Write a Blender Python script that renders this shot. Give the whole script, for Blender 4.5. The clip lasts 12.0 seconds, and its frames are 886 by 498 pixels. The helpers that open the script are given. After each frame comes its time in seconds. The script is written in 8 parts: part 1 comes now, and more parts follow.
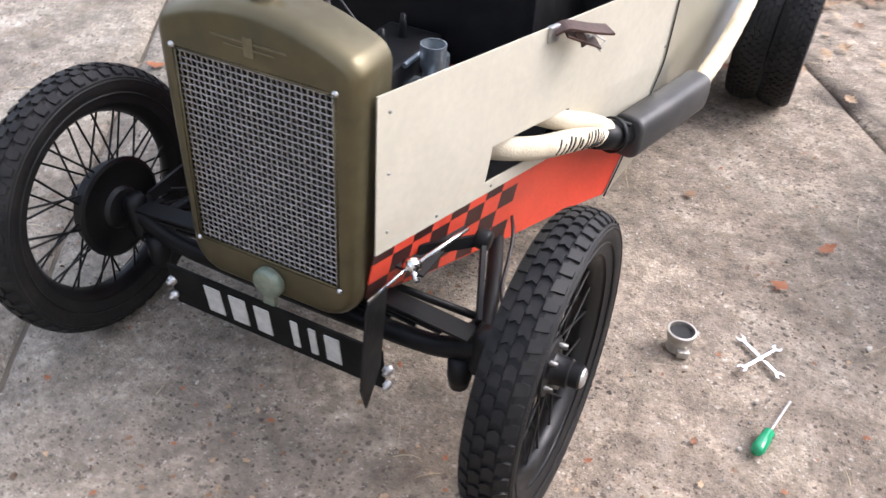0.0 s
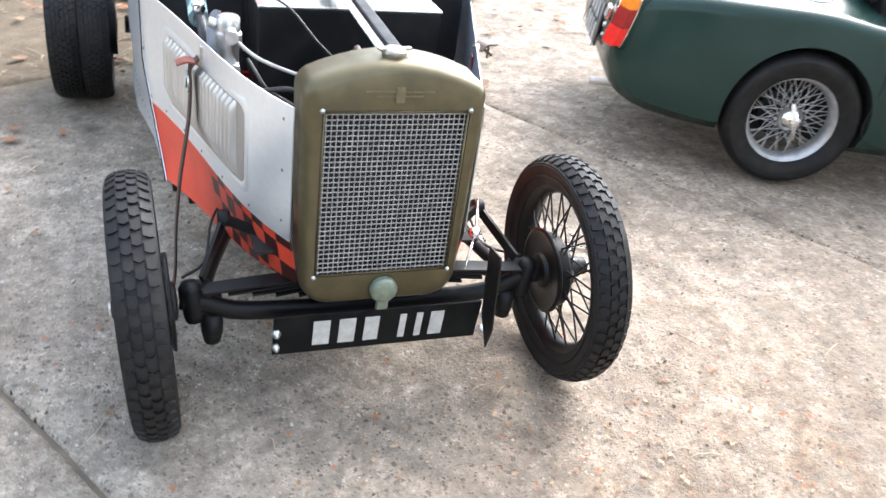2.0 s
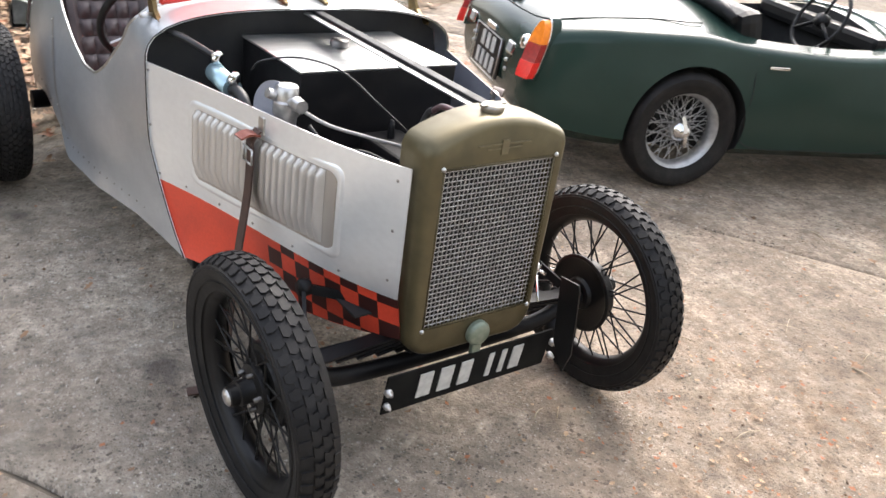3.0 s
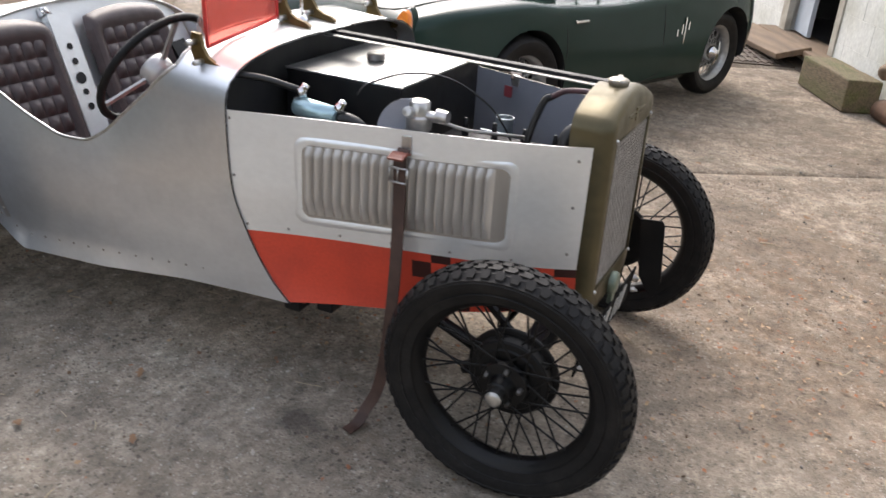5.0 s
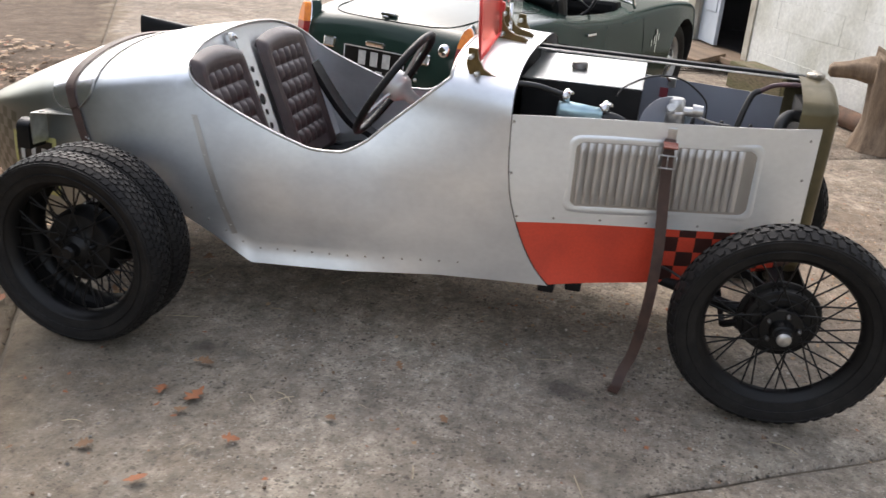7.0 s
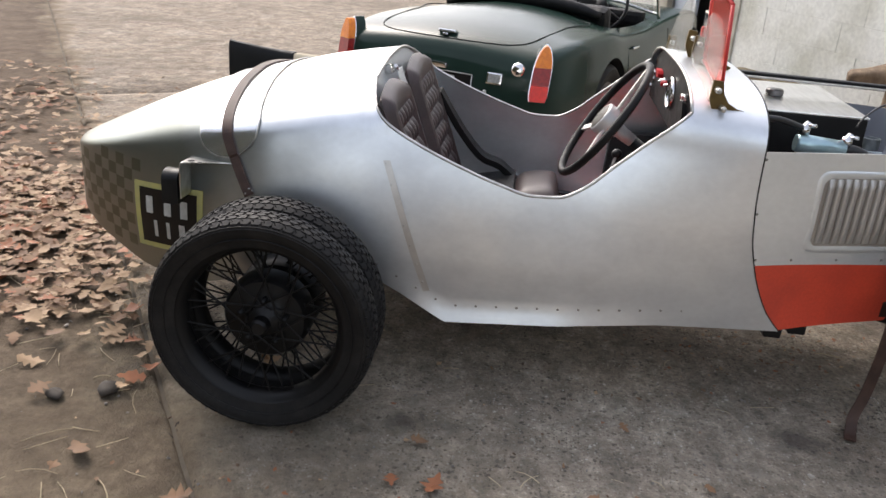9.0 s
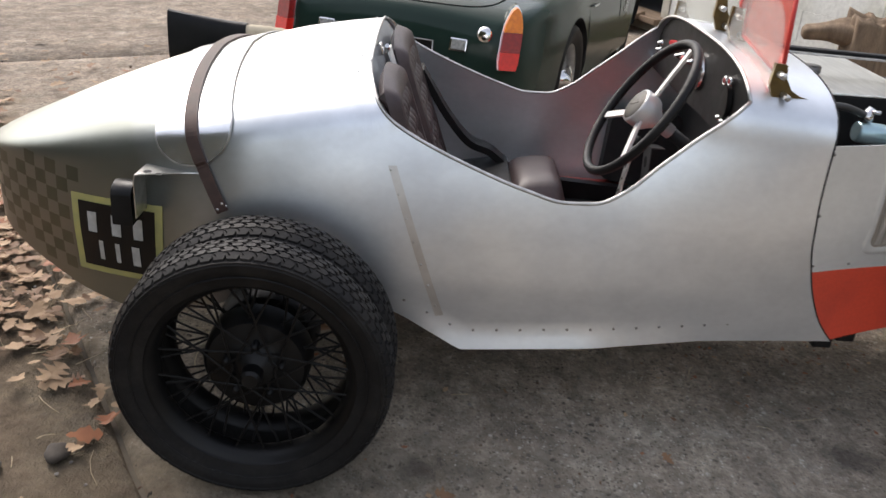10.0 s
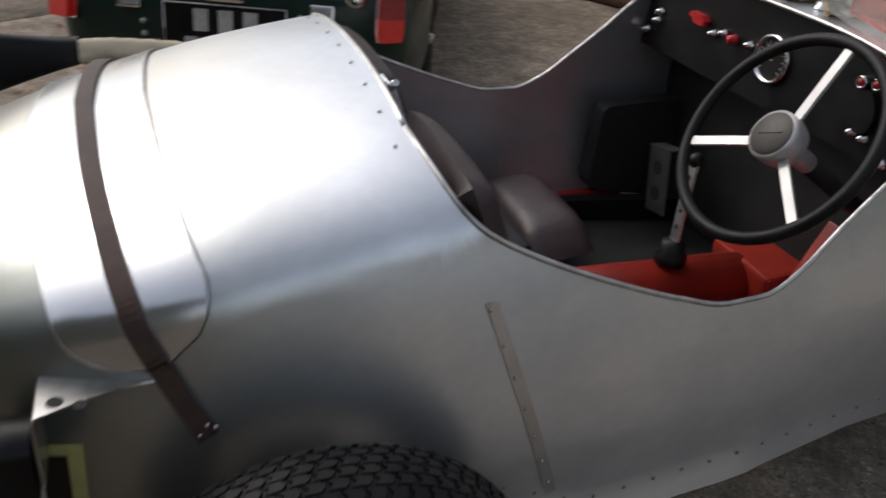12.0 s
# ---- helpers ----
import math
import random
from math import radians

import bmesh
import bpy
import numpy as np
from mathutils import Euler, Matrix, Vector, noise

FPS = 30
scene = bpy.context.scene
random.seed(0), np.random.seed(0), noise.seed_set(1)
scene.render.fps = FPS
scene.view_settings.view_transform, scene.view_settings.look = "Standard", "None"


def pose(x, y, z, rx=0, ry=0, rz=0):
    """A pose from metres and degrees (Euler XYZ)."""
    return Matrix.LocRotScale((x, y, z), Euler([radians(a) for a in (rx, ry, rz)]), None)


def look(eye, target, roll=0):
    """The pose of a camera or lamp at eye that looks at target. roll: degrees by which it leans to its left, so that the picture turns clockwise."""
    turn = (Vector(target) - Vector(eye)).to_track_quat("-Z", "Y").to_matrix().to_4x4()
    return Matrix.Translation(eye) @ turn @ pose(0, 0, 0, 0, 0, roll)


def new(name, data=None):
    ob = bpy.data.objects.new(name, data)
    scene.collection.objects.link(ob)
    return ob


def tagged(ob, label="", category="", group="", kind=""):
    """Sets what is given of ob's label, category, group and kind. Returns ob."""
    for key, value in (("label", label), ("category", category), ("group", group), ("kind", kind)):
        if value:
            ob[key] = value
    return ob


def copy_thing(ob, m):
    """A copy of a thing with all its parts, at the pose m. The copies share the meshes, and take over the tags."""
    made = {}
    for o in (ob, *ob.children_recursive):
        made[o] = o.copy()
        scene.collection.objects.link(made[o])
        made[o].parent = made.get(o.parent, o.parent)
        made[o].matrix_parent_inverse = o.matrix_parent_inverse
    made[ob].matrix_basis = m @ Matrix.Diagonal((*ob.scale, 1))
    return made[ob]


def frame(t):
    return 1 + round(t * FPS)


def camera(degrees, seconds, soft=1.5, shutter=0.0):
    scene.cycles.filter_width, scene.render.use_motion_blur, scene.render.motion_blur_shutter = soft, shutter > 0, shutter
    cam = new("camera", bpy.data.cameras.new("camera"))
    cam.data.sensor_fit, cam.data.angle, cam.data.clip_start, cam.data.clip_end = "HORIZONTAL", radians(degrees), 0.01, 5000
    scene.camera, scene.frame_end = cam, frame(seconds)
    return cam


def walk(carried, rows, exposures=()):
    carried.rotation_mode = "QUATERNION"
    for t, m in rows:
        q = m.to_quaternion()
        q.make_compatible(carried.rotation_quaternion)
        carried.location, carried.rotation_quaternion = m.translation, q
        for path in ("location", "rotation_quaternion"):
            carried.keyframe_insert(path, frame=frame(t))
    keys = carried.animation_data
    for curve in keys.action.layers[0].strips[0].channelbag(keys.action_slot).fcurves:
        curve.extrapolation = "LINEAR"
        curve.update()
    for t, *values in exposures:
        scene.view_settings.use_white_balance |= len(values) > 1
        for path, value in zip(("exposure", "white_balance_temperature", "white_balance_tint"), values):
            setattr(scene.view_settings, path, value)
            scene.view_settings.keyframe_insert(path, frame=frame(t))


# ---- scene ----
cam = camera(55.5, 12.0, soft=1.5, shutter=0.3)
PATH = [
    (0, (0.808, -1.057, 1.451), (0.168, 0.379, 0.215), 4.3),
    (0.5, (0.535, -1.328, 1.444), (0.193, 0.269, 0.289), 5.9),
    (1, (0.233, -1.505, 1.465), (0.284, 0.129, 0.313), 7.3),
    (1.5, (-0.125, -1.588, 1.444), (0.126, 0.022, 0.284), 8.0),
    (2, (-0.514, -1.647, 1.487), (0.146, -0.059, 0.467), 8.4),
    (2.5, (-0.911, -1.518, 1.473), (-0.032, 0.003, 0.517), 8.3),
    (2.7, (-1.031, -1.465, 1.473), (-0.053, 0.01, 0.541), 8.3),
    (4.3, (-1.831, -0.85, 1.421), (-0.296, 0.071, 0.53), 4.9),
    (4.5, (-1.931, -0.765, 1.425), (-0.367, 0.071, 0.501), 4.2),
    (5, (-2.1, -0.525, 1.412), (-0.456, 0.242, 0.571), 3.9),
    (5.5, (-2.297, -0.28, 1.405), (-0.594, 0.413, 0.617), 3.2),
    (6, (-2.519, -0.048, 1.401), (-0.745, 0.489, 0.648), 3.4),
    (6.5, (-2.641, 0.219, 1.375), (-0.856, 0.726, 0.629), 4.5),
    (7, (-2.807, 0.492, 1.362), (-1.008, 0.901, 0.591), 4.0),
    (7.5, (-2.866, 0.743, 1.348), (-1.053, 1.123, 0.595), 4.8),
    (7.7, (-2.852, 0.849, 1.341), (-1.059, 1.244, 0.548), 4.3),
    (9.3, (-2.591, 1.568, 1.339), (-0.75, 1.669, 0.563), 4.7),
    (9.5, (-2.508, 1.619, 1.329), (-0.684, 1.699, 0.511), 4.9),
    (9.9, (-2.351, 1.744, 1.327), (-0.534, 1.707, 0.49), 4.9),
    (10, (-2.303, 1.769, 1.335), (-0.492, 1.702, 0.487), 5.0),
    (10.5, (-2.103, 1.938, 1.333), (-0.315, 1.923, 0.438), 5.8),
    (11, (-1.856, 2.081, 1.316), (-0.067, 2.046, 0.423), 9.2),
    (11.5, (-1.63, 2.212, 1.314), (0.101, 1.977, 0.34), 6.6),
    (12, (-1.37, 2.254, 1.306), (0.253, 1.611, 0.329), 4.8),
]
walk(cam, [(t, look(eye, target, roll)) for t, eye, target, roll in PATH],
     exposures=[(0.0, 1.87, 6000, 16), (1.0, 2.31, 5950, 13), (1.5, 2.44, 5950, 11), (2.0, 2.62, 5900, 9), (2.5, 2.34, 6300, 12), (4.5, 1.84, 6600, 13), (5.0, 1.45, 6500, 13), (5.5, 1.56, 6500, 13), (6.0, 1.64, 6500, 13), (6.5, 1.40, 6500, 13),
     (7.5, 1.44, 6550, 13), (9.5, 1.17, 6550, 13), (10.5, 1.02, 6550, 13), (11.5, 0.35, 6550, 12), (12.0, 0.05, 6400, 12)])
# ----

# ---- world, sun and exposure ----
SUN_TO = Vector((0.62, 0.42, 0.75)).normalized()
world = bpy.data.worlds.new("sky")
scene.world = world
world.use_nodes = True
wn = world.node_tree.nodes
sky = wn.new("ShaderNodeTexSky")
sky.sky_type = 'NISHITA'
sky.sun_disc = False
sky.sun_elevation = math.asin(SUN_TO.z)
sky.sun_rotation = math.atan2(SUN_TO.x, SUN_TO.y)
sky.dust_density = 4.0
sky.air_density = 1.2
pale = wn.new("ShaderNodeHueSaturation")
pale.inputs["Saturation"].default_value = 0.45
world.node_tree.links.new(sky.outputs[0], pale.inputs["Color"])
world.node_tree.links.new(pale.outputs[0], wn["Background"].inputs[0])
wn["Background"].inputs[1].default_value = 0.15
sun_data = bpy.data.lights.new("sun", 'SUN')
sun_data.energy = 0.2
sun_data.angle = radians(16)
sun_data.color = (1.0, 0.93, 0.82)
sun = new("sun", sun_data)
sun.matrix_world = look((0, 0, 10), Vector((0, 0, 10)) - SUN_TO)


# ---- mesh helpers ----
def smooth_curve(xs, ys):
    """A smooth function through the points (cubic, with slopes from the neighbours)."""
    xs, ys = np.array(xs, float), np.array(ys, float)
    d = np.diff(ys) / np.diff(xs)
    m = np.zeros(len(xs))
    m[0], m[-1] = d[0], d[-1]
    for i in range(1, len(xs) - 1):
        m[i] = 0 if d[i - 1] * d[i] <= 0 else 2 * d[i - 1] * d[i] / (d[i - 1] + d[i])

    def f(x):
        x = min(max(x, xs[0]), xs[-1])
        i = min(max(int(np.searchsorted(xs, x)) - 1, 0), len(xs) - 2)
        h = xs[i + 1] - xs[i]
        s = (x - xs[i]) / h
        return float((2 * s**3 - 3 * s**2 + 1) * ys[i] + (s**3 - 2 * s**2 + s) * h * m[i]
                     + (3 * s**2 - 2 * s**3) * ys[i + 1] + (s**3 - s**2) * h * m[i + 1])
    return f


def spline(pts, per=6, closed=False):
    """Points of a Catmull-Rom curve through pts."""
    P = [Vector(p) for p in pts]
    n = len(P)
    out = []
    for i in range(n if closed else n - 1):
        a = P[(i - 1) % n] if closed or i > 0 else P[0] * 2 - P[1]
        b, c = P[i], P[(i + 1) % n]
        d = P[(i + 2) % n] if closed or i + 2 < n else P[-1] * 2 - P[-2]
        for k in range(per):
            s = k / per
            out.append(0.5 * (2 * b + (c - a) * s + (2 * a - 5 * b + 4 * c - d) * s * s + (3 * b - a - 3 * c + d) * s**3))
    if not closed:
        out.append(P[-1])
    return out


def add_grid(bm, rows, wrap_u=False, wrap_v=False, mat=0, flip=False):
    V = [[bm.verts.new(p) for p in r] for r in rows]
    nu, nv = len(V), len(V[0])
    made = []
    for i in range(nu if wrap_u else nu - 1):
        for j in range(nv if wrap_v else nv - 1):
            q = [V[i][j], V[i][(j + 1) % nv], V[(i + 1) % nu][(j + 1) % nv], V[(i + 1) % nu][j]]
            f = bm.faces.new(q[::-1] if flip else q)
            f.material_index = mat
            f.smooth = True
            made.append(f)
    return V, made


def add_box(bm, sx, sy, sz, m=Matrix(), bev=0.0, mat=0):
    r = bmesh.ops.create_cube(bm, size=1.0, matrix=m @ Matrix.Diagonal((sx, sy, sz, 1)))
    if bev:
        edges = list({e for v in r["verts"] for e in v.link_edges})
        b = bmesh.ops.bevel(bm, geom=edges, offset=bev, segments=2, affect='EDGES', profile=0.6)
        for f in b["faces"]:
            f.material_index = mat
        vs = {v for f in b["faces"] for v in f.verts} | {v for v in r["verts"] if v.is_valid}
    else:
        vs = set(r["verts"])
    if mat:
        for v in vs:
            for f in v.link_faces:
                f.material_index = mat


def add_tube(bm, pts, r, n=8, closed=False, caps=True, flat=1.0):
    """A round rod along pts; r is one radius or one for each point."""
    P = [Vector(p) for p in pts]
    k = len(P)
    R = r if isinstance(r, (list, tuple)) else [r] * k
    tang = []
    for i in range(k):
        a = P[(i - 1) % k] if closed or i > 0 else P[0]
        b = P[(i + 1) % k] if closed or i < k - 1 else P[-1]
        tang.append((b - a).normalized())
    up = Vector((0, 0, 1)) if abs(tang[0].z) < 0.9 else Vector((1, 0, 0))
    side = tang[0].cross(up).normalized()
    rows = []
    for i in range(k):
        side = (side - tang[i] * side.dot(tang[i])).normalized()
        top = tang[i].cross(side)
        rows.append([P[i] + (side * math.cos(a) + top * math.sin(a) * flat) * R[i] for a in (2 * math.pi * j / n for j in range(n))])
    V, _ = add_grid(bm, rows, wrap_u=closed, wrap_v=True, flip=True)
    if caps and not closed:
        bm.faces.new(V[0])
        bm.faces.new(V[-1][::-1])


def add_lathe(bm, prof, n, m=Matrix(), mat=0, closed=False):
    """Turns the profile of (radius, height) about the z axis of m."""
    rows = []
    for i in range(n):
        a = 2 * math.pi * i / n
        rows.append([m @ Vector((r * math.cos(a), r * math.sin(a), h)) for r, h in prof])
    return add_grid(bm, rows, wrap_u=True, wrap_v=closed, mat=mat)


def add_prism(bm, outline, m, depth, mat=0):
    """A plate with the outline (x, y) in the plane of m, thick along its z."""
    a = [bm.verts.new(m @ Vector((x, y, 0))) for x, y in outline]
    b = [bm.verts.new(m @ Vector((x, y, depth))) for x, y in outline]
    k = len(outline)
    fs = [bm.faces.new(a[::-1]), bm.faces.new(b)]
    for i in range(k):
        fs.append(bm.faces.new([a[i], a[(i + 1) % k], b[(i + 1) % k], b[i]]))
    for f in fs:
        f.material_index = mat


def add_strap(bm, pts, width_dir, w, th):
    """A flat band along pts."""
    P = [Vector(p) for p in pts]
    wd = Vector(width_dir).normalized()
    rows = []
    for i, p in enumerate(P):
        t = (P[min(i + 1, len(P) - 1)] - P[max(i - 1, 0)]).normalized()
        s = (wd - t * wd.dot(t)).normalized()
        nn = t.cross(s)
        rows.append([p + s * w / 2 + nn * th / 2, p - s * w / 2 + nn * th / 2, p - s * w / 2 - nn * th / 2, p + s * w / 2 - nn * th / 2])
    V, fs = add_grid(bm, rows, wrap_v=True)
    for f in fs:
        f.smooth = False
    bm.faces.new(V[0][::-1])
    bm.faces.new(V[-1])


def part(name, bm, material, parent=None, label="", smooth=None):
    """Links a bmesh as one mesh object, under parent where one is given."""
    bmesh.ops.recalc_face_normals(bm, faces=bm.faces)
    me = bpy.data.meshes.new(name)
    bm.to_mesh(me)
    bm.free()
    for mt in material if isinstance(material, (list, tuple)) else [material]:
        me.materials.append(mt)
    if smooth is not None:
        for p in me.polygons:
            p.use_smooth = smooth
    ob = new(name, me)
    if parent:
        ob.parent = parent
    if label:
        ob["label"] = label
    return ob


def split_parts(name, bm, material, parent=None, label="", smooth=None):
    """Like part(), but every loose piece of the bmesh becomes an object of its own."""
    left = set(bm.verts)
    groups = []
    while left:
        seed = left.pop()
        todo, got = [seed], {seed}
        while todo:
            v = todo.pop()
            for e in v.link_edges:
                o = e.other_vert(v)
                if o not in got:
                    got.add(o)
                    todo.append(o)
        left -= got
        groups.append(got)
    groups.sort(key=lambda g: min(v.index for v in g))
    obs = []
    for g in groups:
        b2 = bmesh.new()
        seen = {v: b2.verts.new(v.co) for v in bm.verts if v in g}
        for f in bm.faces:
            if f.verts[0] in g:
                nf = b2.faces.new([seen[v] for v in f.verts])
                nf.smooth, nf.material_index = f.smooth, f.material_index
        obs.append(part(name, b2, material, parent, label, smooth))
    bm.free()
    return obs


def auto_smooth(ob, deg=35):
    """Sharp edges where faces meet at more than deg."""
    bm = bmesh.new()
    bm.from_mesh(ob.data)
    for f in bm.faces:
        f.smooth = True
    for e in bm.edges:
        if len(e.link_faces) == 2 and e.calc_face_angle(0) > radians(deg):
            e.smooth = False
    bm.to_mesh(ob.data)
    bm.free()
    return ob


def solid(ob, thick, offset=0.0, crisp=True):
    md = ob.modifiers.new("thickness", 'SOLIDIFY')
    md.thickness, md.offset, md.use_even_offset = thick, offset, False
    if crisp:
        ob.modifiers.new("crisp", 'EDGE_SPLIT').split_angle = radians(40)
    return ob


def thing(name, label, category, group="", m=Matrix(), kind=""):
    ob = new(name)
    ob.empty_display_size = 0.1
    ob.matrix_basis = m
    return tagged(ob, label, category, group, kind)


# ---- materials ----
def material(name, color, rough=0.5, metal=0.0, color2=None, scale=6.0, detail=6.0, mix=(0.35, 0.65), bump=0.0, bump_scale=60.0,
             rough2=None, coat=0.0, stretch=(1, 1, 1), fine=0.0, fine_scale=120.0, spec=0.5, alpha_trans=0.0, world_space=False):
    mt = bpy.data.materials.new(name)
    mt.use_nodes = True
    nt = mt.node_tree
    N, L = nt.nodes, nt.links
    bs = N["Principled BSDF"]
    bs.inputs["Base Color"].default_value = (*color, 1)
    bs.inputs["Roughness"].default_value = rough
    bs.inputs["Metallic"].default_value = metal
    bs.inputs["Coat Weight"].default_value = coat
    bs.inputs["Coat Roughness"].default_value = 0.08
    bs.inputs["Specular IOR Level"].default_value = spec
    bs.inputs["Transmission Weight"].default_value = alpha_trans
    tc = N.new("ShaderNodeTexCoord")
    mp = N.new("ShaderNodeMapping")
    mp.inputs["Scale"].default_value = stretch
    L.new(N.new("ShaderNodeNewGeometry").outputs["Position"] if world_space else tc.outputs["Object"], mp.inputs[0])
    n1 = N.new("ShaderNodeTexNoise")
    n1.inputs["Scale"].default_value, n1.inputs["Detail"].default_value = scale, detail
    L.new(mp.outputs[0], n1.inputs["Vector"])
    mr = N.new("ShaderNodeMapRange")
    mr.inputs[1].default_value, mr.inputs[2].default_value = mix
    L.new(n1.outputs[0], mr.inputs[0])
    if color2:
        mx = N.new("ShaderNodeMix")
        mx.data_type = 'RGBA'
        mx.inputs[6].default_value, mx.inputs[7].default_value = (*color, 1), (*color2, 1)
        L.new(mr.outputs[0], mx.inputs[0])
        last = mx.outputs[2]
        if fine:
            n3 = N.new("ShaderNodeTexNoise")
            n3.inputs["Scale"].default_value, n3.inputs["Detail"].default_value = fine_scale, 4
            L.new(mp.outputs[0], n3.inputs["Vector"])
            m3 = N.new("ShaderNodeMapRange")
            m3.inputs[1].default_value, m3.inputs[2].default_value = 0.3, 0.7
            m3.inputs[3].default_value, m3.inputs[4].default_value = 1 - fine, 1 + fine
            L.new(n3.outputs[0], m3.inputs[0])
            mul = N.new("ShaderNodeVectorMath")
            mul.operation = 'SCALE'
            L.new(last, mul.inputs[0])
            L.new(m3.outputs[0], mul.inputs["Scale"])
            last = mul.outputs[0]
        L.new(last, bs.inputs["Base Color"])
    if rough2 is not None:
        rr = N.new("ShaderNodeMapRange")
        rr.inputs[3].default_value, rr.inputs[4].default_value = rough, rough2
        L.new(mr.outputs[0], rr.inputs[0])
        L.new(rr.outputs[0], bs.inputs["Roughness"])
    if bump:
        n2 = N.new("ShaderNodeTexNoise")
        n2.inputs["Scale"].default_value, n2.inputs["Detail"].default_value = bump_scale, 5
        L.new(mp.outputs[0], n2.inputs["Vector"])
        bp = N.new("ShaderNodeBump")
        bp.inputs["Strength"].default_value = bump
        bp.inputs["Distance"].default_value = 0.004
        L.new(n2.outputs[0], bp.inputs["Height"])
        L.new(bp.outputs[0], bs.inputs["Normal"])
    return mt


ALU = material("brushed_aluminium", (0.86, 0.885, 0.90), 0.38, 0.78, (0.77, 0.792, 0.80), 2.2, 5, (0.36, 0.72), 0.02, 300, rough2=0.46, stretch=(1, 1, 1.5), fine=0.025, fine_scale=45)
PRIMER = material("blue_grey_primer", (0.27, 0.285, 0.33), 0.5, 0.3, (0.21, 0.222, 0.26), 6, 6, (0.38, 0.7), 0.03, 150)
# aluminium with its warm sunlit reflection put into the colour
CREAM = material("cream_sunlit_aluminium", (0.545, 0.505, 0.405), 0.5, 0.25, (0.475, 0.44, 0.35), 5, 8, (0.38, 0.68), 0.02, 260, rough2=0.6, fine=0.04, fine_scale=60)
ALU_LID = material("bright_aluminium", (0.78, 0.79, 0.80), 0.20, 0.93, (0.70, 0.71, 0.73), 5, 6, bump=0.015, bump_scale=250, rough2=0.27)
TANK_TOP = material("scratched_bare_sheet", (0.82, 0.82, 0.80), 0.28, 0.94, (0.68, 0.68, 0.66), 9, 7, bump=0.04, bump_scale=200, stretch=(1, 6, 1))
ALU_STAIN = material("louvre_aluminium", (0.62, 0.595, 0.56), 0.44, 0.65, (0.46, 0.43, 0.39), 9, 6, bump=0.05, bump_scale=200, stretch=(1, 1, 0.3))
BRASSY = material("olive_bronze_paint", (0.118, 0.097, 0.050), 0.30, 0.5, (0.086, 0.072, 0.038), 14, 6, bump=0.04, bump_scale=300, rough2=0.5)
RED = material("signal_red_paint", (0.62, 0.062, 0.028), 0.45, 0, (0.46, 0.046, 0.024), 7, 6, (0.4, 0.8), 0.05, 200, fine=0.06)
BLACKP = material("black_paint", (0.004, 0.004, 0.0046), 0.34, 0, (0.010, 0.0095, 0.009), 12, 6, bump=0.08, bump_scale=150, rough2=0.55, spec=0.28)
SATIN = material("satin_black", (0.005, 0.005, 0.0056), 0.46, 0, (0.013, 0.012, 0.0115), 20, 6, (0.45, 0.8), 0.1, 200, rough2=0.65, spec=0.25)
RUBBER = material("tyre_rubber", (0.0115, 0.0110, 0.0110), 0.55, 0, (0.025, 0.023, 0.021), 16, 8, (0.45, 0.8), 0.15, 220, spec=0.2, fine=0.2)
CHROME = material("chrome", (0.8, 0.8, 0.8), 0.12, 1.0, (0.7, 0.7, 0.7), 30, 3)
STEEL = material("zinc_steel", (0.62, 0.61, 0.59), 0.33, 0.9, (0.45, 0.44, 0.42), 40, 5)
LEATHER = material("brown_leather", (0.044, 0.029, 0.029), 0.42, 0, (0.070, 0.049, 0.046), 18, 6, (0.4, 0.75), 0.2, 260, fine=0.1)
STRAP_M = material("strap_leather", (0.046, 0.023, 0.016), 0.6, 0, (0.082, 0.042, 0.029), 25, 6, (0.4, 0.75), 0.2, 300)
WRAP = material("cream_exhaust_wrap", (0.58, 0.50, 0.36), 0.8, 0, (0.42, 0.35, 0.24), 22, 6, (0.4, 0.8), 0.4, 220)
SILENCER_M = material("heat_paint", (0.028, 0.027, 0.027), 0.5, 0.2, (0.05, 0.047, 0.045), 15, 6, bump=0.1, bump_scale=250)
BRONZE = material("aged_brass", (0.175, 0.122, 0.048), 0.44, 0.8, (0.11, 0.076, 0.032), 30, 6)
GREEN = material("british_green_paint", (0.017, 0.034, 0.027), 0.18, 0, (0.021, 0.041, 0.033), 2, 5, bump=0.01, bump_scale=40, coat=0.0, spec=0.2)
WHITE_BAR = material("white_enamel", (0.55, 0.55, 0.52), 0.6, 0, (0.42, 0.42, 0.40), 40, 4)
GLASS_ORANGE = material("amber_lens", (0.92, 0.27, 0.01), 0.3, 0, (0.8, 0.20, 0.01), 60, 2, coat=0.1)
GLASS_RED = material("red_lens", (0.34, 0.012, 0.01), 0.3, 0, (0.24, 0.008, 0.008), 60, 2, coat=0.1)
BRIGHT_RED = material("bright_red_lens", (0.80, 0.025, 0.015), 0.3, 0, (0.7, 0.02, 0.012), 60, 2, coat=0.1)
DARKIN = material("dark_interior", (0.008, 0.008, 0.009), 0.75, 0, (0.016, 0.016, 0.015), 14, 5)
REDIN = material("red_floor_paint", (0.34, 0.026, 0.013), 0.42, 0, (0.22, 0.016, 0.010), 8, 6, bump=0.05, bump_scale=150)
HOSE = material("rubber_hose", (0.008, 0.008, 0.009), 0.45, 0, (0.018, 0.018, 0.018), 40, 4)


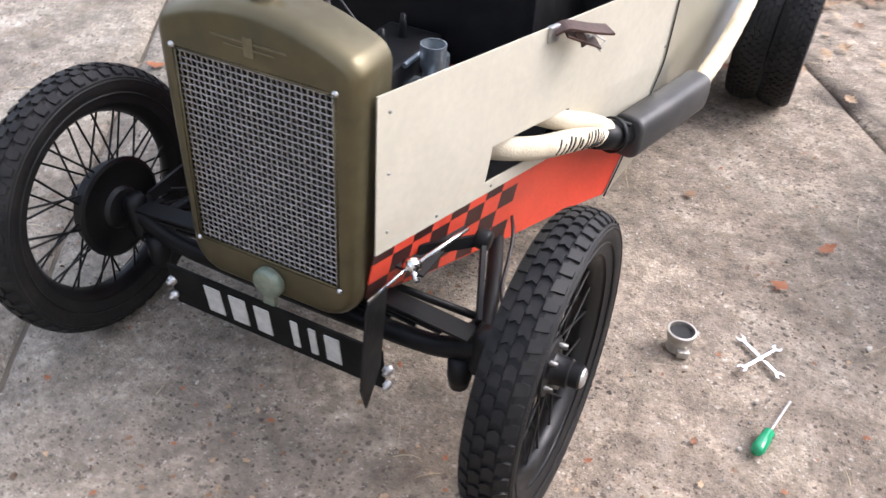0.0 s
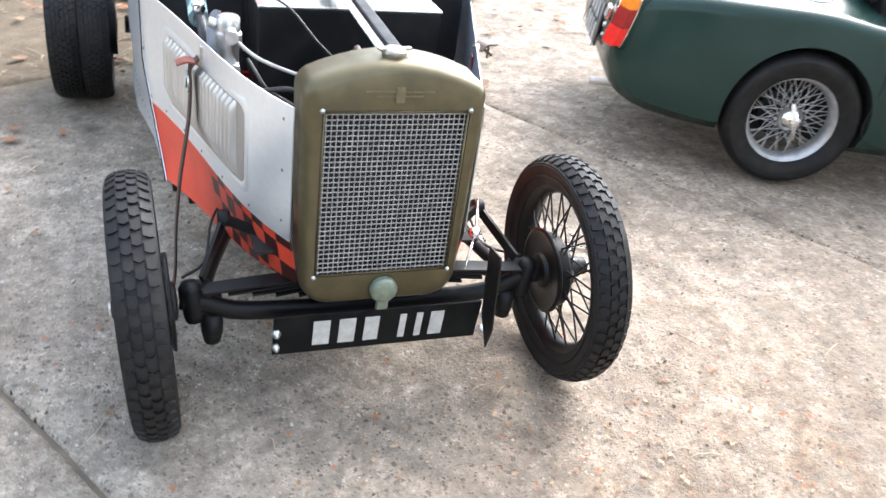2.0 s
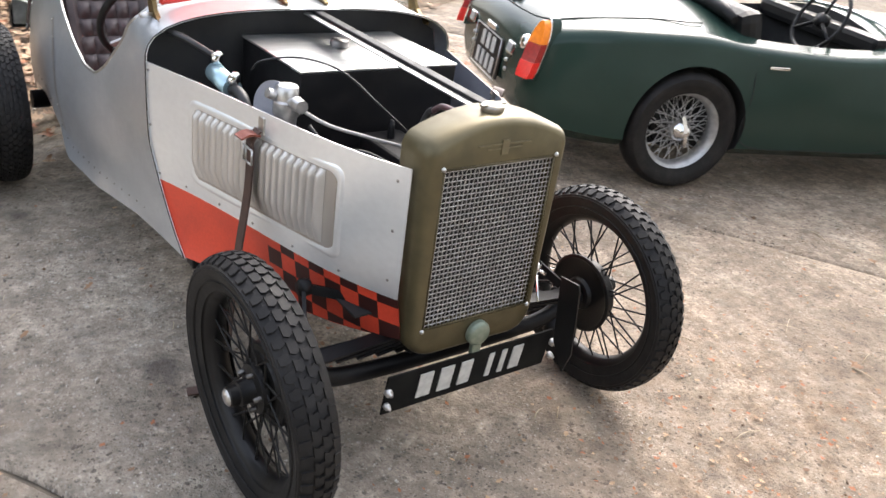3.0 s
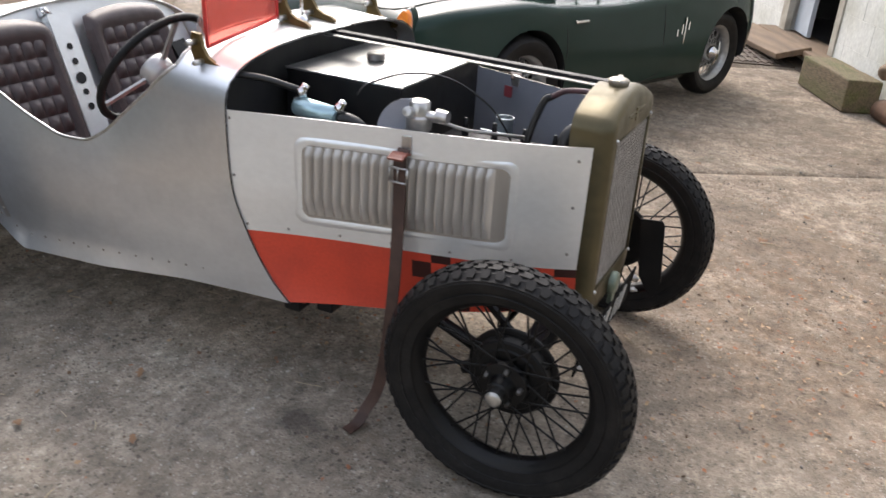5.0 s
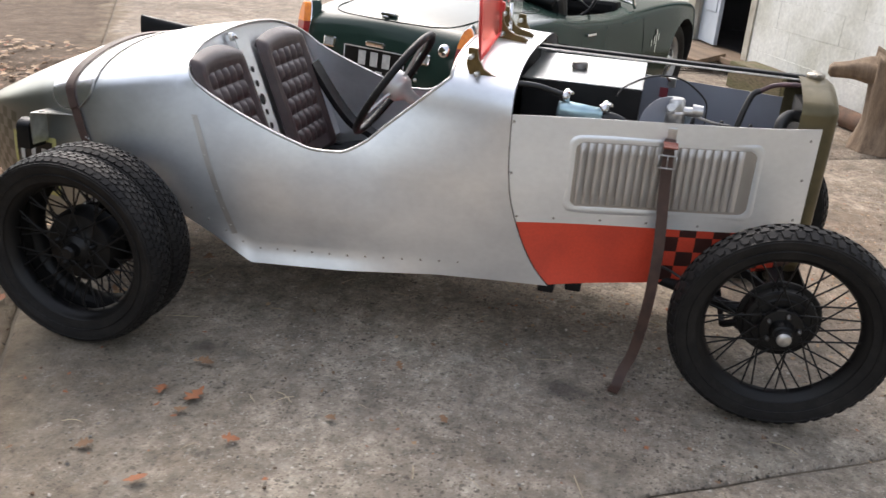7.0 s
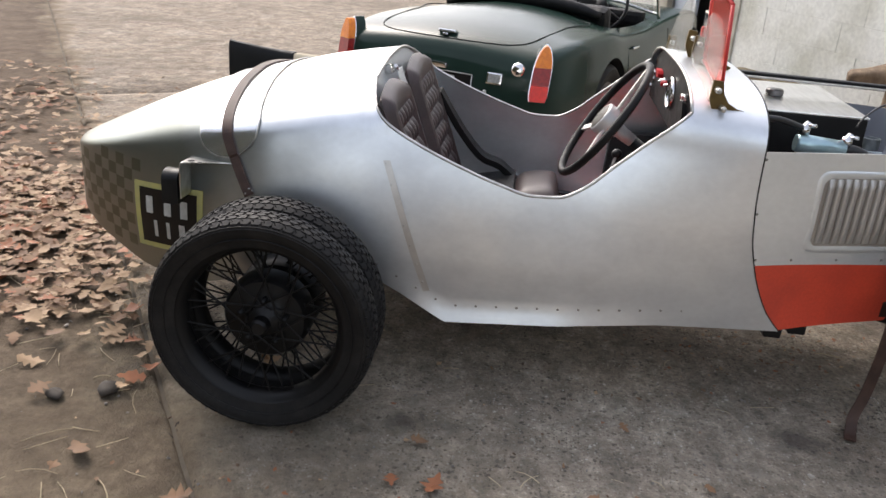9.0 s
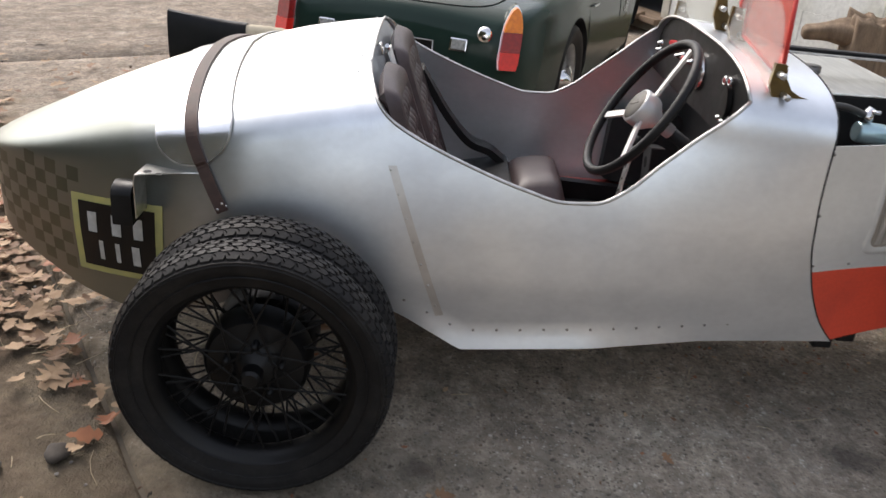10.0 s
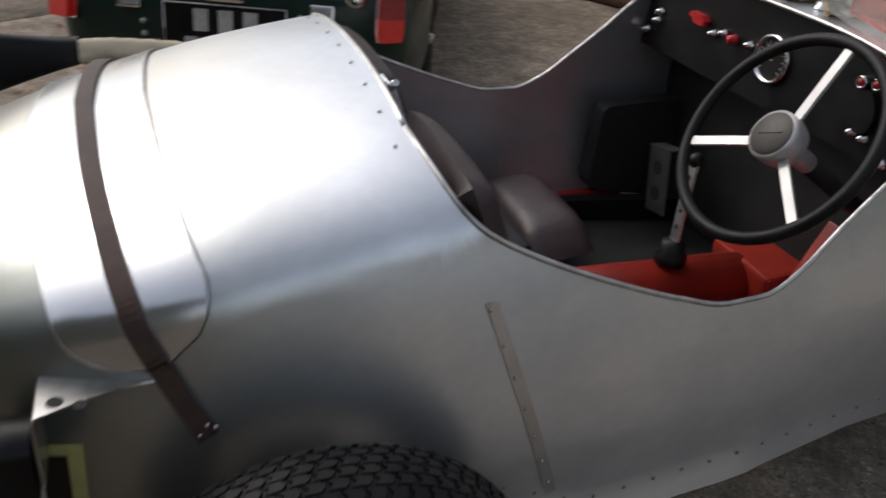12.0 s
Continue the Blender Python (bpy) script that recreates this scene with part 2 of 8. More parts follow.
def tail_tinted(mt, sunlit_side):
    """Adds a dull olive to the tail's flanks, below the crease, spray and painted-in shade together, over the bare
    metal.
    """
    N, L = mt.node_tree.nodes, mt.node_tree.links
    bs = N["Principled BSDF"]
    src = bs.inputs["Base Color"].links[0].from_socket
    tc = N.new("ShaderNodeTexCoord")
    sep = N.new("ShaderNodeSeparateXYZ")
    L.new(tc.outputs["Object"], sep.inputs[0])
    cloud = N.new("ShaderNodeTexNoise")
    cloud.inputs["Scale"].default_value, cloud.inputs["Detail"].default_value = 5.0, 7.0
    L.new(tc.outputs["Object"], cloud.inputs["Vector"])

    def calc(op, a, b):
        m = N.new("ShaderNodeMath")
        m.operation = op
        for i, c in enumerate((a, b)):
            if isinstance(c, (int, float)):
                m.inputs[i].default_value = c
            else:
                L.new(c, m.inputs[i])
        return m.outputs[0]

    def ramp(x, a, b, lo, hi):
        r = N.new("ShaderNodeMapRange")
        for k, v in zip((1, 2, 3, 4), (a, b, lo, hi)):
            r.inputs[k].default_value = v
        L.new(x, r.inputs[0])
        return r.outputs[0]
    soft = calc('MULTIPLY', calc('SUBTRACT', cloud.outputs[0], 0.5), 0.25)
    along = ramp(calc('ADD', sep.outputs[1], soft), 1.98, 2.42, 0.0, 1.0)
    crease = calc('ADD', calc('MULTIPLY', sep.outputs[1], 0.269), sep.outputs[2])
    # upper edge follows the shade border along the crease, kept in the tint
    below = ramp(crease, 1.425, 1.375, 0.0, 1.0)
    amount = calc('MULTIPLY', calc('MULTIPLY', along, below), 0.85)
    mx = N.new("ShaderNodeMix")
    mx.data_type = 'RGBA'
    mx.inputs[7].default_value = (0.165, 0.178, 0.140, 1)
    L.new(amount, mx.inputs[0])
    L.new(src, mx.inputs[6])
    # warmer, darker colour fading in behind the cockpit, above the crease
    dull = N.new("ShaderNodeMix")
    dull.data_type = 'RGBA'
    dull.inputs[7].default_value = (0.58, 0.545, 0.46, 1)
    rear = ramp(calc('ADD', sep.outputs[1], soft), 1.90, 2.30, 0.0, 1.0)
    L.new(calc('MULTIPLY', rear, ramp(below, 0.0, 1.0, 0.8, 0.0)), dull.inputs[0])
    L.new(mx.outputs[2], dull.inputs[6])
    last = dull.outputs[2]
    if sunlit_side:
        # sunlit cream tone of the left-hand side, painted in, thinning out along the cockpit
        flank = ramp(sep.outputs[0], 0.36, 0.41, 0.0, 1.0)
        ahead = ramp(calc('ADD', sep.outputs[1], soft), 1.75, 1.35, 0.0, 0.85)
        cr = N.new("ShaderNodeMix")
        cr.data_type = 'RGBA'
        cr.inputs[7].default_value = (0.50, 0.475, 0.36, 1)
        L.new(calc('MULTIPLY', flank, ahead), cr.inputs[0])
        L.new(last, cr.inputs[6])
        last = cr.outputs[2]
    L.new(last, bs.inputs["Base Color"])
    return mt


def bare_body(name, sunlit_side):
    return tail_tinted(material(name, (0.82, 0.85, 0.88), 0.31, 0.86, (0.67, 0.695, 0.725), 3.0, 6, (0.40, 0.66), 0.02, 300, rough2=0.41, stretch=(1, 1, 1.5), fine=0.025, fine_scale=45), sunlit_side)


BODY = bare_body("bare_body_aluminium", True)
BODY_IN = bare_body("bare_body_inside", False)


def ground_material():
    mt = bpy.data.materials.new("worn_concrete_and_earth")
    mt.use_nodes = True
    N, L = mt.node_tree.nodes, mt.node_tree.links
    bs = N["Principled BSDF"]
    bs.inputs["Roughness"].default_value = 0.9
    bs.inputs["Specular IOR Level"].default_value = 0.25
    tc = N.new("ShaderNodeTexCoord")
    V = tc.outputs["Object"]

    def noise_tex(scale, detail=6, rough=0.6):
        n = N.new("ShaderNodeTexNoise")
        n.inputs["Scale"].default_value, n.inputs["Detail"].default_value, n.inputs["Roughness"].default_value = scale, detail, rough
        L.new(V, n.inputs["Vector"])
        return n.outputs[0]

    def ramp(x, a, b, lo=0.0, hi=1.0):
        r = N.new("ShaderNodeMapRange")
        r.inputs[1].default_value, r.inputs[2].default_value, r.inputs[3].default_value, r.inputs[4].default_value = a, b, lo, hi
        L.new(x, r.inputs[0])
        return r.outputs[0]

    def mixc(f, a, b):
        m = N.new("ShaderNodeMix")
        m.data_type = 'RGBA'
        L.new(f, m.inputs[0])
        for s, c in ((6, a), (7, b)):
            if isinstance(c, tuple):
                m.inputs[s].default_value = (*c, 1)
            else:
                L.new(c, m.inputs[s])
        return m.outputs[2]

    def math_node(op, a, b):
        m = N.new("ShaderNodeMath")
        m.operation = op
        for i, c in enumerate((a, b)):
            if isinstance(c, (int, float)):
                m.inputs[i].default_value = c
            else:
                L.new(c, m.inputs[i])
        return m.outputs[0]

    base = mixc(ramp(noise_tex(1.3, 8), 0.35, 0.68), (0.275, 0.225, 0.176), (0.33, 0.268, 0.205))
    base = mixc(ramp(noise_tex(4.5, 9, 0.75), 0.45, 0.62, 0.0, 0.9), base, (0.125, 0.099, 0.075))
    base = mixc(ramp(noise_tex(2.1, 9, 0.72), 0.52, 0.70, 0.0, 0.7), base, (0.40, 0.36, 0.305))
    # rough open surface: grains, grime and worn patches, as lighter and darker paint of the concrete
    def scaled(col, fac):
        m = N.new("ShaderNodeVectorMath")
        m.operation = 'SCALE'
        L.new(col, m.inputs[0])
        L.new(fac, m.inputs["Scale"])
        return m.outputs[0]
    base = scaled(base, ramp(noise_tex(75, 5, 0.7), 0.34, 0.66, 0.78, 1.26))
    base = scaled(base, ramp(noise_tex(24, 6, 0.75), 0.36, 0.64, 0.70, 1.32))
    base = scaled(base, ramp(noise_tex(6.5, 8, 0.75), 0.38, 0.62, 0.72, 1.28))
    base = mixc(ramp(noise_tex(3.3, 9, 0.78), 0.52, 0.64, 0.0, 0.5), base, (0.17, 0.165, 0.125))
    # exposed aggregate: pale flecks and dark pits of two sizes
    for scale, p_lo, d_lo, amount in ((50, 0.92, 0.80, 1.0), (85, 0.86, 0.73, 1.0), (150, 0.76, 0.74, 0.9)):
        vor = N.new("ShaderNodeTexVoronoi")
        vor.inputs["Scale"].default_value = scale
        vor.inputs["Randomness"].default_value = 1.0
        warp = N.new("ShaderNodeVectorMath")
        warp.operation = 'MULTIPLY_ADD'
        wn_ = N.new("ShaderNodeTexNoise")
        wn_.inputs["Scale"].default_value = scale * 0.9
        L.new(V, wn_.inputs["Vector"])
        L.new(wn_.outputs["Color"], warp.inputs[0])
        warp.inputs[1].default_value = (0.9 / scale,) * 3
        L.new(V, warp.inputs[2])
        L.new(warp.outputs[0], vor.inputs["Vector"])
        pick = N.new("ShaderNodeSeparateColor")
        L.new(vor.outputs["Color"], pick.inputs[0])
        pale = math_node('MULTIPLY', ramp(pick.outputs[0], p_lo, p_lo + 0.05), ramp(vor.outputs["Distance"], 0.40, 0.22))
        base = mixc(math_node('MULTIPLY', pale, ramp(noise_tex(2.6), 0.38, 0.62, 0.2, amount)), base, (0.58, 0.53, 0.46))
        dark = math_node('MULTIPLY', ramp(pick.outputs[1], d_lo, d_lo + 0.06), ramp(vor.outputs["Distance"], 0.42, 0.28))
        base = mixc(math_node('MULTIPLY', dark, ramp(noise_tex(1.9), 0.36, 0.60, 0.35, amount)), base, (0.022, 0.018, 0.015))
    base = mixc(ramp(noise_tex(30, 6, 0.7), 0.42, 0.72, 0.0, 0.55), base, (0.20, 0.165, 0.13))
    base = mixc(ramp(noise_tex(170, 3), 0.40, 0.70, 0.0, 0.4), base, (0.22, 0.185, 0.15))
    base = mixc(ramp(noise_tex(9, 8, 0.75), 0.53, 0.68, 0.0, 0.45), base, (0.43, 0.38, 0.315))
    base = mixc(ramp(noise_tex(0.9, 10, 0.72), 0.48, 0.62, 0.0, 0.55), base, (0.13, 0.104, 0.08))
    base = mixc(ramp(noise_tex(17, 8, 0.78), 0.54, 0.66, 0.0, 0.5), base, (0.14, 0.112, 0.085))
    base = mixc(ramp(noise_tex(4.3, 9, 0.7), 0.56, 0.63, 0.0, 0.45), base, (0.165, 0.122, 0.085))
    # bare earth beyond the slabs, past a line and further out
    sep = N.new("ShaderNodeSeparateXYZ")
    L.new(V, sep.inputs[0])
    past = math_node('ADD', math_node('MULTIPLY', sep.outputs[1], 0.853), math_node('MULTIPLY', sep.outputs[0], -0.52))
    past = math_node('ADD', past, math_node('MULTIPLY', noise_tex(1.6, 6), 0.9))
    soil = mixc(ramp(noise_tex(3.5, 8), 0.35, 0.7), (0.085, 0.058, 0.037), (0.15, 0.108, 0.072))
    soil = mixc(ramp(noise_tex(45, 4), 0.4, 0.75, 0, 0.6), soil, (0.045, 0.032, 0.022))
    side = ramp(math_node('ADD', sep.outputs[0], math_node('MULTIPLY', noise_tex(2.3, 6), 0.5)), -0.75, -0.2, 0.75, 1.0)
    dust = math_node('MULTIPLY', ramp(past, 2.72, 2.98), ramp(noise_tex(14, 8, 0.75), 0.35, 0.62, 0.35, 0.85))
    base = mixc(dust, base, (0.225, 0.172, 0.103))
    # leaf mould trodden into the slab ahead of the car
    gx, gy = math_node('SUBTRACT', sep.outputs[0], 0.95), math_node('SUBTRACT', sep.outputs[1], -0.65)
    far = math_node('SQRT', math_node('ADD', math_node('MULTIPLY', gx, gx), math_node('MULTIPLY', gy, gy)), 0)
    mould = ramp(math_node('ADD', far, math_node('MULTIPLY', noise_tex(1.9, 8, 0.7), 1.0)), 1.65, 0.85)
    base = mixc(math_node('MULTIPLY', mould, ramp(noise_tex(8, 9, 0.76), 0.44, 0.60, 0.10, 0.70)), base, (0.155, 0.108, 0.070))
    # damp trodden dirt round the rear wheels
    damp = math_node('MULTIPLY', ramp(math_node('ADD', sep.outputs[1], math_node('MULTIPLY', noise_tex(2.1, 8, 0.7), 1.1)), 1.75, 2.35), ramp(sep.outputs[0], -0.35, -0.75))
    base = mixc(math_node('MULTIPLY', damp, ramp(noise_tex(13, 8, 0.75), 0.36, 0.60, 0.25, 0.75)), base, (0.135, 0.104, 0.072))
    final = mixc(math_node('MULTIPLY', ramp(past, 2.78, 3.05), side), base, soil)
    # blotches of damp and moss
    final = scaled(final, ramp(noise_tex(11, 7, 0.72), 0.38, 0.62, 0.84, 1.30))
    # open pits and lost chips of aggregate, thicker in some patches than in others
    for scale, least, amount in ((34, 0.86, 0.95), (62, 0.77, 1.0)):
        pits = N.new("ShaderNodeTexVoronoi")
        pits.inputs["Scale"].default_value = scale
        bent = N.new("ShaderNodeVectorMath")
        bent.operation = 'MULTIPLY_ADD'
        crook = N.new("ShaderNodeTexNoise")
        crook.inputs["Scale"].default_value = scale * 1.1
        L.new(V, crook.inputs["Vector"])
        L.new(crook.outputs["Color"], bent.inputs[0])
        bent.inputs[1].default_value = (1.1 / scale,) * 3
        L.new(V, bent.inputs[2])
        L.new(bent.outputs[0], pits.inputs["Vector"])
        which = N.new("ShaderNodeSeparateColor")
        L.new(pits.outputs["Color"], which.inputs[0])
        hole = math_node('MULTIPLY', ramp(which.outputs[2], least, least + 0.05), ramp(pits.outputs["Distance"], 0.36, 0.22))
        final = mixc(math_node('MULTIPLY', hole, ramp(noise_tex(2.9, 5), 0.40, 0.60, 0.4, amount)), final, (0.022, 0.019, 0.016))
    # oil spots
    for cx, cy, r in ((-0.55, 0.60, 0.075), (-0.70, 1.72, 0.045), (0.95, 2.25, 0.12)):
        dx, dy = math_node('SUBTRACT', sep.outputs[0], cx), math_node('SUBTRACT', sep.outputs[1], cy)
        d = math_node('SQRT', math_node('ADD', math_node('MULTIPLY', dx, dx), math_node('MULTIPLY', dy, dy)), 0)
        d = math_node('ADD', d, math_node('MULTIPLY', noise_tex(16, 8, 0.75), 0.13))
        final = mixc(ramp(d, r + 0.085, r + 0.02, 0, 0.72), final, (0.05, 0.042, 0.036))
    # shaded side of the car lifted in the colour, warmer dirt on the other
    tone = mixc(ramp(math_node('ADD', sep.outputs[0], math_node('MULTIPLY', noise_tex(1.1, 6), 0.9)), -0.1, 0.9), (1.03, 1.085, 1.115), (1.015, 1.0, 0.985))
    toned = N.new("ShaderNodeVectorMath")
    toned.operation = 'MULTIPLY'
    L.new(final, toned.inputs[0])
    L.new(tone, toned.inputs[1])
    L.new(toned.outputs[0], bs.inputs["Base Color"])
    h = math_node('ADD', math_node('MULTIPLY', noise_tex(90, 5), 0.6), math_node('MULTIPLY', noise_tex(9, 6), 1.0))
    h = math_node('ADD', h, math_node('MULTIPLY', ramp(vor.outputs["Distance"], 0.5, 0.1), 0.25))
    bp = N.new("ShaderNodeBump")
    bp.inputs["Strength"].default_value, bp.inputs["Distance"].default_value = 0.65, 0.014
    L.new(h, bp.inputs["Height"])
    L.new(bp.outputs[0], bs.inputs["Normal"])
    return mt


GROUND = ground_material()
JOINT = material("joint_dirt", (0.10, 0.085, 0.065), 0.95, 0, (0.16, 0.13, 0.095), 12, 6, bump=0.4, bump_scale=120)

# ---- ground: slabs with open joints, laid on one sheet ----
JD = Vector((0.525, -0.851, 0)).normalized()        # along the long joints
JC = Vector((0.851, 0.525, 0)).normalized()         # along the cross joints
LONG = [Vector((-0.667, -0.174, 0)).dot(JC) + k for k in (-5.28, -2.64, 0, 2.64, 5.28)]
CROSS = [Vector((-0.8, 2.355, 0)).dot(JD) + k for k in (0.0, 5.4)]


def make_ground():
    bm = bmesh.new()
    gs = [-600, -120, -30, -14] + [i * 1.0 for i in range(-10, 13)] + [16, 34, 130, 600]
    add_grid(bm, [[Vector((x, y, -0.022 + (0.0 if abs(x) < 14 and abs(y) < 14 else -0.02))) for y in gs] for x in gs])
    g = part("ground", bm, JOINT)
    tagged(g, "dirty earth under and around the concrete yard", "ground", kind="structure")
    bm = bmesh.new()
    rnd = random.Random(4)
    us = [-30, *LONG, 30]
    vs = [-30, *CROSS, 30]
    half = 0.006
    for i in range(len(us) - 1):
        for j in range(len(vs) - 1):
            u0, u1, v0, v1 = us[i] + half, us[i + 1] - half, vs[j] + half, vs[j + 1] - half
            def marks(lo, hi):
                n = min(60, max(2, int((hi - lo) / 0.09)))
                inner = [lo + 0.012 + (hi - lo - 0.024) * k / n for k in range(n + 1)]
                return [lo, *inner, hi]
            U, W = marks(u0, u1), marks(v0, v1)
            rows = []
            for a, uu in enumerate(U):
                row = []
                for b, vv in enumerate(W):
                    u, v = uu, vv
                    rim = a in (0, len(U) - 1) or b in (0, len(W) - 1)
                    if rim or a in (1, len(U) - 2) or b in (1, len(W) - 2):
                        w = noise.noise(Vector((uu * 7, vv * 7, 3))) * 0.008
                        u += w if a in (0, 1, len(U) - 2, len(U) - 1) else 0
                        v += w if b in (0, 1, len(W) - 2, len(W) - 1) else 0
                    p = JC * u + JD * v
                    p.z = noise.noise(p * 1.1) * 0.003 - 0.003 - (0.016 if rim else 0.0)
                    row.append(p)
                rows.append(row)
            add_grid(bm, rows)
    y = part("pavement", bm, GROUND)
    tagged(y, "worn concrete yard slabs with dirty open joints", "yard", kind="structure")


make_ground()

# ---- the small racing car ----
car = thing("vintage_racing_car", "bare aluminium boat-tailed vintage special with bronze radiator cowl, parked on concrete", "car")

xm_f = smooth_curve((0.6, 0.845, 1.04, 1.4, 1.64, 1.9, 2.15, 2.30, 2.45, 2.62, 2.78, 2.88, 2.94, 2.962), (0.485, 0.496, 0.503, 0.518, 0.528, 0.532, 0.525, 0.497, 0.445, 0.366, 0.262, 0.175, 0.09, 0.012))
zs_f = smooth_curve((0.6, 0.845, 1.04, 1.5, 1.88, 2.1, 2.27, 2.45, 2.62, 2.8, 2.962), (0.80, 0.80, 0.80, 0.79, 0.771, 0.738, 0.706, 0.662, 0.618, 0.571, 0.525))
zt_f = smooth_curve((0.6, 0.845, 1.04, 1.5, 1.88, 2.1, 2.27, 2.45, 2.62, 2.8, 2.93, 2.962), (0.945, 0.945, 0.96, 0.928, 0.905, 0.871, 0.823, 0.773, 0.705, 0.621, 0.556, 0.536))
def zb_f(y):
    """Height of the body's lower edge: straight sill, corner ahead of the rear wheels, arch, then the tail."""
    return float(np.interp(y, (0.6, 0.69, 1.2, 1.64, 1.80, 1.92, 2.12, 2.26, 2.40, 2.50, 2.62, 2.8, 2.962), (0.300, 0.297, 0.262, 0.236, 0.320, 0.385, 0.375, 0.285, 0.232, 0.222, 0.235, 0.28, 0.33)))


rim_f = smooth_curve((1.04, 1.12, 1.22, 1.29, 1.36, 1.43, 1.52, 1.62, 1.76, 1.83, 1.87, 1.893, 1.905), (0.885, 0.815, 0.727, 0.665, 0.632, 0.63, 0.652, 0.686, 0.743, 0.780, 0.815, 0.85, 0.872))
power_f = smooth_curve((0.6, 1.04, 1.5, 1.9, 2.15, 2.4, 2.65, 2.96), (3.0, 3.0, 2.6, 2.0, 1.80, 1.75, 1.68, 1.62))
front_f = smooth_curve((0.285, 0.304, 0.343, 0.417, 0.484, 0.58, 0.70, 0.81, 1.0), (0.690, 0.708, 0.740, 0.780, 0.806, 0.832, 0.844, 0.846, 0.846))


def section(y, n=60):
    """Half of the body's cross-section at y, from the sill up to the middle of the top: (x, z), x > 0."""
    xm, zs, zt, zb, pw = xm_f(y), zs_f(y), zt_f(y), zb_f(y), power_f(y)
    k = min(1.0, xm / 0.3)
    out = []

    def side(z):
        x = xm - (0.06 * k * min(1, max(0, (y - 0.85) / 0.4)) * ((z - 0.42) / 0.38)**2 if z > 0.42 else 0.0)
        flange = max(0.0, (zb + 0.055 - z) / 0.055) * min(1, max(0, (y - 0.95) / 0.4))
        x -= 0.042 * min(1, max(0, (1.3 - y) / 0.45)) * max(0, (0.60 - z) / 0.30)
        return x - 0.02 * k * min(1, max(0, (y - 0.85) / 0.4)) * max(0, (0.42 - z) / 0.2) + 0.020 * flange * k * (1 if y < 1.66 else max(0, 1 - (y - 1.66) / 0.12))

    for i in range(n):
        z = zb + (zs - zb) * i / n
        out.append((side(z), z))
    xs = side(zs)
    m = n
    for i in range(m + 1):
        a = math.pi / 2 * i / m
        out.append((xs * math.cos(a)**(2 / pw), zs + (zt - zs) * math.sin(a)**(2 / pw)))
    return out


def cut_section(y, zcut, n_low, n_top):
    """Section points spaced evenly along it: n_low + 1 up to zcut, then n_top more to the top."""
    pts = np.array(section(y))
    cum = np.concatenate([[0], np.cumsum(np.hypot(*np.diff(pts, axis=0).T))])
    zc = min(zcut, pts[-1, 1] - 1e-4)
    i = int(np.argmax(pts[:, 1] >= zc))
    f = (zc - pts[i - 1, 1]) / max(1e-9, pts[i, 1] - pts[i - 1, 1])
    sc = cum[i - 1] + f * (cum[i] - cum[i - 1])
    # the sill flange keeps rows of its own
    s_fl = np.interp(0.055, pts[:, 1][:40] - pts[0, 1], cum[:40])
    ss = [0, s_fl * 0.5, s_fl] + [s_fl + (sc - s_fl) * k / (n_low - 2) for k in range(1, n_low - 1)]
    if n_top:
        ss += [sc + (cum[-1] - sc) * k / n_top for k in range(1, n_top + 1)]
    return [(float(np.interp(s, cum, pts[:, 0])), float(np.interp(s, cum, pts[:, 1]))) for s in ss]


def cut_z(y):
    if y <= 1.04:
        return 0.885 - (1.04 - y) * 0.05
    if y <= 1.905:
        return rim_f(y)
    return zs_f(y) + (zt_f(y) - zs_f(y)) * 0.75


